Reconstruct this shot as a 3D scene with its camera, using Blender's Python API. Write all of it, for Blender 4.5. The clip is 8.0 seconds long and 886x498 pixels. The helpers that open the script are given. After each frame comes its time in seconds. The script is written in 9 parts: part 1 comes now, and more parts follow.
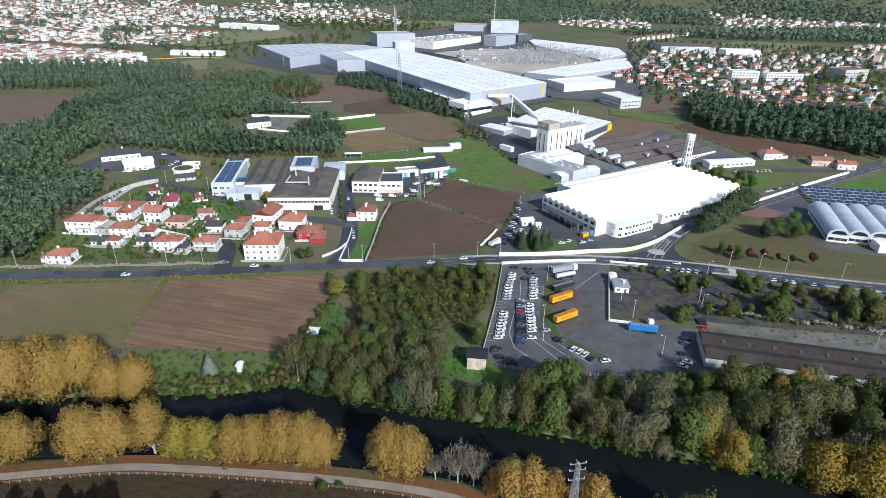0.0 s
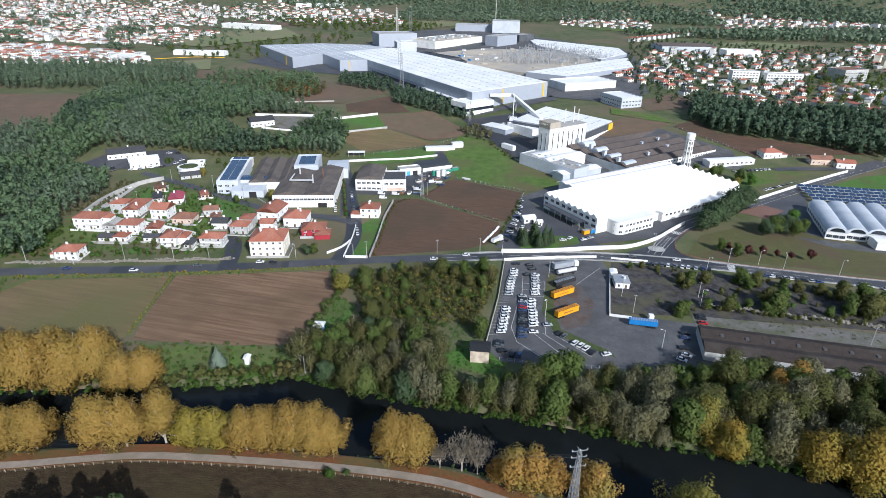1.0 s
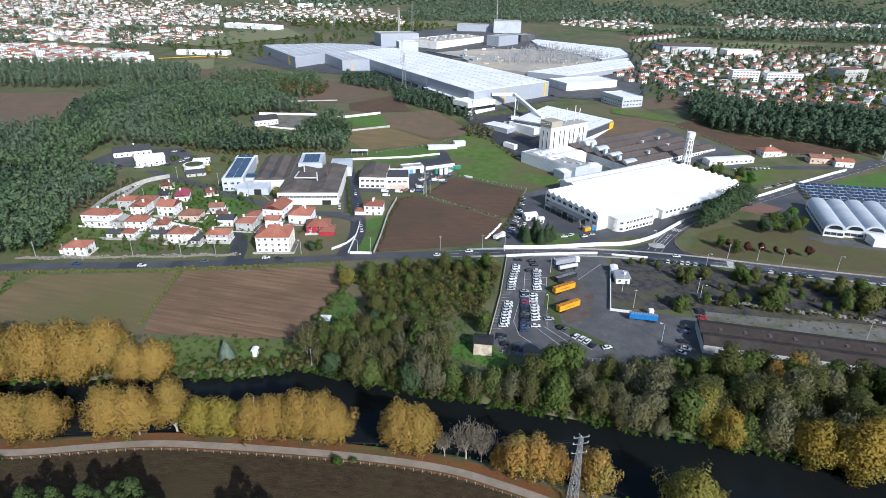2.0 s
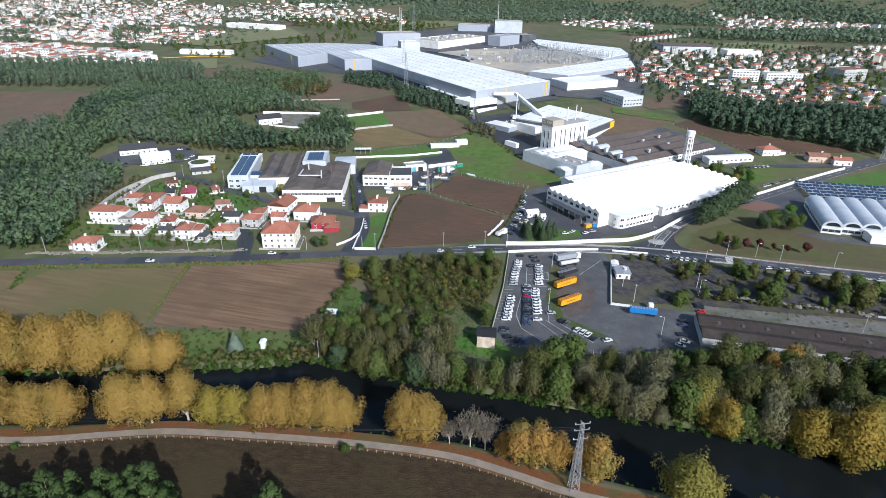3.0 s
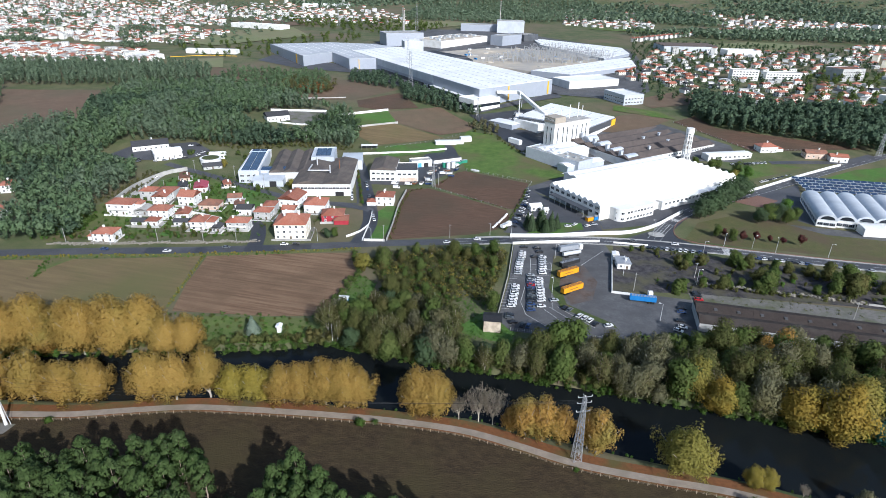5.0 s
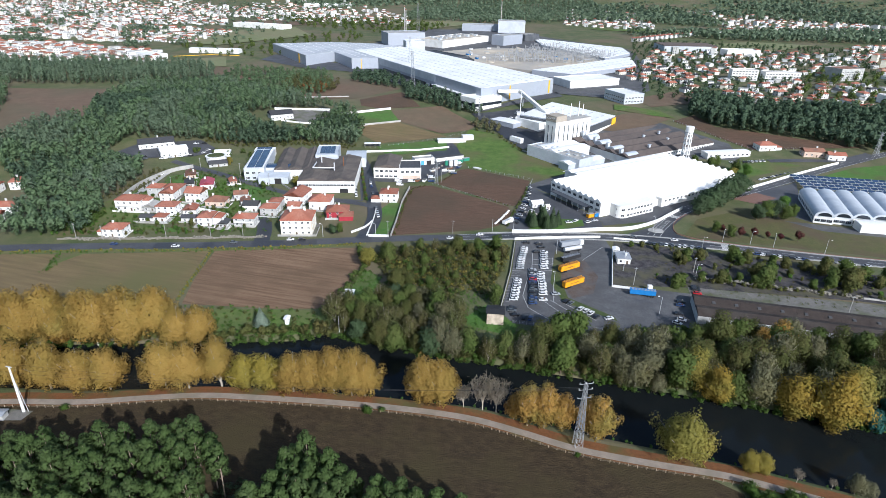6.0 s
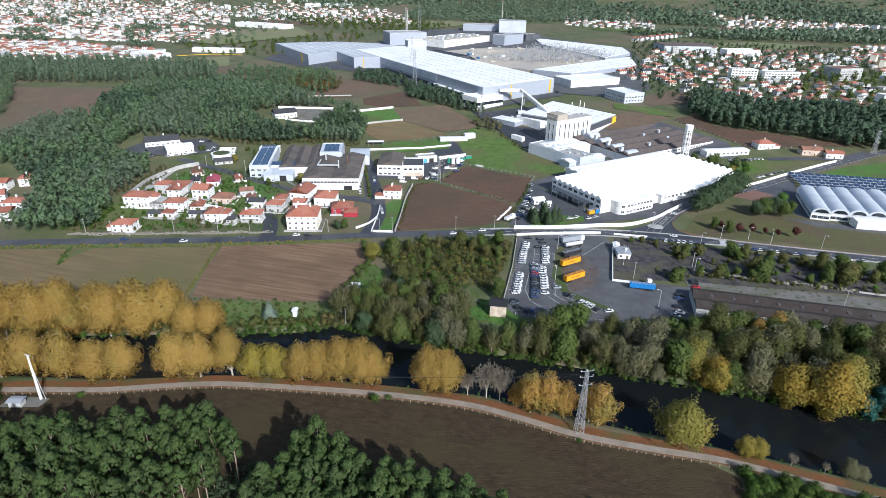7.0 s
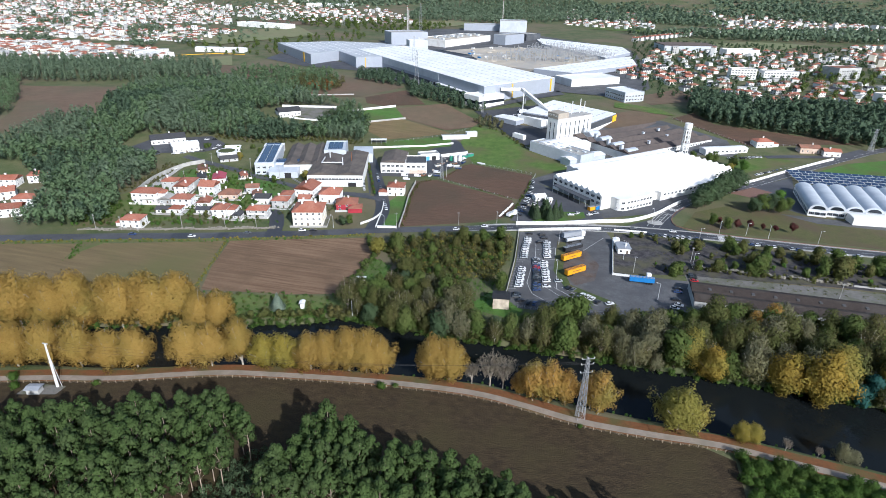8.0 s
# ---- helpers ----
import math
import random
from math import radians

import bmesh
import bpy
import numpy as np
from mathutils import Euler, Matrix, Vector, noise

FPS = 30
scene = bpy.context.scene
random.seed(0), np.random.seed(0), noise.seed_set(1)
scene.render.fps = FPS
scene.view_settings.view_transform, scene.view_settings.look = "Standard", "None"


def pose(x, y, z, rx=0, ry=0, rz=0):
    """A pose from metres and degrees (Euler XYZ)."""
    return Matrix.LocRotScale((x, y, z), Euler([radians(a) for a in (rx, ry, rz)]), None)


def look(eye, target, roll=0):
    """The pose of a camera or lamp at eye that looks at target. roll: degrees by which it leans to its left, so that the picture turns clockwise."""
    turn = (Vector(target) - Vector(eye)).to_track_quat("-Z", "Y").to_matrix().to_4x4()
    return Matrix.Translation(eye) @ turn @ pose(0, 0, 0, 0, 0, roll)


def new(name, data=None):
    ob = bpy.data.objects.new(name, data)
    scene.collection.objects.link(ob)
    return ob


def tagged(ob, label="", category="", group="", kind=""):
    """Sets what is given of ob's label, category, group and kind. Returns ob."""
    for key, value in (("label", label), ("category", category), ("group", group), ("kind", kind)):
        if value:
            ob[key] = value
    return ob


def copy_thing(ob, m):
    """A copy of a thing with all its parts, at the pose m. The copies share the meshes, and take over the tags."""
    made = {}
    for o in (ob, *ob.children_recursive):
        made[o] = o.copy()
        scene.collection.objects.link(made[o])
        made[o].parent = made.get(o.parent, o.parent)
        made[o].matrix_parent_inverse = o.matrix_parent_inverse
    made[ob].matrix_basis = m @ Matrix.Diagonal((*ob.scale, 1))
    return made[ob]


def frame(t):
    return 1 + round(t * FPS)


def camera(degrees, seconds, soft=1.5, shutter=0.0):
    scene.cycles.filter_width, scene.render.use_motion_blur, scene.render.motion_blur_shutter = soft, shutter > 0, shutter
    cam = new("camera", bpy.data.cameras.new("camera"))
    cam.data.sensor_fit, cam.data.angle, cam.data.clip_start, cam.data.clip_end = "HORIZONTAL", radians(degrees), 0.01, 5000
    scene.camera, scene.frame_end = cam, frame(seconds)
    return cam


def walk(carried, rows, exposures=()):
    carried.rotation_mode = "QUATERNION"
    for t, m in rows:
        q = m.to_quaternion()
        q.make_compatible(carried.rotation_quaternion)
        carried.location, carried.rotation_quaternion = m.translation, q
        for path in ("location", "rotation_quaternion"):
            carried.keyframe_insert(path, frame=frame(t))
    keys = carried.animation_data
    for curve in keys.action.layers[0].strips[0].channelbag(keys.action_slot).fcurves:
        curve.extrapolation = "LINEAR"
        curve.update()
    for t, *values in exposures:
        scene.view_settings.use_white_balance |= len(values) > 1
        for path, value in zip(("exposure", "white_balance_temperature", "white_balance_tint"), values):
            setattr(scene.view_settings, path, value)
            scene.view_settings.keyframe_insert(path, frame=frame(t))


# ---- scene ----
# A valley with two factories, a village and a river, seen from a drone that backs away at a steady height.
cam = camera(74.0, 8.0, soft=0.75)


def drone(t):
    eye = Vector((0.13 - 0.023 * t, -8.18 - 4.856 * t - 0.2418 * t ** 2 + 0.00697 * t ** 3, 144.12 + 0.026 * t))
    yaw = radians(13.886 + 0.0829 * t - 0.0045 * t * t)
    pitch = radians(-25.03 + 0.018 * t - 0.0011 * t * t)
    way = Vector((-math.sin(yaw) * math.cos(pitch), math.cos(yaw) * math.cos(pitch), math.sin(pitch)))
    return look(eye, eye + way * 100, 0.89 + 0.031 * t)


walk(cam, [(k * 0.5, drone(k * 0.5)) for k in range(17)], exposures=[(0.0, 0.33, 5800, 10), (8.0, 0.45, 5800, 10)])

# ---- light ----
SUN_AZ, SUN_EL = radians(-46.0), radians(31.0)      # the sun stands to the right, behind the drone
to_sun = Vector((math.cos(SUN_AZ) * math.cos(SUN_EL), math.sin(SUN_AZ) * math.cos(SUN_EL), math.sin(SUN_EL)))
world = bpy.data.worlds.new("sky")
scene.world = world
world.use_nodes = True
sky = world.node_tree.nodes.new("ShaderNodeTexSky")
sky.sky_type, sky.sun_disc = "NISHITA", False
sky.sun_elevation, sky.sun_rotation = SUN_EL, math.pi / 2 - SUN_AZ
sky.air_density, sky.dust_density = 1.2, 1.5
back = world.node_tree.nodes["Background"]
back.inputs["Strength"].default_value = 0.095
world.node_tree.links.new(sky.outputs["Color"], back.inputs["Color"])
sun = new("sun", bpy.data.lights.new("sun", "SUN"))
sun.data.energy, sun.data.angle, sun.data.color = 4.15, radians(0.53), (1.0, 0.955, 0.90)
sun.matrix_world = look(to_sun * 900, (0, 0, 0))


# ---- materials ----
def mat(name, c1, c2, scale=1.0, rough=0.85, metal=0.0, bump=0.0, bscale=8.0, c3=None, scale3=0.05, stretch=None,
        turn=0.0, island=0.0, rnd=0.0, spec=0.3, ribs=0.0, rib_turn=0.0, rib_depth=0.4, contrast=1.0, grainy=0.06):
    """Two colours mixed by noise, a third in large patches, with optional streaks, ribs and relief."""
    m = bpy.data.materials.new(name)
    m.use_nodes = True
    nt = m.node_tree
    n, ln = nt.nodes, nt.links
    p = n["Principled BSDF"]
    geo = n.new("ShaderNodeNewGeometry")
    mp = n.new("ShaderNodeMapping")
    mp.inputs["Rotation"].default_value = (0, 0, radians(turn))
    mp.inputs["Scale"].default_value = stretch or (1, 1, 1)
    ln.new(geo.outputs["Position"], mp.inputs["Vector"])
    tex = n.new("ShaderNodeTexNoise")
    tex.inputs["Scale"].default_value, tex.inputs["Detail"].default_value = scale, 6
    tex.inputs["Roughness"].default_value = 0.65
    ln.new(mp.outputs["Vector"], tex.inputs["Vector"])
    ramp = n.new("ShaderNodeMapRange")
    ramp.inputs["From Min"].default_value, ramp.inputs["From Max"].default_value = 0.5 - 0.2 / contrast, 0.5 + 0.2 / contrast
    ln.new(tex.outputs["Fac"], ramp.inputs["Value"])
    mix = n.new("ShaderNodeMixRGB")
    mix.inputs[1].default_value, mix.inputs[2].default_value = (*c1, 1), (*c2, 1)
    ln.new(ramp.outputs["Result"], mix.inputs[0])
    col = mix.outputs[0]
    grain = n.new("ShaderNodeTexNoise")
    grain.inputs["Scale"].default_value, grain.inputs["Detail"].default_value = max(1.2, scale * 6), 3
    ln.new(geo.outputs["Position"], grain.inputs["Vector"])
    gr = n.new("ShaderNodeMapRange")
    gr.inputs["From Min"].default_value, gr.inputs["From Max"].default_value = 0.3, 0.7
    gr.inputs["To Min"].default_value, gr.inputs["To Max"].default_value = 1 - grainy, 1 + grainy
    ln.new(grain.outputs["Fac"], gr.inputs["Value"])
    gh = n.new("ShaderNodeHueSaturation")
    ln.new(gr.outputs["Result"], gh.inputs["Value"])
    ln.new(col, gh.inputs["Color"])
    col = gh.outputs["Color"]
    if c3:
        big = n.new("ShaderNodeTexNoise")
        big.inputs["Scale"].default_value, big.inputs["Detail"].default_value = scale3, 4
        ln.new(geo.outputs["Position"], big.inputs["Vector"])
        r3 = n.new("ShaderNodeMapRange")
        r3.inputs["From Min"].default_value, r3.inputs["From Max"].default_value = 0.45, 0.68
        ln.new(big.outputs["Fac"], r3.inputs["Value"])
        mx = n.new("ShaderNodeMixRGB")
        mx.inputs[2].default_value = (*c3, 1)
        ln.new(r3.outputs["Result"], mx.inputs[0])
        ln.new(col, mx.inputs[1])
        col = mx.outputs[0]
    if island or rnd:
        src = geo.outputs["Random Per Island"]
        if rnd:
            src = n.new("ShaderNodeObjectInfo").outputs["Random"]
        vary = n.new("ShaderNodeMapRange")
        vary.inputs["To Min"].default_value, vary.inputs["To Max"].default_value = 1 - (island or rnd), 1 + (island or rnd)
        ln.new(src, vary.inputs["Value"])
        hsv = n.new("ShaderNodeHueSaturation")
        ln.new(vary.outputs["Result"], hsv.inputs["Value"])
        ln.new(col, hsv.inputs["Color"])
        col = hsv.outputs["Color"]
    normal = None
    if ribs:
        rm = n.new("ShaderNodeMapping")
        rm.inputs["Rotation"].default_value = (0, 0, radians(rib_turn))
        ln.new(geo.outputs["Position"], rm.inputs["Vector"])
        wave = n.new("ShaderNodeTexWave")
        wave.inputs["Scale"].default_value = ribs
        ln.new(rm.outputs["Vector"], wave.inputs["Vector"])
        b2 = n.new("ShaderNodeBump")
        b2.inputs["Strength"].default_value, b2.inputs["Distance"].default_value = rib_depth, 0.1
        ln.new(wave.outputs["Fac"], b2.inputs["Height"])
        normal = b2.outputs["Normal"]
    if bump:
        t2 = n.new("ShaderNodeTexNoise")
        t2.inputs["Scale"].default_value, t2.inputs["Detail"].default_value = bscale, 4
        ln.new(mp.outputs["Vector"], t2.inputs["Vector"])
        b = n.new("ShaderNodeBump")
        b.inputs["Strength"].default_value, b.inputs["Distance"].default_value = bump, 0.3
        ln.new(t2.outputs["Fac"], b.inputs["Height"])
        if normal:
            ln.new(normal, b.inputs["Normal"])
        normal = b.outputs["Normal"]
    if normal:
        ln.new(normal, p.inputs["Normal"])
    ln.new(col, p.inputs["Base Color"])
    p.inputs["Roughness"].default_value, p.inputs["Metallic"].default_value = rough, metal
    p.inputs["Specular IOR Level"].default_value = spec
    return m


M = {}
M["meadow"] = mat("meadow", (0.045, 0.075, 0.02), (0.085, 0.10, 0.035), 0.25, bump=0.4, bscale=1.5, c3=(0.11, 0.095, 0.05), scale3=0.025, contrast=1.3, grainy=0.18)
M["lawn"] = mat("lawn", (0.055, 0.13, 0.022), (0.09, 0.17, 0.035), 0.3, bump=0.3, bscale=3, c3=(0.085, 0.11, 0.035), scale3=0.05, grainy=0.16)
M["pasture"] = mat("pasture", (0.062, 0.115, 0.02), (0.11, 0.165, 0.036), 0.15, bump=0.3, bscale=2, c3=(0.12, 0.105, 0.05), scale3=0.03, contrast=1.3, grainy=0.16)
M["dry_grass"] = mat("dry_grass", (0.085, 0.085, 0.035), (0.13, 0.11, 0.05), 0.2, bump=0.3, bscale=2, c3=(0.06, 0.09, 0.025), scale3=0.03)
M["park_grass"] = mat("park_grass", (0.075, 0.085, 0.028), (0.11, 0.10, 0.04), 0.2, bump=0.3, bscale=2, c3=(0.10, 0.075, 0.045), scale3=0.04, contrast=1.3, grainy=0.16)
M["ploughed"] = mat("ploughed", (0.084, 0.049, 0.031), (0.133, 0.079, 0.050), 0.6, bump=0.7, bscale=2.5, stretch=(0.12, 1, 1), turn=-20, c3=(0.075, 0.055, 0.034), scale3=0.02, contrast=1.3, grainy=0.2)
M["stubble"] = mat("stubble", (0.135, 0.08, 0.046), (0.22, 0.142, 0.086), 0.45, bump=0.6, bscale=2.5, stretch=(0.06, 1, 1), turn=-19, c3=(0.115, 0.074, 0.042), scale3=0.025, contrast=1.5, grainy=0.2)
M["stubble_green"] = mat("stubble_green", (0.13, 0.095, 0.048), (0.19, 0.14, 0.068), 0.4, bump=0.6, bscale=2.5, stretch=(0.08, 1, 1), turn=-19, c3=(0.125, 0.115, 0.045), scale3=0.02, contrast=1.3, grainy=0.12)
M["river_field"] = mat("river_field", (0.030, 0.020, 0.010), (0.058, 0.040, 0.019), 0.5, bump=1.0, bscale=2.5, stretch=(0.5, 1, 1), turn=-8, c3=(0.052, 0.040, 0.016), scale3=0.04, contrast=1.5, grainy=0.5)
M["rough_grass"] = mat("rough_grass", (0.085, 0.12, 0.03), (0.15, 0.15, 0.05), 0.7, bump=0.7, bscale=3, c3=(0.14, 0.12, 0.055), scale3=0.12)
# Far soil, pale meadow and valley floor are paled to carry distance haze.
M["far_soil"] = mat("far_soil", (0.13, 0.086, 0.056), (0.17, 0.115, 0.075), 0.1, bump=0.3, bscale=1, c3=(0.12, 0.10, 0.06), scale3=0.012, contrast=1.3, grainy=0.15)
M["pale_meadow"] = mat("pale_meadow", (0.15, 0.17, 0.075), (0.19, 0.20, 0.10), 0.05, c3=(0.20, 0.18, 0.10), scale3=0.008, grainy=0.12)
M["valley"] = mat("valley", (0.062, 0.088, 0.030), (0.125, 0.125, 0.060), 0.045, bump=0.3, bscale=1.5, c3=(0.15, 0.12, 0.075), scale3=0.012, contrast=1.5, grainy=0.2)
M["asphalt"] = mat("asphalt", (0.052, 0.054, 0.06), (0.075, 0.077, 0.085), 0.5, rough=0.7, bump=0.15, bscale=20, c3=(0.09, 0.09, 0.098), scale3=0.06, spec=0.4)
M["asphalt_old"] = mat("asphalt_old", (0.085, 0.086, 0.09), (0.125, 0.125, 0.128), 0.22, rough=0.8, bump=0.2, bscale=15, c3=(0.075, 0.074, 0.076), scale3=0.06, contrast=1.4, grainy=0.12)
M["asphalt_dark"] = mat("asphalt_dark", (0.032, 0.034, 0.04), (0.048, 0.05, 0.058), 0.5, rough=0.6, bump=0.1, bscale=20, spec=0.45)
M["charred"] = mat("charred", (0.028, 0.026, 0.030), (0.08, 0.074, 0.076), 0.3, rough=0.9, bump=0.5, bscale=3, c3=(0.09, 0.085, 0.05), scale3=0.08, contrast=1.6)
M["stained"] = mat("stained", (0.085, 0.062, 0.05), (0.12, 0.10, 0.09), 0.25, rough=0.85, bump=0.3, c3=(0.10, 0.098, 0.098), scale3=0.1, contrast=1.5, grainy=0.12)
M["buff_render"] = mat("buff_render", (0.33, 0.29, 0.24), (0.40, 0.36, 0.30), 0.4, bump=0.1)
M["gravel"] = mat("gravel", (0.13, 0.125, 0.115), (0.20, 0.19, 0.17), 0.6, bump=0.5, bscale=6, c3=(0.09, 0.10, 0.05), scale3=0.09)
M["towpath"] = mat("towpath", (0.24, 0.20, 0.165), (0.32, 0.27, 0.22), 0.4, bump=0.3, bscale=6, c3=(0.22, 0.19, 0.15), scale3=0.15)
M["leaf_litter"] = mat("leaf_litter", (0.13, 0.055, 0.022), (0.20, 0.085, 0.03), 0.8, bump=0.8, bscale=5, c3=(0.10, 0.085, 0.03), scale3=0.12)
M["concrete"] = mat("concrete", (0.36, 0.35, 0.33), (0.46, 0.45, 0.42), 0.4, bump=0.15, bscale=6, c3=(0.30, 0.29, 0.27), scale3=0.15)
M["brick_paving"] = mat("brick_paving", (0.17, 0.095, 0.075), (0.22, 0.13, 0.10), 0.8, bump=0.2, bscale=8)
M["stone"] = mat("stone", (0.15, 0.135, 0.11), (0.28, 0.26, 0.22), 1.2, bump=0.8, bscale=2.5, island=0.2)
M["white_render"] = mat("white_render", (0.74, 0.74, 0.72), (0.82, 0.81, 0.79), 0.3, bump=0.05, c3=(0.66, 0.65, 0.62), scale3=0.15)
M["cream_render"] = mat("cream_render", (0.78, 0.73, 0.62), (0.82, 0.78, 0.68), 0.3, bump=0.05, c3=(0.70, 0.63, 0.50), scale3=0.2)
M["hut_render"] = mat("hut_render", (0.58, 0.49, 0.38), (0.66, 0.57, 0.46), 0.5, bump=0.1, c3=(0.40, 0.33, 0.25), scale3=0.35)
M["grey_render"] = mat("grey_render", (0.42, 0.42, 0.41), (0.52, 0.52, 0.50), 0.3, bump=0.1, c3=(0.36, 0.36, 0.35), scale3=0.2)
M["red_render"] = mat("red_render", (0.30, 0.025, 0.04), (0.36, 0.04, 0.055), 0.4, bump=0.05)
M["pink_render"] = mat("pink_render", (0.60, 0.45, 0.36), (0.68, 0.54, 0.44), 0.5, c3=(0.5, 0.38, 0.3), scale3=0.3)
M["roof_tile"] = mat("roof_tile", (0.27, 0.105, 0.072), (0.39, 0.17, 0.115), 0.9, rough=0.8, bump=0.3, bscale=5, c3=(0.30, 0.10, 0.06), scale3=0.12, rnd=0.22, ribs=4.0, rib_turn=20)
M["roof_tile_old"] = mat("roof_tile_old", (0.20, 0.095, 0.065), (0.29, 0.14, 0.09), 0.8, rough=0.9, bump=0.4, bscale=5, c3=(0.14, 0.09, 0.07), scale3=0.2, rnd=0.2)
M["roof_magenta"] = mat("roof_magenta", (0.33, 0.06, 0.09), (0.40, 0.09, 0.12), 0.6, rough=0.6)
M["roof_dark"] = mat("roof_dark", (0.045, 0.045, 0.05), (0.075, 0.075, 0.08), 0.5, rough=0.7, bump=0.2, c3=(0.06, 0.06, 0.06), scale3=0.1, rnd=0.2)
M["fibre_cement"] = mat("fibre_cement", (0.105, 0.088, 0.078), (0.155, 0.132, 0.115), 0.35, rough=0.9, bump=0.3, bscale=3, stretch=(1, 0.15, 1), turn=-22, c3=(0.085, 0.075, 0.07), scale3=0.08, ribs=3.0, rib_turn=-22)
M["fibre_plant"] = mat("fibre_plant", (0.10, 0.08, 0.072), (0.14, 0.115, 0.10), 0.3, rough=0.9, bump=0.3, bscale=3, stretch=(1, 0.2, 1), turn=45, c3=(0.085, 0.072, 0.068), scale3=0.05)
M["shed_roof"] = mat("shed_roof", (0.036, 0.028, 0.025), (0.060, 0.046, 0.038), 0.5, rough=0.9, bump=0.4, bscale=3, c3=(0.068, 0.058, 0.05), scale3=0.1, ribs=2.5, rib_turn=0)
M["white_sheet"] = mat("white_sheet", (0.80, 0.80, 0.80), (0.86, 0.86, 0.86), 0.15, rough=0.55, c3=(0.76, 0.76, 0.76), scale3=0.04, ribs=0.6, rib_turn=-45, rib_depth=0.1)
M["white_membrane"] = mat("white_membrane", (0.82, 0.82, 0.80), (0.88, 0.88, 0.86), 0.1, rough=0.6, stretch=(1, 0.1, 1), turn=43, c3=(0.73, 0.73, 0.73), scale3=0.03)
M["grey_membrane"] = mat("grey_membrane", (0.40, 0.42, 0.45), (0.50, 0.52, 0.55), 0.1, rough=0.6, stretch=(1, 0.1, 1), turn=43, c3=(0.56, 0.57, 0.59), scale3=0.04)
M["grey_cladding"] = mat("grey_cladding", (0.33, 0.36, 0.42), (0.38, 0.41, 0.47), 0.2, rough=0.5, metal=0.1, c3=(0.35, 0.38, 0.43), scale3=0.05, ribs=0.5, rib_turn=43, rib_depth=0.15)
M["pale_cladding"] = mat("pale_cladding", (0.47, 0.505, 0.55), (0.54, 0.575, 0.62), 0.3, rough=0.5, c3=(0.43, 0.465, 0.51), scale3=0.08)
M["dark_cladding"] = mat("dark_cladding", (0.06, 0.068, 0.08), (0.085, 0.092, 0.105), 0.3, rough=0.45, c3=(0.1, 0.105, 0.115), scale3=0.1)
M["yellow_paint"] = mat("yellow_paint", (0.72, 0.42, 0.02), (0.78, 0.48, 0.04), 0.6, rough=0.45)
M["trailer_yellow"] = mat("trailer_yellow", (0.72, 0.30, 0.008), (0.78, 0.35, 0.015), 0.8, rough=0.4, c3=(0.66, 0.28, 0.02), scale3=0.5)
M["trailer_blue"] = mat("trailer_blue", (0.02, 0.16, 0.42), (0.03, 0.20, 0.50), 0.8, rough=0.45)
M["tarp_grey"] = mat("tarp_grey", (0.26, 0.28, 0.31), (0.34, 0.36, 0.39), 0.6, rough=0.5)
M["black"] = mat("black", (0.02, 0.02, 0.022), (0.035, 0.035, 0.037), 2.0, rough=0.6)
M["tyre"] = mat("tyre", (0.018, 0.018, 0.018), (0.03, 0.03, 0.03), 4.0, rough=0.9)
M["glass_dark"] = mat("glass_dark", (0.015, 0.02, 0.028), (0.03, 0.036, 0.045), 0.4, rough=0.12, spec=0.6)
M["solar_blue"] = mat("solar_blue", (0.025, 0.048, 0.095), (0.04, 0.07, 0.13), 0.5, rough=0.2, spec=0.6, rnd=0.15)
M["steel"] = mat("steel", (0.42, 0.43, 0.44), (0.52, 0.53, 0.54), 1.5, rough=0.5, metal=0.5)
M["galvanised"] = mat("galvanised", (0.50, 0.51, 0.52), (0.60, 0.61, 0.62), 1.5, rough=0.6, metal=0.2)
M["pylon_steel"] = mat("pylon_steel", (0.30, 0.31, 0.32), (0.38, 0.39, 0.40), 1.5, rough=0.6, metal=0.2)
M["white_paint"] = mat("white_paint", (0.76, 0.76, 0.75), (0.82, 0.82, 0.81), 1.0, rough=0.5)
M["line_paint"] = mat("line_paint", (0.50, 0.50, 0.49), (0.70, 0.70, 0.68), 1.5, rough=0.8)
M["pole_wood"] = mat("pole_wood", (0.17, 0.145, 0.12), (0.24, 0.21, 0.18), 2.0, rough=0.9)
M["fence_wood"] = mat("fence_wood", (0.32, 0.25, 0.17), (0.42, 0.34, 0.25), 2.0, rough=0.9)
M["rust"] = mat("rust", (0.16, 0.07, 0.04), (0.26, 0.12, 0.06), 1.0, rough=0.9)
M["beige_floor"] = mat("beige_floor", (0.42, 0.36, 0.28), (0.55, 0.49, 0.40), 0.06, rough=0.9, c3=(0.36, 0.34, 0.31), scale3=0.02)
M["green_paint"] = mat("green_paint", (0.03, 0.20, 0.13), (0.05, 0.26, 0.17), 1.0, rough=0.5)
M["light_blue"] = mat("light_blue", (0.08, 0.32, 0.62), (0.12, 0.40, 0.70), 1.0, rough=0.5)
M["bark_pale"] = mat("bark_pale", (0.38, 0.34, 0.28), (0.52, 0.47, 0.39), 1.5, rough=0.9, bump=0.3)
M["bark_brown"] = mat("bark_brown", (0.10, 0.075, 0.055), (0.17, 0.13, 0.10), 2.0, rough=0.95, bump=0.4)
M["bark_euca"] = mat("bark_euca", (0.26, 0.20, 0.15), (0.40, 0.33, 0.26), 1.0, rough=0.9, bump=0.3)
PAINTS = {"white": (0.75, 0.75, 0.75), "silver": (0.42, 0.44, 0.46), "black": (0.015, 0.015, 0.018), "grey": (0.10, 0.11, 0.12),
          "blue": (0.03, 0.06, 0.16), "red": (0.45, 0.015, 0.02)}
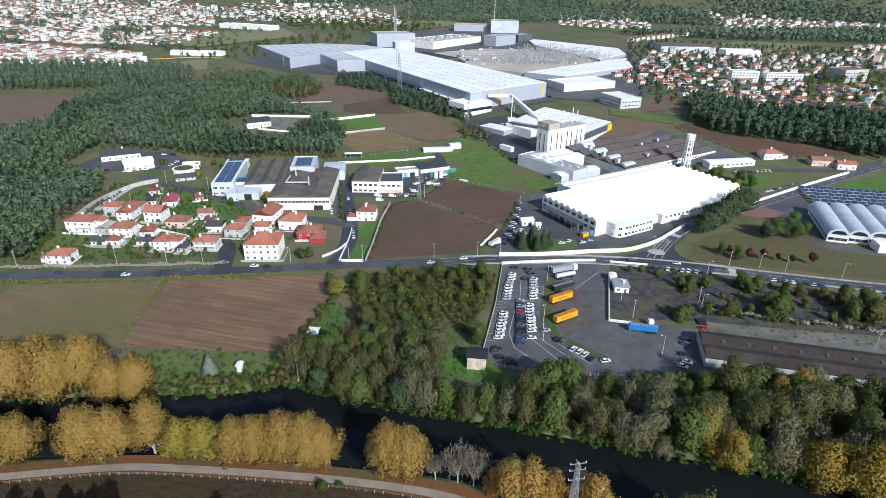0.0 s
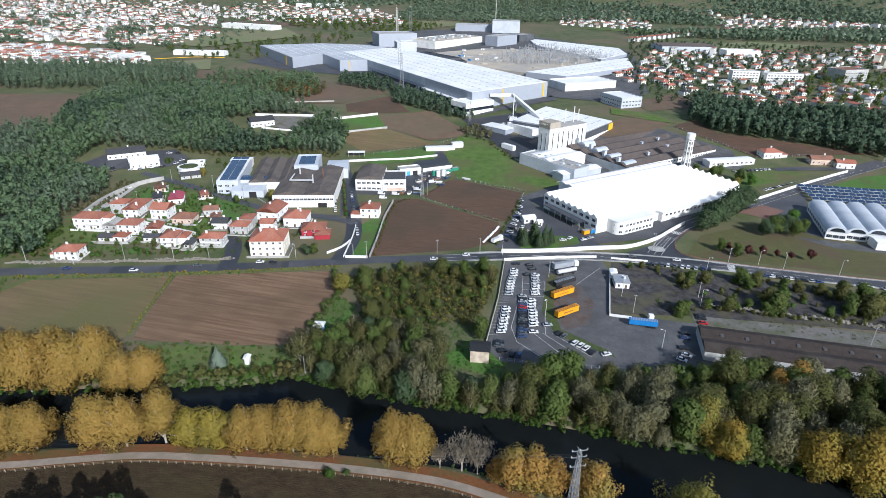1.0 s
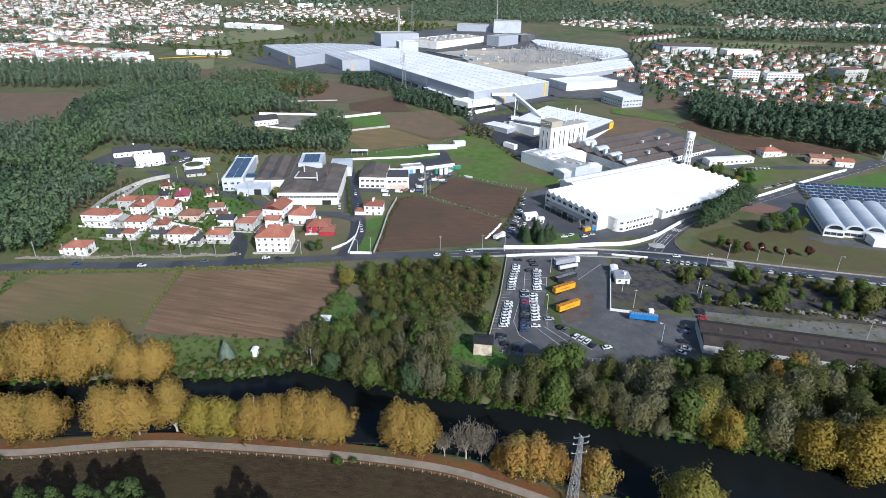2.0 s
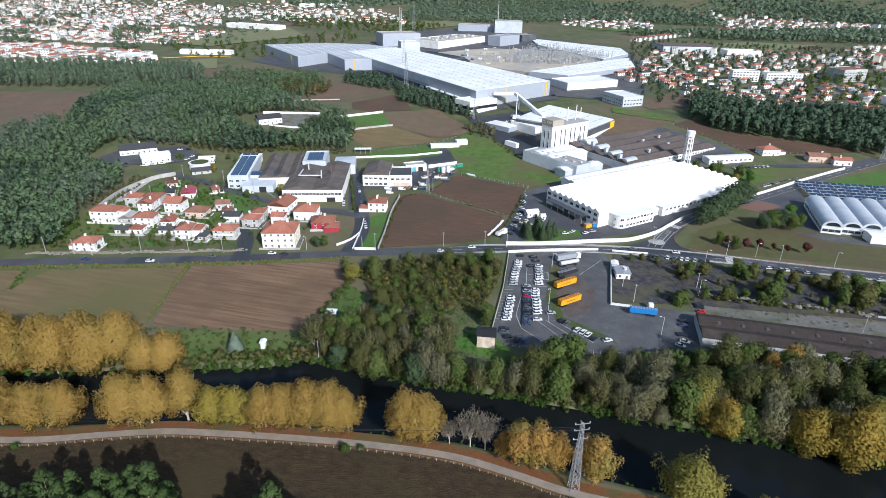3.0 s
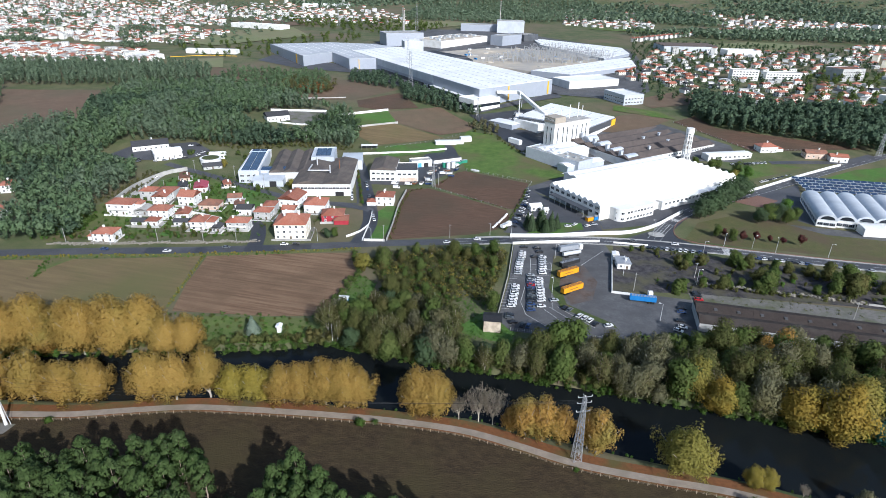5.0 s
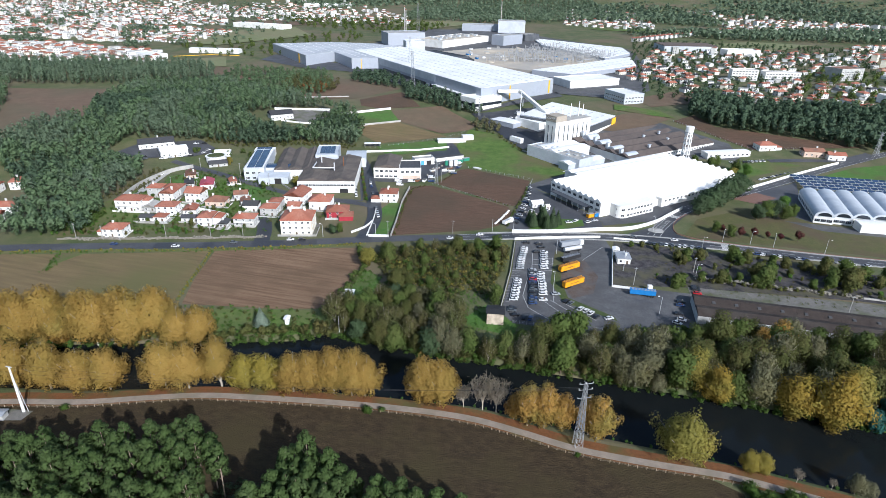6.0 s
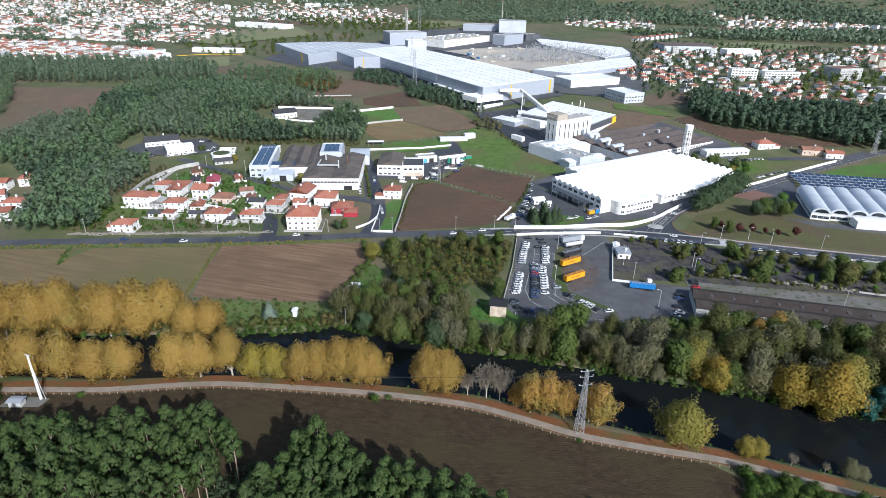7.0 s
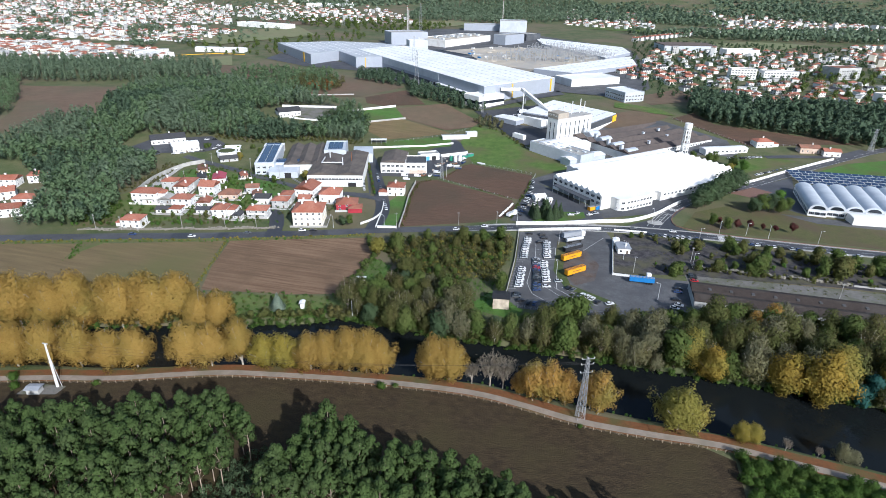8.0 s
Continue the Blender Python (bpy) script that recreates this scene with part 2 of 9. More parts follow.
for key, c in PAINTS.items():
    M["car_" + key] = mat("car_paint_" + key, c, tuple(v * 0.92 for v in c), 1.0, rough=0.28, spec=0.55, c3=tuple(v * 0.85 + 0.01 for v in c), scale3=0.6)


def leaves(name, c1, c2, c3, island=0.18):
    """Foliage: a dull surface that lets some light through."""
    c1, c2, c3 = ([1.5 * v for v in c] for c in (c1, c2, c3))
    m = mat(name, c1, c2, 0.35, rough=0.75, c3=c3, scale3=0.09, island=island, spec=0.2)
    n, ln = m.node_tree.nodes, m.node_tree.links
    p, out = n["Principled BSDF"], n["Material Output"]
    tl = n.new("ShaderNodeBsdfTranslucent")
    ln.new(p.inputs["Base Color"].links[0].from_socket, tl.inputs["Color"])
    mix = n.new("ShaderNodeMixShader")
    mix.inputs[0].default_value = 0.42
    ln.new(p.outputs[0], mix.inputs[1])
    ln.new(tl.outputs[0], mix.inputs[2])
    ln.new(mix.outputs[0], out.inputs["Surface"])
    return m


M["leaf_gold"] = leaves("leaf_gold", (0.232, 0.152, 0.039), (0.28, 0.19, 0.050), (0.232, 0.168, 0.043), 0.10)
M["leaf_amber"] = leaves("leaf_amber", (0.20, 0.145, 0.026), (0.26, 0.185, 0.034), (0.19, 0.165, 0.036), 0.13)
M["leaf_lime"] = leaves("leaf_lime", (0.205, 0.165, 0.030), (0.25, 0.20, 0.038), (0.19, 0.16, 0.034), 0.12)
M["leaf_rust"] = leaves("leaf_rust", (0.25, 0.145, 0.04), (0.31, 0.20, 0.05), (0.21, 0.17, 0.045))
M["leaf_olive"] = leaves("leaf_olive", (0.15, 0.14, 0.032), (0.20, 0.18, 0.042), (0.22, 0.175, 0.042), 0.15)
M["leaf_green"] = leaves("leaf_green", (0.055, 0.083, 0.020), (0.080, 0.112, 0.028), (0.095, 0.115, 0.034), 0.18)
M["leaf_fresh"] = leaves("leaf_fresh", (0.06, 0.12, 0.022), (0.085, 0.155, 0.03), (0.05, 0.10, 0.02))
M["leaf_dark"] = leaves("leaf_dark", (0.044, 0.070, 0.032), (0.062, 0.094, 0.044), (0.056, 0.080, 0.042), 0.16)
M["leaf_euca"] = leaves("leaf_euca", (0.046, 0.074, 0.022), (0.066, 0.102, 0.031), (0.052, 0.076, 0.028), 0.18)
M["leaf_sage"] = leaves("leaf_sage", (0.064, 0.076, 0.022), (0.092, 0.098, 0.031), (0.095, 0.086, 0.030), 0.2)
M["leaf_brown"] = leaves("leaf_brown", (0.080, 0.072, 0.028), (0.11, 0.10, 0.042), (0.075, 0.086, 0.03), 0.2)
M["leaf_lush"] = leaves("leaf_lush", (0.040, 0.076, 0.013), (0.060, 0.105, 0.020), (0.055, 0.084, 0.018), 0.2)
# Next two are lighter and bluer than the leaves: distance haze put into colour.
M["leaf_pine_hazed"] = leaves("leaf_pine_hazed", (0.082, 0.128, 0.062), (0.110, 0.158, 0.080), (0.100, 0.140, 0.078), 0.15)
M["leaf_hazed"] = leaves("leaf_hazed", (0.092, 0.130, 0.080), (0.120, 0.160, 0.100), (0.108, 0.142, 0.094), 0.15)
M["leaf_grey"] = leaves("leaf_grey", (0.105, 0.105, 0.058), (0.145, 0.14, 0.080), (0.12, 0.112, 0.05), 0.2)
M["leaf_blue"] = leaves("leaf_blue", (0.13, 0.17, 0.13), (0.18, 0.22, 0.17), (0.14, 0.18, 0.14))
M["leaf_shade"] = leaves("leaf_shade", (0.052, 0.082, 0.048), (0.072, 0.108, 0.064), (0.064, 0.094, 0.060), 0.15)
M["leaf_teal"] = leaves("leaf_teal", (0.02, 0.07, 0.06), (0.03, 0.10, 0.085), (0.03, 0.08, 0.07))
M["leaf_maple"] = leaves("leaf_maple", (0.055, 0.018, 0.02), (0.09, 0.028, 0.026), (0.08, 0.035, 0.026))
M["leaf_russet"] = leaves("leaf_russet", (0.17, 0.06, 0.025), (0.22, 0.085, 0.03), (0.18, 0.11, 0.035))
M["twig"] = leaves("twig", (0.14, 0.12, 0.09), (0.19, 0.165, 0.13), (0.15, 0.13, 0.09))
water_mat = mat("water", (0.007, 0.009, 0.010), (0.010, 0.012, 0.012), 0.05, rough=0.06, bump=0.03, bscale=1.2, spec=0.12)


# ---- building blocks ----
def ss(a, b, x):
    u = np.clip((np.asarray(x, float) - a) / (b - a), 0, 1)
    return u * u * (3 - 2 * u)


def relief(x, y):
    """Height of the land without the river bed."""
    x, y = np.asarray(x, float), np.asarray(y, float)
    u = y + 0.8 * np.maximum(0, -150 - x)
    return 14 * ss(430, 680, u) + 0.018 * np.maximum(0, np.minimum(y, 1900) - 760) + 150 * ss(1900, 3600, y)


def lie(x, y):
    return float(relief(x, y))


BANK_X = [-420, -218, -174, -132, -88, -31, 22, 67, 105, 240]
NEAR_BANK = [28, 86, 96, 110, 120, 127, 123, 122, 118, 104]
FAR_X = [-420, -202, -137, -117, -103, -58, 92, 240]
FAR_BANK = [58, 121, 142, 148, 158, 156, 157, 146]


def wetness(x, y):
    n, f = np.interp(x, BANK_X, NEAR_BANK), np.interp(x, FAR_X, FAR_BANK)
    return ss(n - 2, n + 3, y) * (1 - ss(f - 3, f + 2, y)) * (np.abs(np.asarray(x)) < 415)


def link(name, bm, material, parent=None, smooth=False):
    me = bpy.data.meshes.new(name)
    bm.normal_update()
    bm.to_mesh(me)
    bm.free()
    for m in (material if isinstance(material, (list, tuple)) else [material]):
        me.materials.append(m)
    if smooth:
        me.polygons.foreach_set("use_smooth", [True] * len(me.polygons))
    ob = new(name, me)
    ob.parent = parent
    return ob


def part(name, bm, material, parent, label="", smooth=False):
    ob = link(name, bm, material, parent, smooth)
    return tagged(ob, label) if label else ob


def share(name, me, parent, m):
    ob = new(name, me)
    ob.parent = parent
    ob.matrix_basis = m
    return ob


def base(name, x, y, turn=0.0, z=None):
    ob = new(name)
    ob.empty_display_size = 1
    ob.matrix_basis = pose(x, y, lie(x, y) if z is None else z, 0, 0, turn)
    return ob


def block(bm, x0, y0, z0, x1, y1, z1, mi=0):
    v = [bm.verts.new(p) for p in ((x0, y0, z0), (x1, y0, z0), (x1, y1, z0), (x0, y1, z0), (x0, y0, z1), (x1, y0, z1), (x1, y1, z1), (x0, y1, z1))]
    for q in ((3, 2, 1, 0), (4, 5, 6, 7), (0, 1, 5, 4), (1, 2, 6, 5), (2, 3, 7, 6), (3, 0, 4, 7)):
        bm.faces.new([v[i] for i in q]).material_index = mi


def box(x0, y0, z0, x1, y1, z1):
    bm = bmesh.new()
    block(bm, x0, y0, z0, x1, y1, z1)
    return bm


def prism(bm, pts, z0, z1, mi=0):
    lo, hi = [bm.verts.new((x, y, z0)) for x, y in pts], [bm.verts.new((x, y, z1)) for x, y in pts]
    bm.faces.new(hi).material_index = mi
    bm.faces.new(lo[::-1])
    for i in range(len(pts)):
        j = (i + 1) % len(pts)
        bm.faces.new((lo[i], lo[j], hi[j], hi[i])).material_index = mi


def profile(bm, pts, x0, x1, mi=0):
    """A closed outline in y and z, drawn out along x."""
    a, b = [bm.verts.new((x0, y, z)) for y, z in pts], [bm.verts.new((x1, y, z)) for y, z in pts]
    bm.faces.new(a[::-1]).material_index = mi
    bm.faces.new(b).material_index = mi
    for i in range(len(pts)):
        j = (i + 1) % len(pts)
        bm.faces.new((a[i], a[j], b[j], b[i])).material_index = mi


def rod(bm, a, b, ra, rb, sides=6):
    a, b = Vector(a), Vector(b)
    d = (b - a).normalized()
    u = d.orthogonal().normalized()
    w = d.cross(u)
    ra_, rb_ = [], []
    for i in range(sides):
        k = 2 * math.pi * i / sides
        o = u * math.cos(k) + w * math.sin(k)
        ra_.append(bm.verts.new(a + o * ra))
        rb_.append(bm.verts.new(b + o * rb))
    for i in range(sides):
        j = (i + 1) % sides
        bm.faces.new((ra_[i], ra_[j], rb_[j], rb_[i]))
    bm.faces.new(rb_)
    bm.faces.new(ra_[::-1])


def quads(name, V, material, parent=None, slots=None):
    """A mesh out of loose faces, given as an array of (faces, corners, 3)."""
    n, c = len(V), V.shape[1]
    me = bpy.data.meshes.new(name)
    me.vertices.add(n * c)
    me.vertices.foreach_set("co", np.ascontiguousarray(V, dtype=np.float32).ravel())
    me.loops.add(n * c)
    me.loops.foreach_set("vertex_index", np.arange(n * c, dtype=np.int32))
    me.polygons.add(n)
    me.polygons.foreach_set("loop_start", np.arange(0, n * c, c, dtype=np.int32))
    for m in (material if isinstance(material, (list, tuple)) else [material]):
        me.materials.append(m)
    if slots is not None:
        me.polygons.foreach_set("material_index", np.asarray(slots, dtype=np.int32))
    me.update(calc_edges=True)
    ob = new(name, me)
    ob.parent = parent
    return ob


def patch(name, pts, material, label, category, lift=0.08, cell=14.0, kind="structure"):
    """A piece of land: an outline laid over the relief."""
    bm = bmesh.new()
    bm.faces.new([bm.verts.new((x, y, 0)) for x, y in pts])
    xs, ys = [p[0] for p in pts], [p[1] for p in pts]
    if max(ys) > 400:
        for axis, lo, hi in ((0, min(xs), max(xs)), (1, min(ys), max(ys))):
            v = lo + cell
            while v < hi:
                co, no = ((v, 0, 0), (1, 0, 0)) if axis == 0 else ((0, v, 0), (0, 1, 0))
                bmesh.ops.bisect_plane(bm, geom=bm.verts[:] + bm.edges[:] + bm.faces[:], plane_co=co, plane_no=no)
                v += cell
    for v in bm.verts:
        v.co.z = lie(v.co.x, v.co.y) + lift
    bmesh.ops.recalc_face_normals(bm, faces=bm.faces[:])
    if sum(f.normal.z for f in bm.faces) < 0:
        bmesh.ops.reverse_faces(bm, faces=bm.faces[:])
    return tagged(link(name, bm, material), label, category, kind=kind)


def smooth_line(pts, step=6.0):
    """Points along a bending line, rounded at its corners."""
    P = [Vector(p) for p in pts]
    P = [P[0] * 2 - P[1]] + P + [P[-1] * 2 - P[-2]]
    out = []
    for i in range(1, len(P) - 2):
        n = max(2, int((P[i + 1] - P[i]).length / step))
        for k in range(n):
            t = k / n
            a, b, c, d = P[i - 1], P[i], P[i + 1], P[i + 2]
            out.append(0.5 * ((2 * b) + (c - a) * t + (2 * a - 5 * b + 4 * c - d) * t * t + (3 * b - a - 3 * c + d) * t ** 3))
    out.append(P[-2])
    return out


def sides(line, off):
    """The line shifted sideways."""
    out = []
    for i, p in enumerate(line):
        d = (line[min(i + 1, len(line) - 1)] - line[max(i - 1, 0)]).normalized()
        out.append(p + Vector((-d.y, d.x)) * off)
    return out


def strip(bm, line, a, b, z0, z1=None):
    """A band between two offsets of a line, at z0 over the land; with z1 it is a solid wall or kerb."""
    L, R = sides(line, a), sides(line, b)
    rings = []
    for l, r in zip(L, R):
        zl, zr = lie(l.x, l.y), lie(r.x, r.y)
        ring = [bm.verts.new((r.x, r.y, zr + z0)), bm.verts.new((l.x, l.y, zl + z0))]
        if z1 is not None:
            ring += [bm.verts.new((l.x, l.y, zl + z1)), bm.verts.new((r.x, r.y, zr + z1))]
        rings.append(ring)
    for p, q in zip(rings, rings[1:]):
        if z1 is None:
            bm.faces.new((p[0], q[0], q[1], p[1]))
        else:
            for i in range(4):
                j = (i + 1) % 4
                bm.faces.new((p[i], p[j], q[j], q[i]))
    if z1 is not None:
        bm.faces.new(rings[0][::-1])
        bm.faces.new(rings[-1])
        bmesh.ops.recalc_face_normals(bm, faces=bm.faces[:])


def wall_line(name, pts, height, thick, material, label, step=6.0, lift=-0.2, category="wall"):
    bm = bmesh.new()
    line = smooth_line([Vector(p) for p in pts], step) if step else [Vector(p) for p in pts]
    strip(bm, line, thick / 2, -thick / 2, lift, height)
    return tagged(link(name, bm, material), label, category, kind="structure")
# ---- the land ----
def axis(fine0, fine1, step, low, high, growth=1.16):
    v = list(np.arange(fine0, fine1 + step / 2, step))
    d = step
    while v[-1] < high:
        d *= growth
        v.append(v[-1] + min(d, 160))
    d = step
    while v[0] > low:
        d *= growth
        v.insert(0, v[0] - min(d, 160))
    return np.array(v)


gx, gy = axis(-300, 200, 4.0, -4600, 4600), axis(66, 190, 2.0, -700, 4900, 1.08)
X, Y = np.meshgrid(gx, gy)
Z = relief(X, Y) - 3.4 * wetness(X, Y)
hills = np.vectorize(lambda x, y: noise.fractal(Vector((x, y, 0)) * 0.0011, 1.0, 2.0, 4))(X, Y)
Z += hills * 46 * ss(1500, 2600, Y)
idx = np.arange(X.size).reshape(X.shape)
me = bpy.data.meshes.new("ground")
me.from_pydata(np.stack([X, Y, Z], -1).reshape(-1, 3).tolist(), [],
               np.stack([idx[:-1, :-1], idx[:-1, 1:], idx[1:, 1:], idx[1:, :-1]], -1).reshape(-1, 4).tolist())
me.materials.append(M["valley"])
me.polygons.foreach_set("use_smooth", [True] * len(me.polygons))
tagged(new("ground", me), "rolling green and brown valley floor of grass and scrub", "ground", kind="structure")

bm = bmesh.new()
bm.faces.new([bm.verts.new(p) for p in ((-440, -30, -1.7), (260, 20, -1.7), (260, 240, -1.7), (-440, 240, -1.7))])
tagged(link("water", bm, water_mat), "dark still river water between wooded banks", "water", kind="structure")

# fields
patch("field", [(-330, 172), (-277, 188), (-223, 207), (-203, 215), (-192, 182), (-184, 160), (-234, 141), (-300, 120)], M["stubble_green"], "brown stubble field with green tinge beside the road", "field")
patch("field", [(-200, 217), (-122, 244), (-114, 226), (-109, 176), (-136, 168), (-180, 160), (-190, 184)], M["stubble"], "reddish brown harvested field with fine furrows", "field", 0.10)
patch("field", [(-129, 356), (-113, 363), (-80, 349), (-50, 335), (-46, 322), (-51, 300), (-62, 289), (-111, 266)], M["ploughed"], "dark brown ploughed field enclosed by walls", "field", 0.10)
patch("field", [(-112, 369), (-102, 408), (-97, 413), (-43, 397), (-44, 341), (-49, 338), (-80, 353)], M["ploughed"], "dark ploughed field with coarse clods", "field", 0.10)
patch("field", [(-121, 476), (-120, 527), (-92, 520), (-56, 469), (-12, 434), (-20, 420), (-40, 399), (-96, 416)], M["pasture"], "bright green pasture with dry patches", "field", 0.25)
patch("field", [(-338, 568), (-372, 716), (-300, 720), (-240, 672), (-268, 593)], M["far_soil"], "bare brown field on a gentle slope", "field", 0.3)
patch("field", [(-262, 590), (-232, 650), (-188, 585), (-225, 560), (-249, 562)], M["ploughed"], "dark brown field bounded by hedges", "field", 0.3)
patch("field", [(-215, 553), (-190, 578), (-168, 598), (-115, 543), (-120, 525), (-143, 508), (-190, 525)], M["far_soil"], "bare brown field above the pasture", "field", 0.35)
patch("field", [(-232, 488), (-196, 524), (-146, 506), (-136, 500), (-191, 458)], M["stubble_green"], "brown field with thin grass", "field", 0.3)
patch("lawn", [(-250, 523), (-215, 560), (-194, 528), (-229, 494)], M["lawn"], "bright green walled lawn", "lawn", 0.4)
patch("field", [(-700, 512), (-647, 522), (-580, 543), (-540, 560), (-500, 470), (-470, 405), (-480, 340), (-520, 340), (-560, 400), (-612, 455)], M["far_soil"], "reddish brown clearing in the woods", "field", 0.5)
patch("field", [(79, 606), (142, 532), (192, 548), (240, 562), (170, 582), (118, 596), (102, 634)], M["ploughed"], "dark brown field below the wood", "field", 0.3)
patch("field", [(60, 660), (100, 690), (150, 760), (90, 770), (40, 700)], M["far_soil"], "brown field beside the wood", "field", 0.35)
patch("field", [(-30, 560), (30, 620), (60, 640), (75, 610), (40, 560), (25, 556)], M["far_soil"], "bare brown ground behind the factory", "field", 0.3)
patch("field", [(-900, 1100), (-728, 1330), (-610, 1180), (-700, 970), (-800, 985)], M["pale_meadow"], "pale green meadow near the town", "field", 1.2, 30)
patch("field", [(-668, 780), (-600, 845), (-545, 760), (-574, 742)], M["pale_meadow"], "straw-green meadow behind the wood", "field", 1.0, 25)
patch("field", [(-560, 1480), (-420, 1660), (-330, 1600), (-400, 1430)], M["pale_meadow"], "pale green meadow below a far wood", "field", 1.2, 40)
patch("yard", [(-52, 706), (36, 692), (64, 770), (66, 960), (58, 1110), (44, 1190), (-120, 1330), (-240, 1460), (-420, 1400), (-440, 1080), (-330, 1000), (-150, 830)], M["asphalt_old"], "grey paved yards round the large factory", "yard", 0.5, 25)
patch("field", [(-560, 757), (-470, 745), (-430, 690), (-460, 640), (-520, 690)], M["far_soil"], "reddish rough slope behind the pine wood", "field", 0.6, 20)
patch("field", [(-960, 1420), (-820, 1480), (-700, 1420), (-780, 1330)], M["far_soil"], "brown field beside a far road", "field", 1.2, 40)
patch("field", [(560, 1080), (700, 1240), (820, 1180), (680, 1000)], M["lawn"], "bright green far meadow beyond the suburb", "field", 1.2, 40)
patch("field", [(130, 1260), (300, 1400), (420, 1380), (300, 1230)], M["pale_meadow"], "pale green field before the terraced houses", "field", 1.2, 40)
patch("field", [(19, 662), (67, 644), (83, 616), (60, 620), (19, 636)], M["pasture"], "strip of grass beside a brown field", "verge", 0.5)
patch("field", [(-60, 1560), (120, 1500), (180, 1560), (60, 1640)], M["pasture"], "green sports field before far houses", "field", 1.2, 40)
patch("meadow", [(-172, 158), (-109, 174), (-100, 168), (-117, 150), (-137, 145), (-165, 136)], M["pasture"], "green grass on the river bank", "lawn", 0.05)
patch("lawn", [(-110, 218), (-98, 212), (-96, 192), (-106, 188), (-109, 200)], M["lawn"], "bright green clearing among trees", "lawn", 0.06)
patch("lawn", [(-40, 200), (-22, 186), (-24, 176), (-50, 180)], M["lawn"], "green verge beside a small hut", "lawn", 0.06)
patch("lawn", [(-124, 261), (-114, 263), (-120, 318), (-130, 322), (-133, 305)], M["lawn"], "bright green walled lawn beside a house", "lawn", 0.12)
patch("lawn", [(62, 317), (74, 350), (100, 372), (112, 382), (128, 392), (148, 366), (179, 363), (230, 372), (230, 316), (162, 318), (87, 317)], M["park_grass"], "dry lawn with scattered trees beside the road", "lawn", 0.08)
patch("lawn", [(76, 452), (150, 505), (175, 500), (130, 462), (112, 440)], M["pasture"], "green lawn beside the factory car park", "lawn", 0.15)
patch("lawn", [(160, 455), (215, 505), (330, 560), (330, 470), (215, 468)], M["lawn"], "green meadow behind the solar array", "lawn", 0.15)
patch("lawn", [(-312, 300), (-278, 334), (-240, 318), (-205, 302), (-205, 262), (-240, 246), (-290, 232), (-285, 214), (-300, 205), (-318, 250)], M["pasture"], "gardens and grass between village houses", "lawn", 0.07)
patch("lawn", [(-264, 330), (-232, 318), (-210, 302), (-214, 286), (-246, 300)], M["lawn"], "green garden lawns behind village houses", "lawn", 0.12)
patch("lawn", [(-295, 338), (-282, 330), (-290, 305), (-308, 300)], M["lawn"], "green garden lawn under a retaining wall", "lawn", 0.12)
patch("lawn", [(-172, 430), (-126, 460), (-134, 492), (-192, 452)], M["lawn"], "grassy yard behind the workshop", "lawn", 0.25)

# hard ground
patch("yard", [(-45, 385), (-18, 424), (-52, 472), (-70, 540), (-40, 562), (24, 556), (66, 596), (124, 545), (128, 500), (80, 494), (112, 440), (68, 396), (-26, 372)], M["asphalt_old"], "grey paved works yard between factory halls", "yard", 0.06)
lot = patch("car_park", [(-37, 280), (14, 300), (19, 284), (19, 236), (31, 239), (62, 240), (60, 205), (30, 196), (0, 188), (-25, 187), (-32, 195), (-33, 237)], M["asphalt_old"], "worn grey asphalt car park with painted bays", "car park", 0.12)
patch("yard", [(20, 296), (90, 297), (152, 291), (190, 292), (190, 255), (138, 256), (60, 247), (31, 241), (20, 237)], M["charred"], "dark gravelled derelict plot with weeds", "yard", 0.10)
patch("yard", [(57, 247), (138, 254), (190, 254), (190, 232), (58, 233)], M["gravel"], "grey gravel strip beside a long shed", "yard", 0.13)
patch("yard", [(-8, 258), (4, 264), (12, 246), (10, 226), (0, 218), (-7, 236)], M["stained"], "oil and rust stained asphalt under parked trailers", "yard", 0.16)
patch("verge", [(-13, 272), (-8, 272), (-7, 236), (-2, 218), (20, 206), (22, 202), (-4, 213), (-12, 232)], M["meadow"], "narrow grass strip between car park and lorry yard", "verge", 0.2)
patch("yard", [(-46, 297), (-42, 384), (-26, 369), (11, 333), (14, 317), (-20, 300)], M["asphalt"], "dark asphalt staff car park by the factory", "car park", 0.1)
patch("verge", [(-32, 300), (-12, 305), (2, 316), (0, 326), (-22, 322)], M["lawn"], "green verge with trees inside the factory gate", "verge", 0.16)
patch("yard", [(11, 333), (68, 396), (110, 432), (116, 428), (76, 374), (62, 366), (46, 338), (14, 320)], M["asphalt"], "asphalt drive along the factory front", "yard", 0.1)
patch("yard", [(-165, 358), (-132, 364), (-120, 372), (-103, 412), (-109, 456), (-131, 490), (-142, 440), (-160, 384)], M["asphalt_dark"], "dark asphalt yard of a workshop", "yard", 0.16)
patch("yard", [(-352, 350), (-322, 366), (-308, 386), (-338, 402), (-380, 372), (-385, 340)], M["asphalt"], "asphalt yard with parked cars on the hillside", "yard", 0.4)
patch("yard", [(-205, 300), (-150, 316), (-164, 352), (-176, 400), (-192, 410), (-152, 318), (-205, 312)], M["asphalt"], "asphalt yard beside a brown workshop", "yard", 0.13)
patch("yard", [(130, 364), (196, 362), (198, 352), (150, 352)], M["asphalt_old"], "worn grey apron of vaulted sheds", "yard", 0.12)
patch("yard", [(116, 404), (126, 424), (160, 456), (150, 400), (148, 366), (140, 372)], M["asphalt"], "asphalt drive beside vaulted sheds", "yard", 0.14)
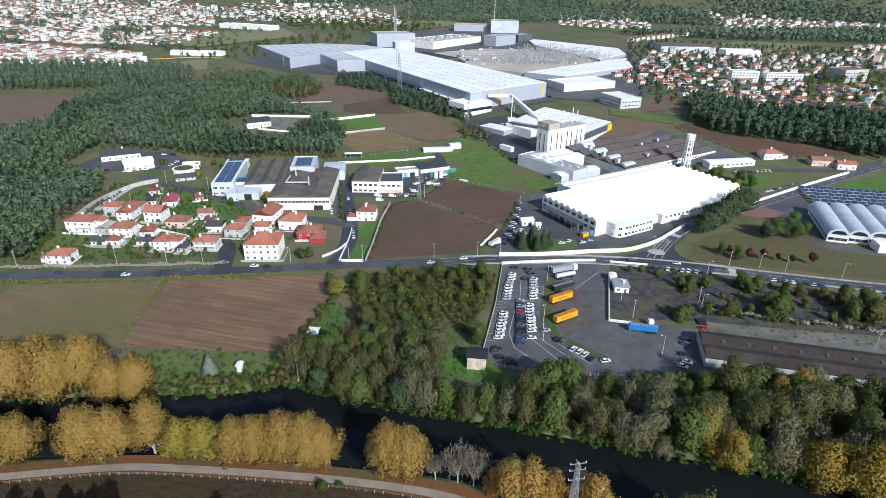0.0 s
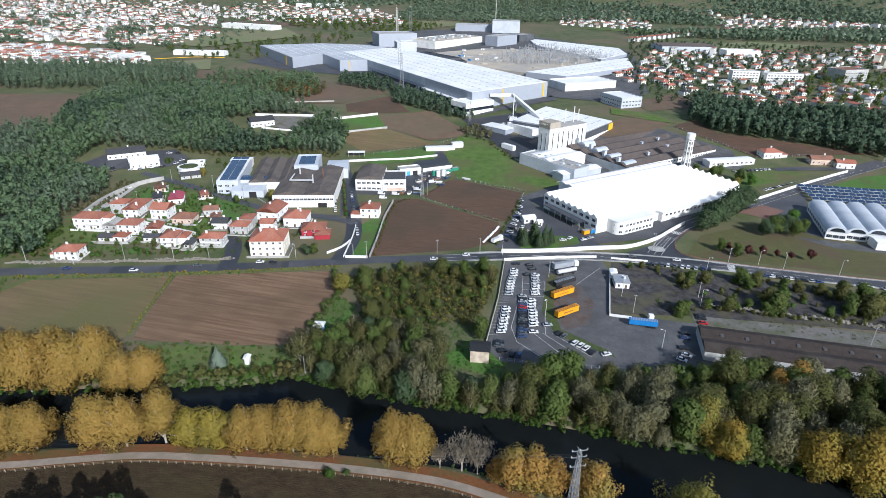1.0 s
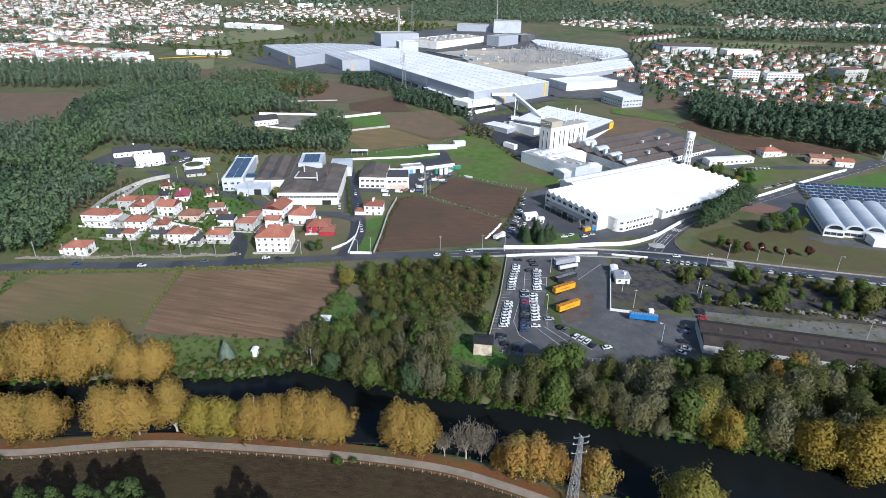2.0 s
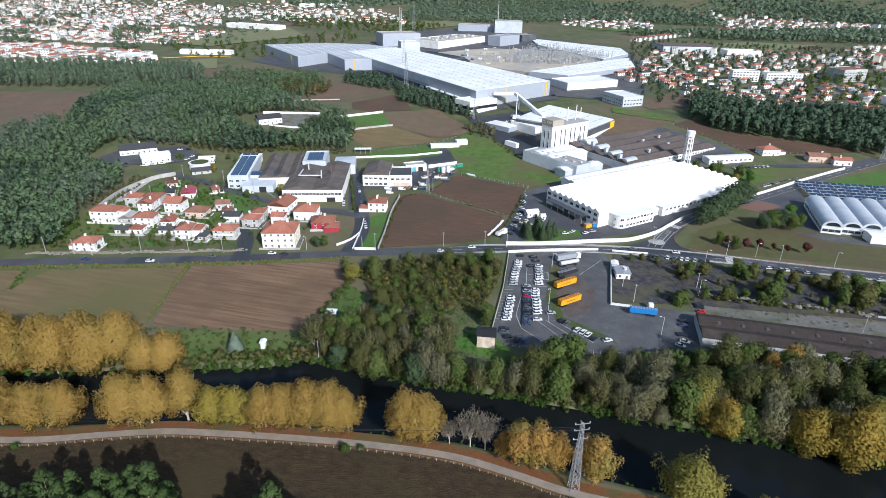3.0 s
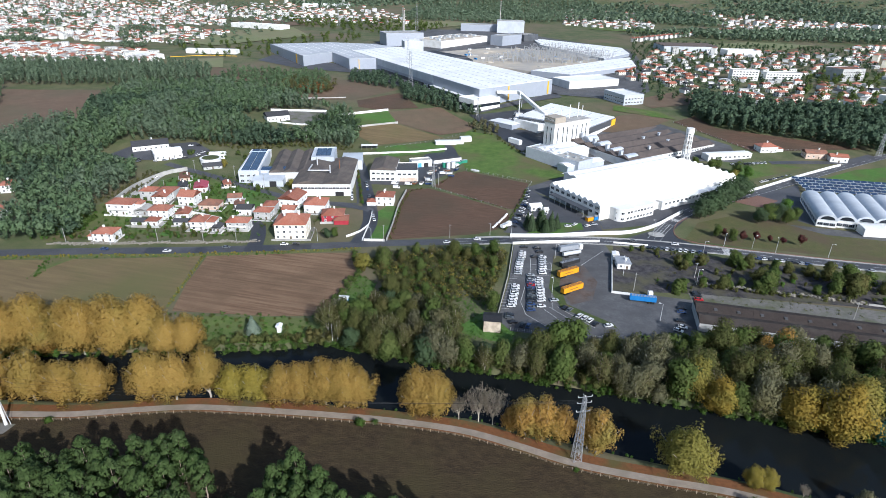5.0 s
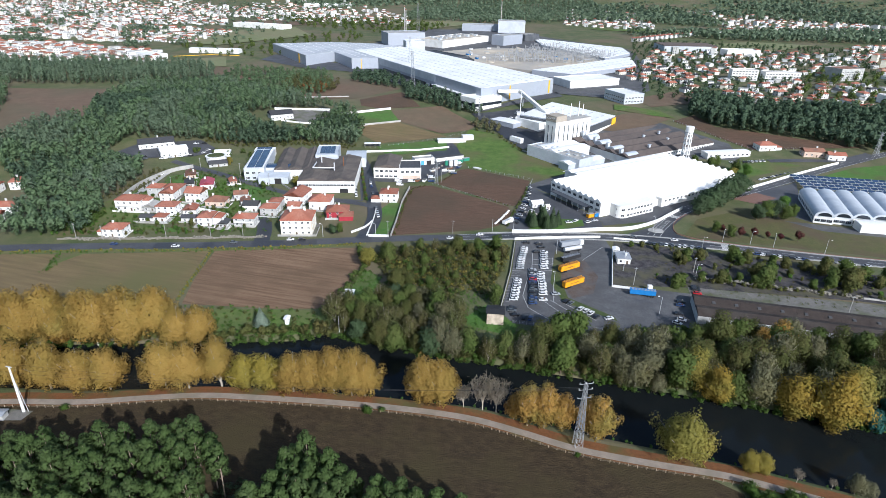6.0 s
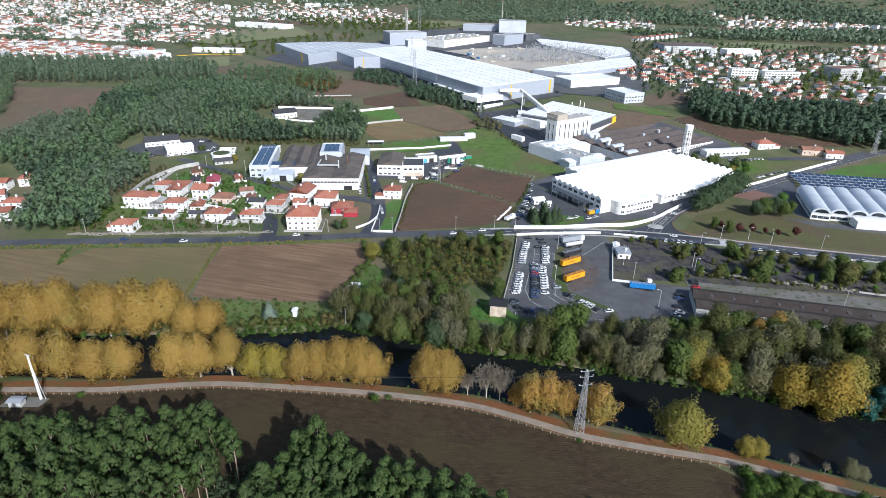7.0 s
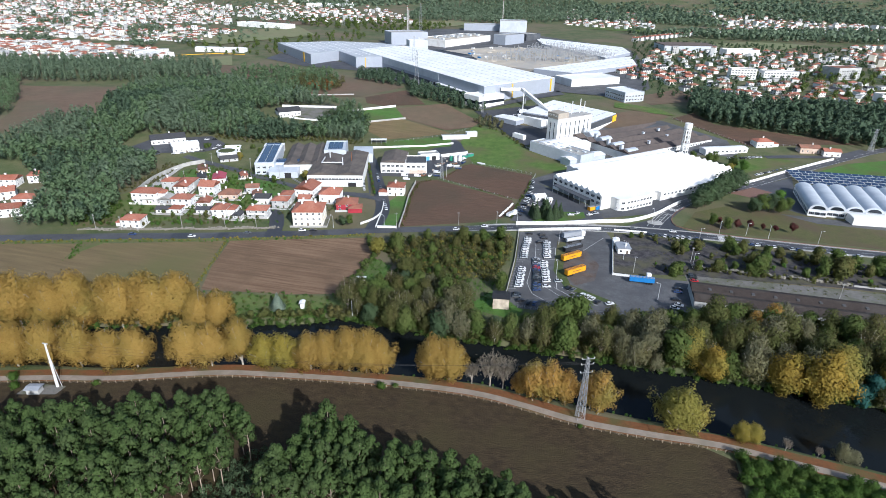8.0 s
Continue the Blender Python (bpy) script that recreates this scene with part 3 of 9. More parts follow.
patch("yard", [(100, 402), (124, 420), (136, 412), (122, 392)], M["brick_paving"], "reddish paved forecourt", "yard", 0.17)
# Dark asphalt here puts the shadow round the tower into the colour.
patch("yard", [(-90, 545), (-68, 600), (-40, 640), (-112, 590), (-130, 580), (-60, 480), (-48, 500), (-44, 540)], M["asphalt_dark"], "asphalt service yard of the factory, darkened for shade", "yard", 0.35)
patch("yard", [(-535, 840), (-440, 790), (-330, 775), (-210, 660), (-120, 590), (-40, 690), (-50, 715), (-120, 602), (-320, 815), (-540, 900)], M["asphalt"], "asphalt apron in front of a large warehouse", "yard", 0.5)
patch("yard", [(-296, 487), (-276, 482), (-262, 490), (-268, 530), (-309, 516)], M["gravel"], "gravel yard of a house on the hill", "yard", 0.5)

patch("yard", [(21, 302), (30, 312), (46, 329), (64, 361), (73, 373), (75, 367), (65, 350), (57, 331), (58, 319), (67, 312.5), (84, 308)], M["asphalt_dark"], "dark new asphalt of a road junction", "yard", 0.185)
# roads
main_line = smooth_line([Vector(p) for p in ((-480, 128), (-370, 166), (-285, 196), (-259, 205), (-219, 218), (-178, 233), (-146, 246), (-112, 260), (-71, 275), (-42, 286), (-5, 297), (26, 303), (56, 306), (90, 307), (130, 307), (180, 309), (330, 318))])
branch_line = smooth_line([Vector(p) for p in ((44, 312), (50, 330), (60, 352), (74, 374), (92, 394), (116, 418), (150, 454), (187, 491), (226, 526), (270, 560), (420, 660))])
for name, pts, w, material, label, z in (
        ("road", main_line, 4.3, M["asphalt"], "grey asphalt road with white edge lines", 0.14),
        ("road", branch_line, 4.2, M["asphalt"], "asphalt road climbing away past the factory", 0.17),
        ("road", smooth_line([Vector(p) for p in ((-182, 236), (-189, 252), (-200, 266), (-214, 262))]), 4.5, M["asphalt_dark"], "steep dark village lane", 0.19),
        ("road", smooth_line([Vector(p) for p in ((-126, 256), (-130, 285), (-140, 312), (-161, 356), (-180, 395), (-200, 430))]), 4.8, M["asphalt_dark"], "narrow asphalt lane lined with parked cars", 0.2),
        ("road", smooth_line([Vector(p) for p in ((-330, 352), (-309, 347), (-279, 340), (-228, 322), (-198, 314), (-150, 311), (-138, 308))]), 3.2, M["asphalt"], "narrow village lane behind the houses", 0.22),
        ("road", smooth_line([Vector(p) for p in ((-300, 262), (-312, 300), (-318, 330), (-312, 346))]), 3.0, M["concrete"], "pale concrete lane up the hillside", 0.22),
        ("road", smooth_line([Vector(p) for p in ((150, 505), (172, 512), (210, 522), (240, 545))]), 3.5, M["asphalt"], "side road with parked cars", 0.3)):
    bm = bmesh.new()
    strip(bm, pts, w, -w, z)
    tagged(link(name, bm, material), label, "road", kind="structure")
towline = smooth_line([Vector(p) for p in ((-420, 8), (-300, 48), (-210, 77), (-191, 83), (-169, 89), (-149, 97), (-130, 104), (-112, 108), (-85, 113), (-58, 117), (-32, 119), (-12, 117), (8, 114), (32, 114), (56, 115), (76, 113), (103, 110), (160, 102), (240, 90))], 4)
edge = [(p.x, p.y) for p in sides(towline, -2.2) if -300 < p.x < 58][::3]
patch("field", [(-330, -60)] + [(59, -60), (59.5, 80), (59, 108.5)] + edge[::-1], M["river_field"], "dark brown mown field beside the river path", "field")
bm = bmesh.new()
strip(bm, towline, 5.2, -2.6, 0.06)
tagged(link("verge", bm, M["leaf_litter"]), "bank strewn with reddish fallen leaves", "verge", kind="structure")
bm = bmesh.new()
strip(bm, towline, 1.5, -1.5, 0.11)
tagged(link("path", bm, M["towpath"]), "pale earth path along the river", "path", kind="structure")
bm = bmesh.new()
strip(bm, [p for p in towline if p.x > 66], -2.2, -60, 0.12)
tagged(link("verge", bm, M["pasture"]), "green grassy verge of a river path", "verge", kind="structure")
for x0, x1 in ((-238, -226), (-213, -204), (-186, -150), (-58, -30)):
    bm = bmesh.new()
    strip(bm, [p for p in smooth_line(main_line, 2.0) if x0 < p.x < x1], 4.0, -4.0, 0.155)
    tagged(link("road_repair", bm, M["asphalt_dark"]), "dark resurfaced stretch of the road", "road", kind="structure")
# pavements and kerbs along the main road
for a, b, label in ((4.4, 6.0, "pale pavement with a kerb along the road"), (-4.4, -5.4, "narrow paved kerb of the road")):
    bm = bmesh.new()
    strip(bm, [p for p in main_line if p.x > -60], a, b, 0.0, 0.26)
    tagged(link("pavement", bm, M["concrete"]), label, "pavement", kind="structure")
bm = bmesh.new()
strip(bm, [p for p in main_line if p.x < -120], -4.2, -8.5, 0.12)
tagged(link("verge", bm, M["rough_grass"]), "rough yellow-green grass verge beside the road", "verge", kind="structure")
patch("track", [(-202.4, 216), (-200.8, 216.6), (-194.5, 196), (-188.8, 178), (-183.4, 162.5), (-185, 161.8), (-190.6, 177.6), (-196.2, 196)], M["rough_grass"], "rough grass track between two fields", "verge", 0.14)
patch("meadow", [(-272, 170), (-279.5, 188.2), (-270, 193.4), (-264.8, 196.2), (-268.5, 186), (-270.5, 178)], M["pasture"], "bright green strip at the field edge", "verge", 0.13)
bm = bmesh.new()
for a, b in (((43, 318), (53, 343)), ((48, 320), (56, 341)), ((53, 343), (58, 339)), ((62, 350), (69, 361))):
    strip(bm, [Vector(a), Vector(b)], 0.14, -0.14, 0.24)
for k in range(5):
    a = Vector((47.2 + k * 1.5, 325 + k * 3.6))
    strip(bm, [a, a + Vector((3.2 - k * 0.35, -1.0))], 0.18, -0.18, 0.24)
tagged(link("junction_marking", bm, M["line_paint"]), "white chevrons and lines at the road junction", "road marking", kind="structure")
# road paint
bm = bmesh.new()
for line, z in ((main_line, 0.17), (branch_line, 0.2)):
    line = [p for p in line if p.x > -75]
    for off in (-3.7, 3.7):
        strip(bm, line, off + 0.1, off - 0.1, z)
    for i in range(0, len(line) - 1, 2):
        strip(bm, line[i:i + 2], 0.1, -0.1, z)
tagged(link("road_marking", bm, M["line_paint"]), "white painted edge and centre lines", "road marking", kind="structure")
bm = bmesh.new()
for k in range(7):                       # zebra by the island and on the main road
    a = Vector((55 + k * 0.9, 350 - k * 0.55))
    strip(bm, [a, a + Vector((2.6, 3.6))], 0.3, -0.3, 0.22)
    a = Vector((82.5, 303.2 + k * 1.1))
    strip(bm, [a, a + Vector((4.0, 0))], 0.35, -0.35, 0.2)
tagged(link("zebra_crossing", bm, M["line_paint"]), "white striped pedestrian crossings", "road marking", kind="structure")
bm = bmesh.new()
prism(bm, [(46 + 5.0 * math.cos(k * 0.524), 321 + 3.6 * math.sin(k * 0.524)) for k in range(12)], 0.1, 0.4)
tagged(link("traffic_island", bm, M["concrete"]), "low pale traffic island with a kerb", "traffic island", kind="structure")
for pts, m, lab in (([(-236, 322), (-213, 317), (-209, 305), (-214, 300), (-229, 302), (-238, 309)], "lawn", "bright green garden lawn behind village houses"),
                    ([(-312, 322), (-299, 334), (-290, 328), (-300, 314), (-308, 312)], "lawn", "terraced green vine garden above the village"),
                    ([(-292, 226), (-276, 231), (-258, 237), (-250, 234), (-266, 226), (-286, 219)], "pasture", "rough green garden slope above the road"),
                    ([(-246, 238), (-236, 241), (-232, 235), (-243, 231)], "lawn", "small green garden by the road")):
    patch("lawn", pts, M[m], lab, "lawn", 0.14, 6.0)

# ---- buildings ----
def window_mesh(name, w, h, frame_mat, cols=2):
    """A window of frame and bars round dark glass, centred on its sill line, facing -y."""
    bm = bmesh.new()
    t = 0.09
    xs = [-w / 2 - t] + [x for i in range(cols) for x in (-w / 2 + w * i / cols + (t / 2 if i else 0), -w / 2 + w * (i + 1) / cols - (t / 2 if i < cols - 1 else 0))] + [w / 2 + t]
    zs = [-t, 0, h - t, h]
    F = [[[bm.verts.new((x, y, z)) for z in zs] for x in xs] for y in (-0.12, 0.05)]
    solid = lambda i, j: 0 <= i < len(xs) - 1 and 0 <= j < 3 and (i % 2 == 0 or j != 1)
    for i in range(len(xs) - 1):
        for j in range(3):
            if not solid(i, j):
                continue
            bm.faces.new((F[0][i][j], F[0][i + 1][j], F[0][i + 1][j + 1], F[0][i][j + 1]))
            for di, dj, a, b in ((-1, 0, (i, j + 1), (i, j)), (1, 0, (i + 1, j), (i + 1, j + 1)), (0, -1, (i, j), (i + 1, j)), (0, 1, (i + 1, j + 1), (i, j + 1))):
                if not solid(i + di, j + dj):
                    bm.faces.new((F[0][a[0]][a[1]], F[1][a[0]][a[1]], F[1][b[0]][b[1]], F[0][b[0]][b[1]]))
    for v in [v for v in bm.verts if not v.link_faces]:
        bm.verts.remove(v)
    me = bpy.data.meshes.new(name)
    bm.to_mesh(me)
    bm.free()
    me.materials.append(frame_mat)
    bm = box(-w / 2 + t, -0.03, 0, w / 2 - t, 0.04, h - t)
    glass = bpy.data.meshes.new("pane")
    bm.to_mesh(glass)
    bm.free()
    glass.materials.append(M["glass_dark"])
    return me, glass


WIN = {"house": window_mesh("window", 1.3, 1.4, M["white_paint"]), "wide": window_mesh("window", 2.6, 1.6, M["white_paint"], 3),
       "factory": window_mesh("window", 3.2, 1.9, M["pale_cladding"], 3), "tall": window_mesh("window", 1.1, 16.0, M["pale_cladding"], 1),
       "office": window_mesh("window", 2.0, 1.5, M["white_paint"], 2), "strip": window_mesh("window", 2.2, 1.5, M["white_paint"], 2)}


def put_window(parent, kind, x, y, z, turn):
    """A window on a wall: turn 0 faces -y, 90 +x, 180 +y, -90 -x."""
    me, glass = WIN[kind]
    w = share("window", me, parent, pose(x, y, z, 0, 0, turn))
    share("pane", glass, w, Matrix.Identity(4))
    return w


def hip(bm, w, d, z, rise, over=0.5, gable=False, thick=0.22):
    """A tiled roof over a w by d plan with its eaves at z, ridge along the longer side."""
    x0, x1, y0, y1 = -over, w + over, -over, d + over
    drop = -rise * over / (min(w, d) / 2)
    if w >= d:
        k = 0.0 if gable else d / 2
        r = [(x0 + k if not gable else x0, d / 2), (x1 - k if not gable else x1, d / 2)]
        faces = ((0, 1, 5, 4), (2, 3, 4, 5), (1, 2, 5), (3, 0, 4))
    else:
        k = 0.0 if gable else w / 2
        r = [(w / 2, y0 + k), (w / 2, y1 - k)]
        faces = ((0, 1, 4), (1, 2, 5, 4), (2, 3, 5), (3, 0, 4, 5))
    lo = [(x0, y0), (x1, y0), (x1, y1), (x0, y1)]
    up = [bm.verts.new((*p, z + drop + thick)) for p in lo] + [bm.verts.new((*p, z + rise + thick)) for p in r]
    dn = [bm.verts.new((*p, z + drop)) for p in lo] + [bm.verts.new((*p, z + rise)) for p in r]
    for f in faces:
        bm.faces.new([up[i] for i in f])
        bm.faces.new([dn[i] for i in f[::-1]])
    for i in range(4):
        j = (i + 1) % 4
        bm.faces.new((dn[i], dn[j], up[j], up[i]))


PLOTS = []


def house(name, x, y, turn, w, d, h, wall="white_render", roof="roof_tile", gable=False, rise=None, label="", floors=2, balcony=False, chimneys=1, group="", detail=True, category="house", wing=None):
    ob = base(name, x, y, turn)
    PLOTS.append((x, y, radians(turn), w, d))
    rise = rise or min(w, d) * 0.2
    bm = bmesh.new()
    block(bm, 0, 0, -1.0, w, d, h)
    if gable:
        if w >= d:
            profile(bm, [(0, h), (d, h), (d / 2, h + rise)], 0, w)
        else:
            v = [bm.verts.new(p) for p in ((0, 0, h), (w, 0, h), (w / 2, 0, h + rise), (0, d, h), (w, d, h), (w / 2, d, h + rise))]
            bm.faces.new((v[0], v[1], v[2]))
            bm.faces.new((v[5], v[4], v[3]))
    part("wall", bm, M[wall], ob)
    bm = bmesh.new()
    hip(bm, w, d, h, rise, 0.5, gable)
    part("roof", bm, M[roof], ob)
    step = h / floors
    if detail == "far":
        bm = bmesh.new()
        for fl in range(floors):
            for i in range(max(2, int(w / 3.4))):
                u = w * (i + 0.5) / max(2, int(w / 3.4))
                block(bm, u - 0.7, -0.06, fl * step + 1.0, u + 0.7, 0.02, fl * step + 2.4)
            for i in range(2):
                u = d * (i + 0.5) / 2
                block(bm, -0.06, u - 0.7, fl * step + 1.0, 0.02, u + 0.7, fl * step + 2.4)
        tagged(part("glazing", bm, M["glass_dark"], ob), kind="stuff")
        part("chimney", box(w * 0.3, d * 0.4, h, w * 0.3 + 0.9, d * 0.4 + 0.8, h + rise + 1.0), M["white_render"], ob)
    elif detail:
        for fl in range(floors):
            z = fl * step + step * 0.32
            n = max(2, int(w / 3.6))
            for i in range(n):
                if fl == 0 and i == n // 2:
                    part("door", box(w * (i + 0.5) / n - 0.55, -0.06, 0, w * (i + 0.5) / n + 0.55, 0.05, 2.1), M["bark_brown"], ob)
                else:
                    put_window(ob, "house", w * (i + 0.5) / n, 0, z, 0)
            n = max(2, int(d / 4.5))
            for i in range(n):
                put_window(ob, "house", w, d * (i + 0.5) / n, z, 90)
                put_window(ob, "house", 0, d * (i + 0.5) / n, z, -90)
        rnd = random.Random(int(x * 7 + y * 13))
        for c in range(chimneys):
            cx, cy = w * rnd.uniform(0.25, 0.8), d * rnd.uniform(0.35, 0.7)
            bm = box(cx - 0.5, cy - 0.4, h + rise * 0.3, cx + 0.5, cy + 0.4, h + rise + 1.1)
            block(bm, cx - 0.65, cy - 0.55, h + rise + 1.1, cx + 0.65, cy + 0.55, h + rise + 1.3)
            part("chimney", bm, M["white_render"], ob)
        if balcony:
            for fl in range(1, floors):
                bm = box(w * 0.06, -1.3, fl * step - 0.15, w * 0.94, 0, fl * step)
                block(bm, w * 0.06, -1.3, fl * step, w * 0.94, -1.18, fl * step + 0.95)
                part("balcony", bm, M["white_render"], ob)
        if wing:
            wx, wy, ww, wd, wh = wing
            bm = box(wx, wy, -1, wx + ww, wy + wd, wh)
            part("wing", bm, M[wall], ob)
            bm = bmesh.new()
            hip(bm, ww, wd, wh, 1.4, 0.4)
            bmesh.ops.translate(bm, verts=bm.verts[:], vec=(wx, wy, 0))
            part("wing_roof", bm, M[roof], ob)
    return tagged(ob, label, category, group, "thing")


V = "village houses"
house("house", -274, 214, 14, 12, 10, 5.2, label="small white village house with red hipped roof", group=V, wing=(-4, 2, 4, 6, 2.8))
house("house", -298, 252, 12, 17, 11, 7.4, label="large white house with long balcony and red roof", group=V, balcony=True, floors=2, wing=(17, 4, 4, 6, 6.4))
house("house", -268.5, 254, 13, 12.5, 10, 5.6, label="white house with orange hipped roof and blue-tinged walls", group=V)
house("house", -231, 244.5, 15, 9, 11, 5.8, label="white house with broad red roof and terrace", group=V, balcony=True, wing=(9, 3, 5, 8, 4.6))
house("house", -210, 251, 14, 13, 9, 5.4, "grey_render", label="grey-walled house with worn red roof and balcony", group=V, balcony=True)
house("apartment_house", -175, 247, 17, 18.5, 17, 9.6, "cream_render", label="three-storey cream apartment house with red hipped roof", group=V, floors=3, chimneys=4, rise=4.0)
house("house", -201, 298.5, 4, 13.5, 17, 5.0, label="white house with broad red gabled roof", group=V, gable=True, floors=1, rise=2.6)
house("house", -178, 290.5, 13, 14, 14, 6.2, label="plain white house with dark red roof", group=V, chimneys=2, floors=1)
house("house", -160, 279, 20, 14, 12, 4.8, "red_render", label="dark red painted house with stepped tiled roofs", group=V, rise=2.6, wing=(8, -4, 9, 9, 3.0))
house("house", -296.5, 280.5, 14, 10, 9, 6.6, "grey_render", label="grey and white house with orange roof", group=V, wing=(10, 4, 12, 9, 5.6))
house("house", -283, 276, 14, 9.5, 12, 5.6, label="white house with low red gabled roof", group=V, gable=True)
house("house", -265, 279, 8, 11, 11, 6.8, label="tall white gabled house with orange roof", group=V, gable=True, rise=2.8)
house("house", -247, 275.5, 13, 13, 10, 3.8, "pink_render", "roof_tile_old", label="old house with weathered brown tiled roof", group=V, floors=1, rise=2.4)
house("house", -218, 274.5, 16, 9.5, 9, 4.4, "white_render", "roof_dark", label="small white house with black gabled roof", group=V, floors=1, gable=True)
house("house", -203.5, 271.5, 12, 10.5, 9, 5.4, "grey_render", label="narrow house with two red roofs", group=V, wing=(3, 9, 8, 9, 6.4))
house("house", -236, 292.5, 26, 9, 8, 4.0, "grey_render", "roof_tile_old", label="old stone house with mossy red roof", group=V, floors=1, gable=True)
house("cottage", -270, 240.5, 13, 8, 6.5, 2.8, "white_render", "roof_dark", label="low cottage with dark roof", group=V, floors=1, gable=True)
house("cottage", -262, 243, 13, 7.5, 7, 3.2, "white_render", "roof_tile", label="low white outbuilding with red roof", group=V, floors=1)
house("cottage", -251.5, 258, 20, 8, 9, 3.4, "white_render", "roof_tile", label="low annex with reddish roof", group=V, floors=1, gable=True)
house("cottage", -245, 247.5, 15, 8.5, 6, 2.8, "white_render", "roof_dark", label="low garage with black roof", group=V, floors=1, gable=True)
house("cottage", -217, 246, 14, 5, 7, 2.8, "grey_render", "roof_dark", label="small shed with black roof", group=V, floors=1, gable=True)
house("house", -271, 304, 30, 9, 13, 3.6, "white_render", "roof_magenta", label="long low house with magenta metal roof", group=V, floors=1, gable=True)
house("cottage", -284, 304, 34, 6, 12, 2.8, "white_render", "roof_dark", label="long garage with dark roof", group=V, floors=1, gable=True)
house("cottage", -296, 322, 36, 7, 12, 2.8, "pink_render", "roof_tile_old", label="low outbuilding with brown roof", group=V, floors=1, gable=True)
house("cottage", -257, 320, 40, 5, 8, 2.6, "pink_render", "roof_tile", label="small brick shed with orange roof", group=V, floors=1, gable=True)
house("cottage", -226, 285, 30, 6, 7, 2.8, "white_render", "roof_tile_old", label="small white shed with brown roof", group=V, floors=1, gable=True)
house("house", -138, 318, 12, 12, 11, 6.6, label="white house with orange hipped roof by the lawn", group=V, chimneys=2, wing=(-6, -1, 6, 6, 3.0))
for i, (x, y, a, w, d, h, wl, rf, lab) in enumerate((
        (-280, 256, 13, 8, 9, 3.2, "grey_render", "concrete", "flat-roofed garage between houses"), (-190, 283, 13, 8, 8, 4.2, "white_render", "roof_tile", "white rear wing with red roof"),
        (-305, 373, 25, 12, 8, 3.4, "white_render", "white_sheet", "white garden house under trees"), (-295, 350, 38, 14, 9, 2.6, "grey_render", "roof_dark", "low dark-roofed building beside the lane"),
        (-34, 338, 30, 8, 6, 3.4, "white_render", "white_sheet", "small white gate office in the factory car park"), (-27, 336, 20, 5, 4, 2.8, "white_render", "white_sheet", "small white cabin in the factory car park"))):
    house("outbuilding", x, y, a, w, d, h, wl, rf, True, label=lab, floors=1, chimneys=0, category="outbuilding")
house("house", -309, 475, 43, 22, 15, 5.6, "white_render", "roof_dark", label="long white house with dark roof on the hill", floors=1, gable=True, category="house")
house("house", -341, 352.5, 46, 21, 15, 6.2, "white_render", "white_sheet", rise=1.6, label="white workshop with pale roof on the hillside", gable=True, floors=1, category="workshop")
house("house", -370, 362, 42, 28, 18, 4.6, "white_render", "roof_dark", rise=2.6, label="workshop with dark sloping roof among trees", gable=True, floors=1, category="workshop")
tank = base("water_tank", -299, 366, 0)
bm = bmesh.new()
rod(bm, (0, 0, -1.5), (0, 0, 4.2), 8.0, 8.0, 32)
part("wall", bm, M["white_render"], tank)
bm = bmesh.new()
rod(bm, (0, 0, 4.2), (0, 0, 4.7), 8.4, 8.4, 32)
part("rim", bm, M["white_paint"], tank)
bm = bmesh.new()
rod(bm, (0, 0, 4.7), (0, 0, 4.76), 6.8, 6.8, 32)
part("lid", bm, M["meadow"], tank)
tagged(tank, "round white water tank with a grassed lid", "water tank", kind="thing")
for i, (x, y, w, d) in enumerate(((-411, 248, 15, 10), (-396, 262, 14, 10), (-388, 226, 14, 11), (-366, 222, 13, 10), (-358, 204, 14, 10), (-378, 206, 12, 10), (-425, 232, 14, 11))):
    house("house", x, y, 20 + 12 * (i % 3), w, d, 5.8, label="white house with red roof beyond the wood", group=V, gable=i % 2 == 0)
house("house", 147, 530, 20, 16, 11, 5.6, "white_render", "roof_tile", label="white house with red hipped roof by a wood", floors=1, wing=(13, 1, 9, 7, 3.4))
house("house", 182, 524, 8, 17, 10, 5.2, "pink_render", "roof_tile_old", label="long house with worn tiled roof", floors=1, gable=True)
house("house", 200, 520, 4, 14, 9, 5.0, "white_render", "roof_tile", label="white house with red tiled roof", floors=1, gable=True)
house("hut", -36.5, 183, 8, 7.6, 6.8, 5.9, "hut_render", "black", rise=0.5, gable=True, label="small cream hut with black roof and faded graffiti", detail=False, category="hut", floors=1)
house("shed", -108, 187, 10, 4, 4, 2.6, "light_blue", "white_sheet", rise=0.4, gable=True, label="tiny pale blue shed at the field edge", detail=False, category="shed", floors=1)
house("shed", -124, 157, 15, 1.8, 2.2, 3.2, "white_paint", "white_sheet", rise=0.3, gable=True, label="narrow white pump house on the river bank", detail=False, category="shed", floors=1)
house("kiosk", 22, 265, 10, 7, 8, 3.4, "white_render", "tarp_grey", rise=0.5, gable=True, label="white site office with ribbed roof", floors=1, category="office")
house("shed", 19.6, 276, 5, 3, 4, 3.4, "white_render", "white_sheet", rise=0.4, gable=True, label="narrow white gate house", detail=False, category="shed", floors=1)


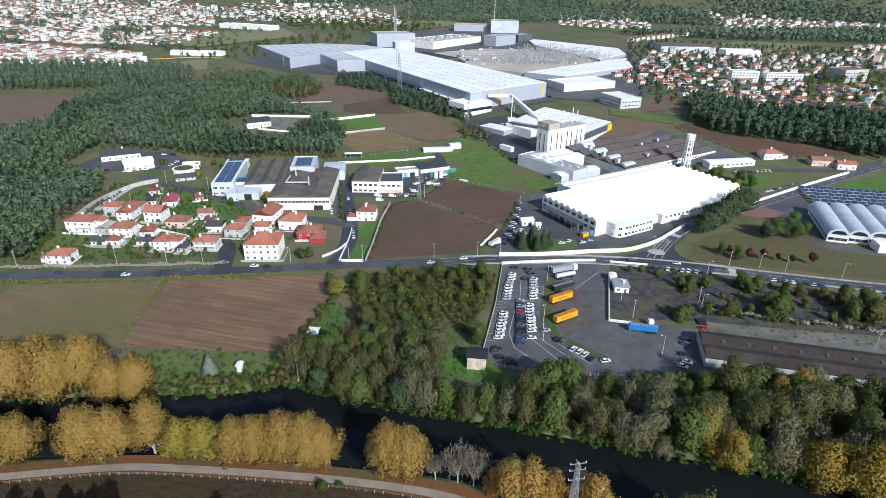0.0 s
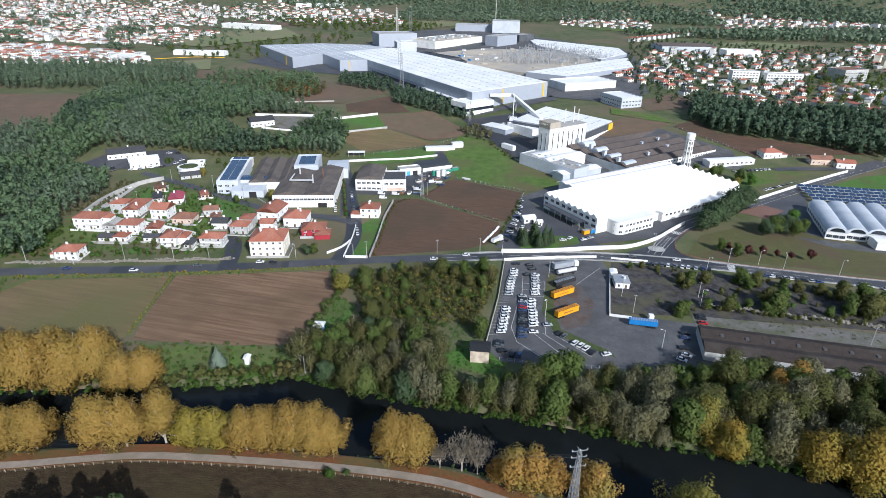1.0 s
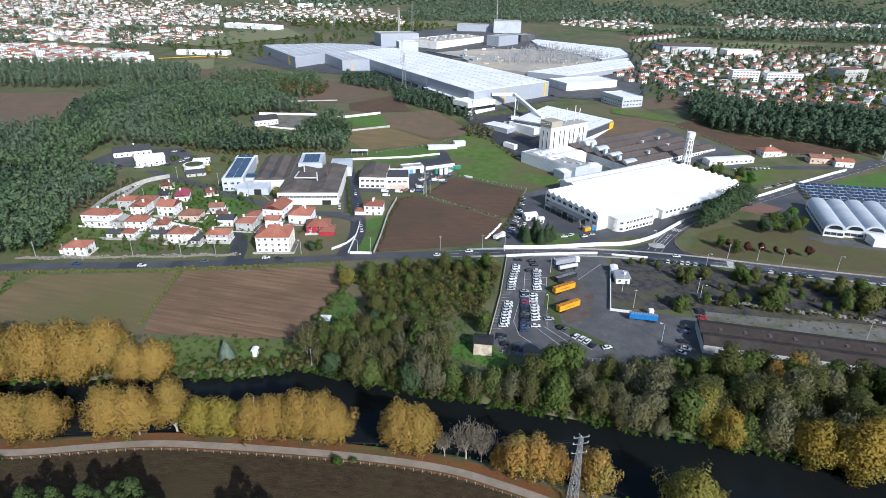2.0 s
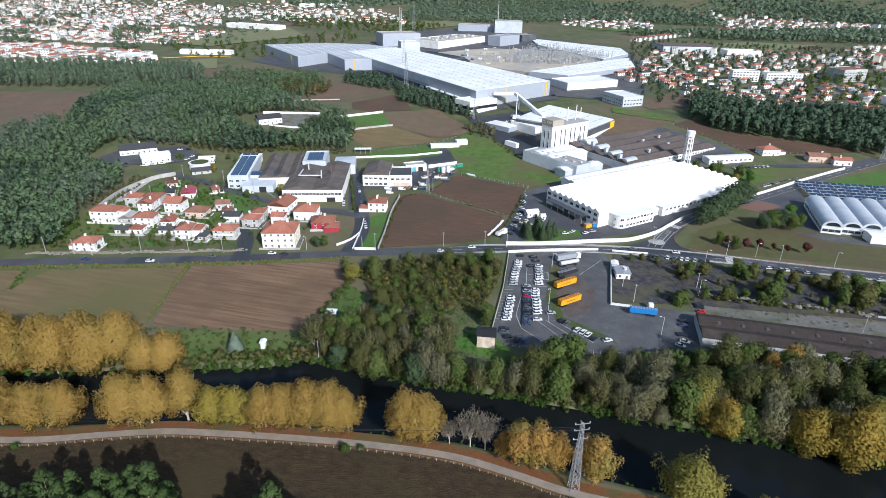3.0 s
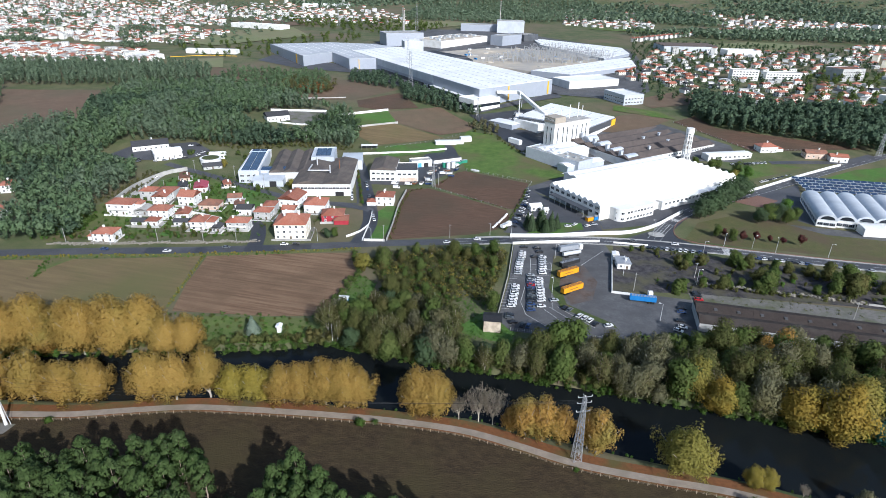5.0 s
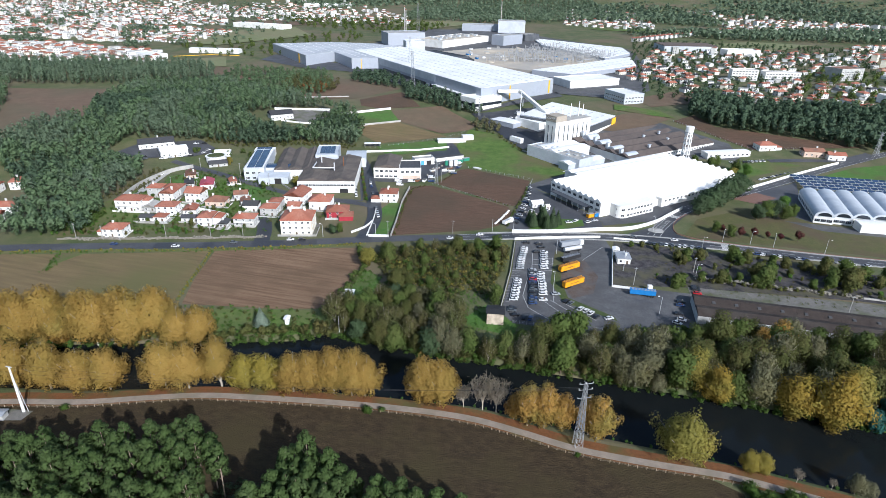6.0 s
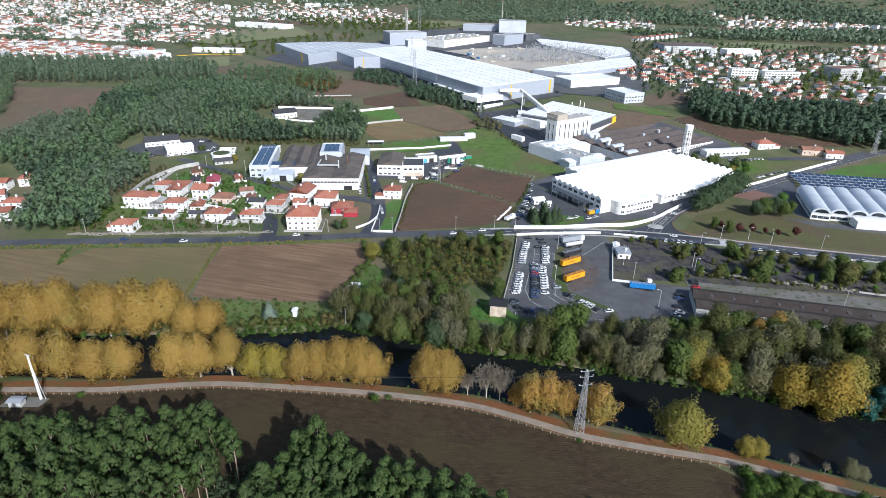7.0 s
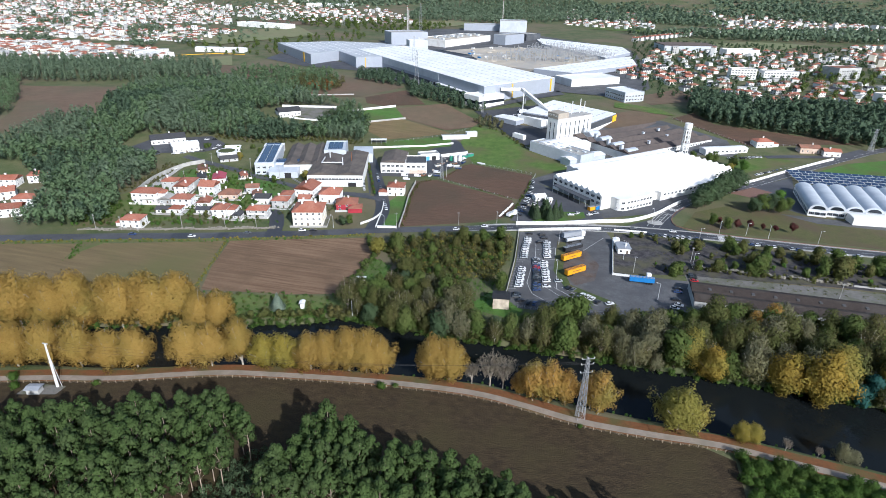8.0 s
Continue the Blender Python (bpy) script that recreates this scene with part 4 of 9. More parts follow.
# -- the white saw-tooth factory
def hall(name, x, y, turn, w, d, h, wall, roof, label, bays=1, rise=1.5, category="factory", rim=0.0, z=None):
    """A rectangular works hall; bays: number of ridges, running along x; with rise 0 its roof is flat behind a rim."""
    ob = base(name, x, y, turn, z)
    part("wall", box(0, 0, -1.5, w, d, h), M[wall], ob)
    bm = bmesh.new()
    if rise:
        for i in range(bays):
            a, b = d * i / bays, d * (i + 1) / bays
            profile(bm, [(a - (0.3 if i == 0 else 0), h), (b + (0.3 if i == bays - 1 else 0), h), (b + (0.3 if i == bays - 1 else 0), h + 0.15), ((a + b) / 2, h + rise), (a - (0.3 if i == 0 else 0), h + 0.15)], -0.3, w + 0.3)
    else:
        block(bm, rim, rim, h - 0.1, w - rim, d - rim, h + 0.12)
    part("roof", bm, M[roof], ob)
    if rim:
        bm = bmesh.new()
        block(bm, 0, 0, h, w, rim, h + 0.9)
        block(bm, 0, d - rim, h, w, d, h + 0.9)
        block(bm, 0, rim, h, rim, d - rim, h + 0.9)
        block(bm, w - rim, rim, h, w, d - rim, h + 0.9)
        part("parapet", bm, M[wall], ob)
    return tagged(ob, label, category, kind="thing")


def big_shed(name, pts, h, roof_turn, label, roof="white_membrane", lights="galvanised"):
    """A clad warehouse on a many-cornered plan with thin rows of skylights."""
    cx, cy = pts[0]
    ob = base(name, cx, cy, 0, 14.0)
    L = [(x - cx, y - cy) for x, y in pts]
    bm = bmesh.new()
    prism(bm, L, -3, h)
    part("wall", bm, M["grey_cladding"], ob)
    mx, my = sum(p[0] for p in L) / len(L), sum(p[1] for p in L) / len(L)
    bm = bmesh.new()
    prism(bm, [(x + (mx - x) * 0.004, y + (my - y) * 0.004) for x, y in L], h, h + 0.3)
    part("roof", bm, M[roof], ob)
    bm = bmesh.new()
    c, s = math.cos(radians(roof_turn)), math.sin(radians(roof_turn))
    for i in range(-60, 60):
        for j in range(-40, 40):
            u, v = i * 12.5 + (j % 3) * 3.7, j * 15.0
            x, y = mx + u * c - v * s, my + u * s + v * c
            if all(inside_plan(x + dx, y + dy, L) for dx, dy in ((6, 6), (-6, 6), (6, -6), (-6, -6))):
                q = [(x + a * c - b * s, y + a * s + b * c) for a, b in ((-3.6, -0.7), (3.6, -0.7), (3.6, 0.7), (-3.6, 0.7))]
                prism(bm, q, h + 0.3, h + 0.48)
    tagged(part("rooflight_grid", bm, M[lights], ob), kind="stuff")
    return tagged(ob, label, "warehouse", kind="thing")


def inside_plan(x, y, poly):
    hit, n = False, len(poly)
    for i in range(n):
        (x0, y0), (x1, y1) = poly[i], poly[(i + 1) % n]
        if (y0 > y) != (y1 > y) and x < (x1 - x0) * (y - y0) / (y1 - y0) + x0:
            hit = not hit
    return hit


def on_wall(parent, pts, i, a, b, z0, z1, out, material, name, label=""):
    """A panel on the wall from plan corner i to the next, between two shares of its length."""
    p, q = Vector(pts[i]) - Vector(pts[0]), Vector(pts[(i + 1) % len(pts)]) - Vector(pts[0])
    d = (q - p)
    n = Vector((d.y, -d.x)).normalized()
    A, B = p + d * a, p + d * b
    bm = bmesh.new()
    prism(bm, [tuple(A + n * out), tuple(B + n * out), tuple(B - n * 0.05), tuple(A - n * 0.05)], z0, z1)
    bmesh.ops.recalc_face_normals(bm, faces=bm.faces[:])
    return part(name, bm, M[material], parent, label)


LX, WY, HH, TEETH = 138.0, 51.0, 9.6, 9
saw = base("factory_hall", 10.8, 334.5, 44.5)
bm = bmesh.new()
block(bm, 0, 0, -1, LX, WY, HH)
part("wall", bm, M["white_render"], saw)
for i in range(TEETH):
    a, b = WY * i / TEETH, WY * (i + 1) / TEETH
    bm = bmesh.new()
    profile(bm, [(a, HH), (b, HH), (b, HH + 0.3), (b - (b - a) * 0.42, HH + 2.5), (a, HH + 0.3)], -0.15, LX + 0.15)
    part("roof_tooth", bm, M["white_sheet"], saw)
    put_window(saw, "factory", 0, a + 2.8, HH - 2.6, -90)
    if i < 2 or i > 6:
        put_window(saw, "factory", 0, a + 2.8, HH - 6.2, -90)
bm = bmesh.new()
profile(bm, [(9, 5.0), (45, 5.0), (45, 5.25), (9, 5.25)], -5.5, -0.1)
part("canopy", bm, M["dark_cladding"], saw, "grey loading canopy")
for i in range(7):
    part("canopy_post", box(-5.3, 9.2 + i * 5.9, -0.2, -5.05, 9.45 + i * 5.9, 5.0), M["steel"], saw)
for i in range(6):
    part("loading_door", box(-0.12, 10.5 + i * 5.8, 0, 0.05, 14.5 + i * 5.8, 4.2), M["tarp_grey" if i % 3 else "dark_cladding"], saw)
tagged(saw, "white factory hall with bright saw-tooth roof and window rows", "factory", kind="thing")

office = base("office_wing", 10.8, 334.5, 44.5)
pts = [(40, -9.5), (40, -0.1), (9, -0.1)] + [(14.5 - 5.5 * math.cos(k * math.pi / 12), -4.0 - 5.5 * math.sin(k * math.pi / 12)) for k in range(7)]
bm = bmesh.new()
prism(bm, pts, -1, 8.4)
part("wall", bm, M["white_render"], office)
bm = bmesh.new()
prism(bm, [(x + (0.25 if x > 20 else -0.2), y - (0.3 if y < -1 else 0)) for x, y in pts], 8.4, 8.75)
part("roof", bm, M["white_sheet"], office)
for z in (1.2, 5.2):
    for i in range(8):
        put_window(office, "office", 16.5 + i * 3.0, -9.5, z, 0)
    put_window(office, "office", 9.6, -6.2, z, -62)
    put_window(office, "office", 12.0, -8.9, z, -28)
tagged(office, "white two-storey office wing with a rounded corner", "office building", kind="thing")
wing = base("office_wing", 10.8, 334.5, 44.5)
part("wall", box(52, -6.0, -1, 137, -0.1, 6.2), M["white_render"], wing)
part("roof", box(51.8, -6.3, 6.2, 137.2, -0.1, 6.5), M["white_sheet"], wing)
for i in range(20):
    put_window(wing, "office", 56 + i * 4.0, -6.0, 3.6, 0)
tagged(wing, "low white factory wing with a long window row", "office building", kind="thing")
part("wall", box(40.2, -3.0, -1, 51.8, -0.1, 5.0), M["white_render"], wing)

link_h = hall("factory_hall", 10.8 - 51.3 * math.sin(radians(44.5)) + 26 * 0.713, 334.5 + 51.3 * math.cos(radians(44.5)) + 26 * 0.70, 44.5, 108, 15, 10.2, "white_render", "white_sheet", "narrow white factory range behind the saw-tooth hall", 2, 1.2)
for i in range(16):
    put_window(link_h, "office", 48 + i * 4.4, 0, 8.4, 0)
brown = hall("factory_hall", 32, 459, 46, 112, 76, 7.0, "white_render", "fibre_plant", "older factory hall with brown corrugated roof ridges", 5, 2.6)
for i in range(20):
    put_window(brown, "office", 40 + i * 3.5, 0, 4.2, 0)
for k, (x, y) in enumerate(((88, 44), (62, 40), (74, 22), (40, 14))):
    bm = box(x, y, 8.0, x + 2, y + 1.8, 10.4)
    block(bm, x - 0.3, y - 0.3, 10.4, x + 2.3, y + 2.1, 10.7)
    part("roof_vent", bm, M["pale_cladding"], brown)
gate = hall("gate_range", 99, 496, 26, 42, 10, 5.2, "white_render", "white_sheet", "low white range with arcade at the factory side gate", 1, 0.8)
for i in range(9):
    put_window(gate, "office", 3.5 + i * 4.4, 0, 2.4, 0)
for i in range(4):
    vt = base("barrel_vault", 31 - i * 11.3, 468 + i * 14.5, 48)
    bm = bmesh.new()
    arc = [(5.0 * math.cos(k * math.pi / 12), 5.2 + 4.4 * math.sin(k * math.pi / 12)) for k in range(13)]
    profile(bm, [(-5.0, -1), (5.0, -1)] + arc, -4, 9)
    part("shell", bm, M["pale_cladding"], vt)
    bm = bmesh.new()
    profile(bm, [(-3.4, 6.0), (3.4, 6.0)] + [(3.4 * math.cos(k * math.pi / 8), 6.0 + 2.6 * math.sin(k * math.pi / 8)) for k in range(1, 8)], -4.12, -3.9)
    part("window", bm, M["grey_cladding"], vt)
    bm = box(-3, 5.0, 5, 0, 7.5, 11.5)
    part("vent_box", bm, M["pale_cladding"], vt)
    tagged(vt, "pale barrel-vaulted factory bay with glazed end", "factory", "barrel vaults", "thing")
low = hall("factory_hall", -8, 433, 142, 58, 18, 8.6, "pale_cladding", "concrete", "long low grey-walled factory range with flat roof", 1, 0, rim=0.5)
low.matrix_basis = pose(-54.5, 467.5, 0.6, 0, 0, -36.5)
for i in range(9):
    part("roof_unit", box(6 + i * 5.5, 5 + (i % 3) * 3, 8.6, 9 + i * 5.5, 7.5 + (i % 3) * 3, 9.8), M["steel" if i % 2 else "pale_cladding"], low)
hall("factory_hall", -28, 452, 48, 40, 26, 9.0, "white_render", "white_sheet", "white factory block below the silo tower", 2, 1.2)
hall("factory_hall", -16, 430, 45, 40, 12, 6.0, "pale_cladding", "white_sheet", "pale lean-to range behind the white hall", 1, 1.4)
# silo tower
tower = base("silo_tower", -33, 490, 50)
part("wall", box(0, 0, -2, 46, 13, 24.0), M["white_render"], tower)
part("roof", box(-0.2, -0.2, 24.0, 46.2, 13.2, 24.5), M["concrete"], tower)
part("penthouse", box(-0.3, -0.3, 24.5, 13, 13.3, 29.5), M["buff_render"], tower, "grey rendered penthouse")
for i in range(7):
    put_window(tower, "tall", 4.5 + i * 6.1 + (i % 2) * 0.8, 0, 4.5, 0)
    if i < 2:
        put_window(tower, "tall", 0, 4.0 + i * 5.0, 4.5, -90)
for i in range(6):
    put_window(tower, "house", -0.3, 1.2 + i * 2.1, 26.5, -90)
for x, hgt in ((16, 38), (27, 39), (38, 40), (44, 37)):
    bm = bmesh.new()
    rod(bm, (x, 9, 24), (x, 9, hgt - 2), 0.4, 0.35, 8)
    part("flue", bm, M["white_paint"], tower)
tagged(tower, "tall white silo tower with dark vertical strips", "tower", kind="thing")
# water tower
wt = base("water_tower", 80, 493)
for k in range(8):
    a = k * math.pi / 4 + 0.3
    bm = bmesh.new()
    rod(bm, (3.4 * math.cos(a), 3.4 * math.sin(a), -1), (2.7 * math.cos(a), 2.7 * math.sin(a), 24), 0.5, 0.45, 6)
    part("leg", bm, M["white_render"], wt)
for z in (4.5, 9, 13.5, 18, 22):
    bm = bmesh.new()
    rod(bm, (0, 0, z), (0, 0, z + 0.9), 3.5 - z * 0.03, 3.5 - z * 0.03, 16)
    part("platform", bm, M["white_render"], wt)
bm = bmesh.new()
rod(bm, (0, 0, 24), (0, 0, 28.5), 3.4, 3.4, 20)
part("tank", bm, M["white_render"], wt)
tagged(wt, "slender white concrete water tower on ringed legs", "water tower", kind="thing")
# stepped warehouse behind the tower
MID = [(-4, 529), (20, 583), (-49, 634), (-74, 558)]
mid = big_shed("warehouse", MID, 3.4, 65, "white-roofed warehouse with dark band and yellow corner")
mid.location.z = 13.6
for i in (0, 3):
    on_wall(mid, MID, i, 0.0, 1.0, -3.4, 2.4, 0.25, "dark_cladding", "band", "dark cladding band")
    on_wall(mid, MID, i, 0.0, 1.0, -9.0, -3.6, 0.1, "white_render", "lower_wall")
on_wall(mid, MID, 0, 0.86, 1.02, -6, 2.0, 0.6, "yellow_paint", "corner_sign", "yellow corner block")
hall("warehouse", -52, 536, 52, 36, 34, 8, "white_render", "white_membrane", "lower white-roofed loading range", 1, 0, rim=0.5)
hall("loading_shed", -78, 540, 60, 16, 30, 5, "grey_cladding", "white_sheet", "low loading shed with pale roof", 1, 0.6)

# -- the large warehouses
BIG = [(-126, 612), (-55, 709), (-144, 798), (-284, 934), (-342, 977), (-396, 896), (-322, 817)]
w1 = big_shed("warehouse", BIG, 17.0, 134, "huge grey-clad warehouse with bright white flat roof")
on_wall(w1, BIG, 0, 0.37, 0.385, 1, 16.2, 0.3, "yellow_paint", "yellow_panel", "yellow vertical panel")
on_wall(w1, BIG, 0, 0.93, 0.95, 1, 16.2, 0.3, "yellow_paint", "yellow_panel", "yellow vertical panel")
on_wall(w1, BIG, 6, 0.0, 0.62, 8, 16.6, 0.25, "pale_cladding", "pale_cladding_panel", "paler cladding on the long wall")
on_wall(w1, BIG, 6, 0.05, 1.0, -2, 4.6, 0.6, "dark_cladding", "plinth", "dark ground-floor band")
for i in range(24):
    on_wall(w1, BIG, 6, 0.52 + i * 0.0195, 0.532 + i * 0.0195, 0.4, 4.2, 0.75, "pale_cladding" if i % 3 else "black", "loading_door")
on_wall(w1, BIG, 6, 0.62, 1.0, 4.8, 5.6, 5.5, "white_membrane", "canopy", "long pale loading canopy")
LEFT = [(-324, 819.5), (-394, 897), (-343, 976), (-400, 1006), (-480, 1000), (-564, 934), (-437, 807), (-415, 864), (-360, 802)]
w2 = big_shed("warehouse", LEFT, 16.4, 134, "grey-clad warehouse wing with pale grey roof", "grey_membrane", "white_membrane")
on_wall(w2, LEFT, 5, 0.80, 0.83, 1, 15.6, 0.3, "yellow_paint", "yellow_panel", "yellow vertical panel")
on_wall(w2, LEFT, 8, 0.34, 0.365, 1, 15.6, 0.3, "yellow_paint", "yellow_panel", "yellow vertical panel")
ent = hall("office_building", -127, 588, 52, 38, 26, 13, "white_render", "white_membrane", "white office block at the warehouse corner", 1, 0, rim=0.5)
part("window_band", box(-0.2, -0.2, 5.5, 38.2, 26.2, 8.5), M["glass_dark"], ent)
cv = base("conveyor_bridge", -110, 632, 0, 0)
A, B, C = Vector((0, 0, 26)), Vector((24, 3, 27)), Vector((62, -62, 17))
for p, q in ((A, B), (B, C)):
    bm = bmesh.new()
    rod(bm, p, q, 2.3, 2.3, 4)
    part("gallery", bm, M["white_render"], cv)
for k in (0.15, 0.55, 0.9):
    p = B.lerp(C, k)
    part("pier", box(p.x - 0.5, p.y - 0.5, 3, p.x + 0.5, p.y + 0.5, p.z - 1), M["steel"], cv)
tagged(cv, "white enclosed conveyor bridge between factory halls", "conveyor", kind="thing")
mp_ = base("slender_mast", -78, 588)
bm = bmesh.new()
rod(bm, (0, 0, -1), (0, 0, 26), 0.5, 0.35, 8)
part("pole", bm, M["white_paint"], mp_)
part("cabin", box(-3, -3, -1, 4, 3, 3.5), M["white_render"], mp_)
tagged(mp_, "slender white mast with a small cabin", "mast", kind="thing")
hall("process_block", -398, 1072, 35, 74, 50, 23, "grey_cladding", "concrete", "tall grey factory block with flat roof", 1, 0, rim=0.6)
hall("process_block", -338, 998, 30, 34, 26, 19, "pale_cladding", "white_sheet", "pale tall factory block with flat roof", 1, 0, rim=0.5)
lw = hall("process_block", -292, 1076, 66, 150, 70, 13, "white_render", "beige_floor", "long white factory block with beige roof", 1, 0, rim=0.6)
for k in range(14):
    part("roof_unit", box(8 + k * 10, 12 + (k * 17) % 40, 13, 14 + k * 10, 18 + (k * 17) % 40, 16.5), M["steel" if k % 2 else "pale_cladding"], lw)
hall("process_block", -242, 1390, 10, 62, 50, 25, "pale_cladding", "concrete", "tall pale factory block with pipework", 1, 0, rim=0.6)
hall("process_block", -330, 1400, 10, 90, 40, 14, "grey_cladding", "concrete", "far grey factory range with flat roof", 1, 0, rim=0.6)
hall("process_block", -190, 1152, 60, 60, 30, 18, "grey_cladding", "concrete", "grey clad factory block with flat roof", 1, 0, rim=0.6)
hall("process_block", -160, 1240, 50, 40, 30, 13, "dark_cladding", "concrete", "dark clad factory block with flat roof", 1, 0, rim=0.6)
far_roof = big_shed("warehouse", [(-118, 1170), (4, 1000), (46, 1092), (34, 1180), (-150, 1300)], 11, 120, "wide pale factory hall with white flat roof")
low_roof = big_shed("warehouse", [(-96, 836), (-40, 816), (52, 945), (46, 1050), (30, 1030)], 9, 60, "white-roofed hall beside the building site")
hall("warehouse", -36, 748, 38, 78, 40, 9, "white_render", "white_membrane", "white-roofed hall behind the small office", 1, 0, rim=0.6)
hall("plant_range", -298, 958, -38, 98, 24, 9.5, "dark_cladding", "asphalt_dark", "low dark-roofed range behind the white warehouse", 1, 0, rim=0.4)
hall("plant_range", -212, 882, 28, 22, 30, 9.0, "dark_cladding", "asphalt_dark", "small dark-roofed plant range beside the building site", 1, 0, rim=0.4)
SITE = [(-300, 992), (-160, 872), (-95, 842), (28, 1036), (-165, 1180)]
slab = base("building_site", -300, 992, 0, 14)
bm = bmesh.new()
prism(bm, [(x + 300, y - 992) for x, y in SITE], -2, 7)
part("floor_slab", bm, M["beige_floor"], slab)
rnd = random.Random(4)
for i in range(13):
    for j in range(8):
        x, y = 120 + i * 15 + j * 4, -80 + j * 22 + i * 4
        if inside_plan(x - 300, y + 992, SITE):
            part("column", box(x, y, 7, x + 0.9, y + 0.9, 14 + rnd.uniform(0, 5)), M["pylon_steel"], slab)
            if (i + j) % 3:
                part("beam", box(x, y, 13, x + 15, y + 0.6, 13.8), M["pylon_steel"], slab)
fr = bmesh.new()
for i in range(30):
    for j in range(14):
        x, y = -140 + i * 5.2 + j * 1.4, 930 + j * 13.0 + i * 1.5 - (i % 3)
        if inside_plan(x, y, SITE) and rnd.random() < 0.8:
            hh = 14 + rnd.uniform(1, 9)
            block(fr, x, y, 20, x + 0.6, y + 0.6, 14 + hh)
            if rnd.random() < 0.55:
                block(fr, x, y, 13 + hh, x + 5.2, y + 0.5, 13.6 + hh)
            if rnd.random() < 0.5:
                block(fr, x, y, 13 + hh, x + 0.5, y + 13, 13.6 + hh)
tagged(link("steel_framework", fr, M["pylon_steel"]), "dense grey steel frames of halls under construction", "steel frame", kind="stuff")
def heap(x, y, z, r, h, seed):
    """An uneven mound of loose sand."""
    r_ = random.Random(seed)
    bm_ = bmesh.new()
    bmesh.ops.create_icosphere(bm_, subdivisions=2, radius=1.0)
    for v in bm_.verts:
        q = r_.uniform(0.85, 1.15)
        v.co = Vector((x + v.co.x * r * q, y + v.co.y * r * 0.8 * q, z + max(v.co.z, -0.1) * h * q))
    return bm_


for k in range(34):
    x, y = rnd.uniform(20, 250), rnd.uniform(-120, 150)
    if inside_plan(x - 300, y + 992, SITE):
        part("sand_heap", heap(x, y, 7, rnd.uniform(3, 8), rnd.uniform(1.0, 2.6), k), M["beige_floor" if k % 3 else "concrete"], slab)


def site_cabin(material, label):
    ob = new("site_cabin")
    part("body", box(-3, -1.25, 0.1, 3, 1.25, 2.6), M[material], ob)
    part("roof", box(-3.1, -1.35, 2.6, 3.1, 1.35, 2.75), M["tarp_grey"], ob)
    part("door", box(-0.5, -1.3, 0.1, 0.5, -1.24, 2.2), M["dark_cladding"], ob)
    return tagged(ob, label, "cabin", "site cabins", "thing")


cabins = [site_cabin("white_paint", "white steel cabin on the building site"), site_cabin("trailer_blue", "blue steel cabin on the building site"), site_cabin("grey_render", "grey steel cabin on the building site")]
placed = set()
for k in range(26):
    x, y = rnd.uniform(-270, 0), rnd.uniform(865, 1120)
    if inside_plan(x, y, SITE):
        c = cabins[k % 3] if k % 4 else cabins[0]
        m = pose(x, y, 21, 0, 0, rnd.uniform(0, 180))
        if c.name in placed:
            copy_thing(c, m)
        else:
            placed.add(c.name)
            c.matrix_basis = m
part("screen_wall", box(20, -40, 7, 22, 40, 11), M["dark_cladding"], slab, "dark screen wall")
tagged(slab, "building site with beige slab and bare steel columns", "building site", kind="thing")
for x, y, h in ((-420, 1240, 62), (-412, 1225, 58), (-274, 1620, 60)):
    st = base("chimney_stack", x, y)
    bm = bmesh.new()
    rod(bm, (0, 0, -1), (0, 0, h), 1.3, 0.9, 10)
    part("shaft", bm, M["concrete"], st)
    bm = bmesh.new()
    rod(bm, (0, 0, h - 3), (0, 0, h - 1), 1.5, 1.5, 10)
    part("collar", bm, M["rust"], st)
    tagged(st, "tall pale factory chimney", "chimney", "factory chimneys", "thing")
sm = hall("office_building", 30, 665, 36, 27, 38, 10.5, "pale_cladding", "white_membrane", "pale two-storey office block with white roof", 1, 0, rim=0.5)
for z in (2, 6):
    for i in range(6):
        put_window(sm, "wide", 3 + i * 4.2, 0, z, 0)
    for i in range(9):
        put_window(sm, "wide", 0, 3 + i * 4.0, z, -90)

# -- the brown workshops of the village
def panels(parent, x0, y0, nx, ny, w, d, z0, z1, gap=0.25):
    """Solar panels in rows on a slope that rises along y from z0 to z1."""
    bm = box(0, 0, 0, w, d, 0.12)
    me = bpy.data.meshes.new("solar_panel")
    bm.to_mesh(me)
    bm.free()
    me.materials.append(M["solar_blue"])
    me.materials.append(M["steel"])
    for i in range(nx):
        for j in range(ny):
            y = y0 + j * (d + gap)
            z = z0 + (z1 - z0) * j / max(1, ny - 1)
            share("solar_panel", me, parent, pose(x0 + i * (w + gap), y, z, math.degrees(math.atan2(z1 - z0, max(1, (ny - 1)) * (d + gap))), 0, 0))


sol = hall("workshop", -252, 332, 20, 15, 54, 8.8, "pale_cladding", "white_sheet", "pale blue-grey workshop with blue solar panels on its roof", 1, 0, rim=0.3)
sol.matrix_basis = pose(-252, 332, 0, 0, 0, 21)
panels(sol, 1.5, 4, 2, 14, 5.6, 3.0, 9.0, 10.2, 0.3)
for i in range(3):
    put_window(sol, "wide", 2.5 + i * 4.6, 0, 1.2, 0)
    put_window(sol, "wide", 2.5 + i * 4.6, 0, 5.2, 0)
lean = hall("workshop", -238, 328, 18, 22, 18, 5.0, "pale_cladding", "pale_cladding", "pale metal lean-to workshop with open door", 1, 1.2)
part("loading_door", box(12, -0.15, 0, 17, 0.02, 4.2), M["black"], lean)
hall("workshop", -241, 345, 20, 20, 10, 7.5, "pale_cladding", "solar_blue", "metal workshop with a strip of solar panels", 1, 0.8)
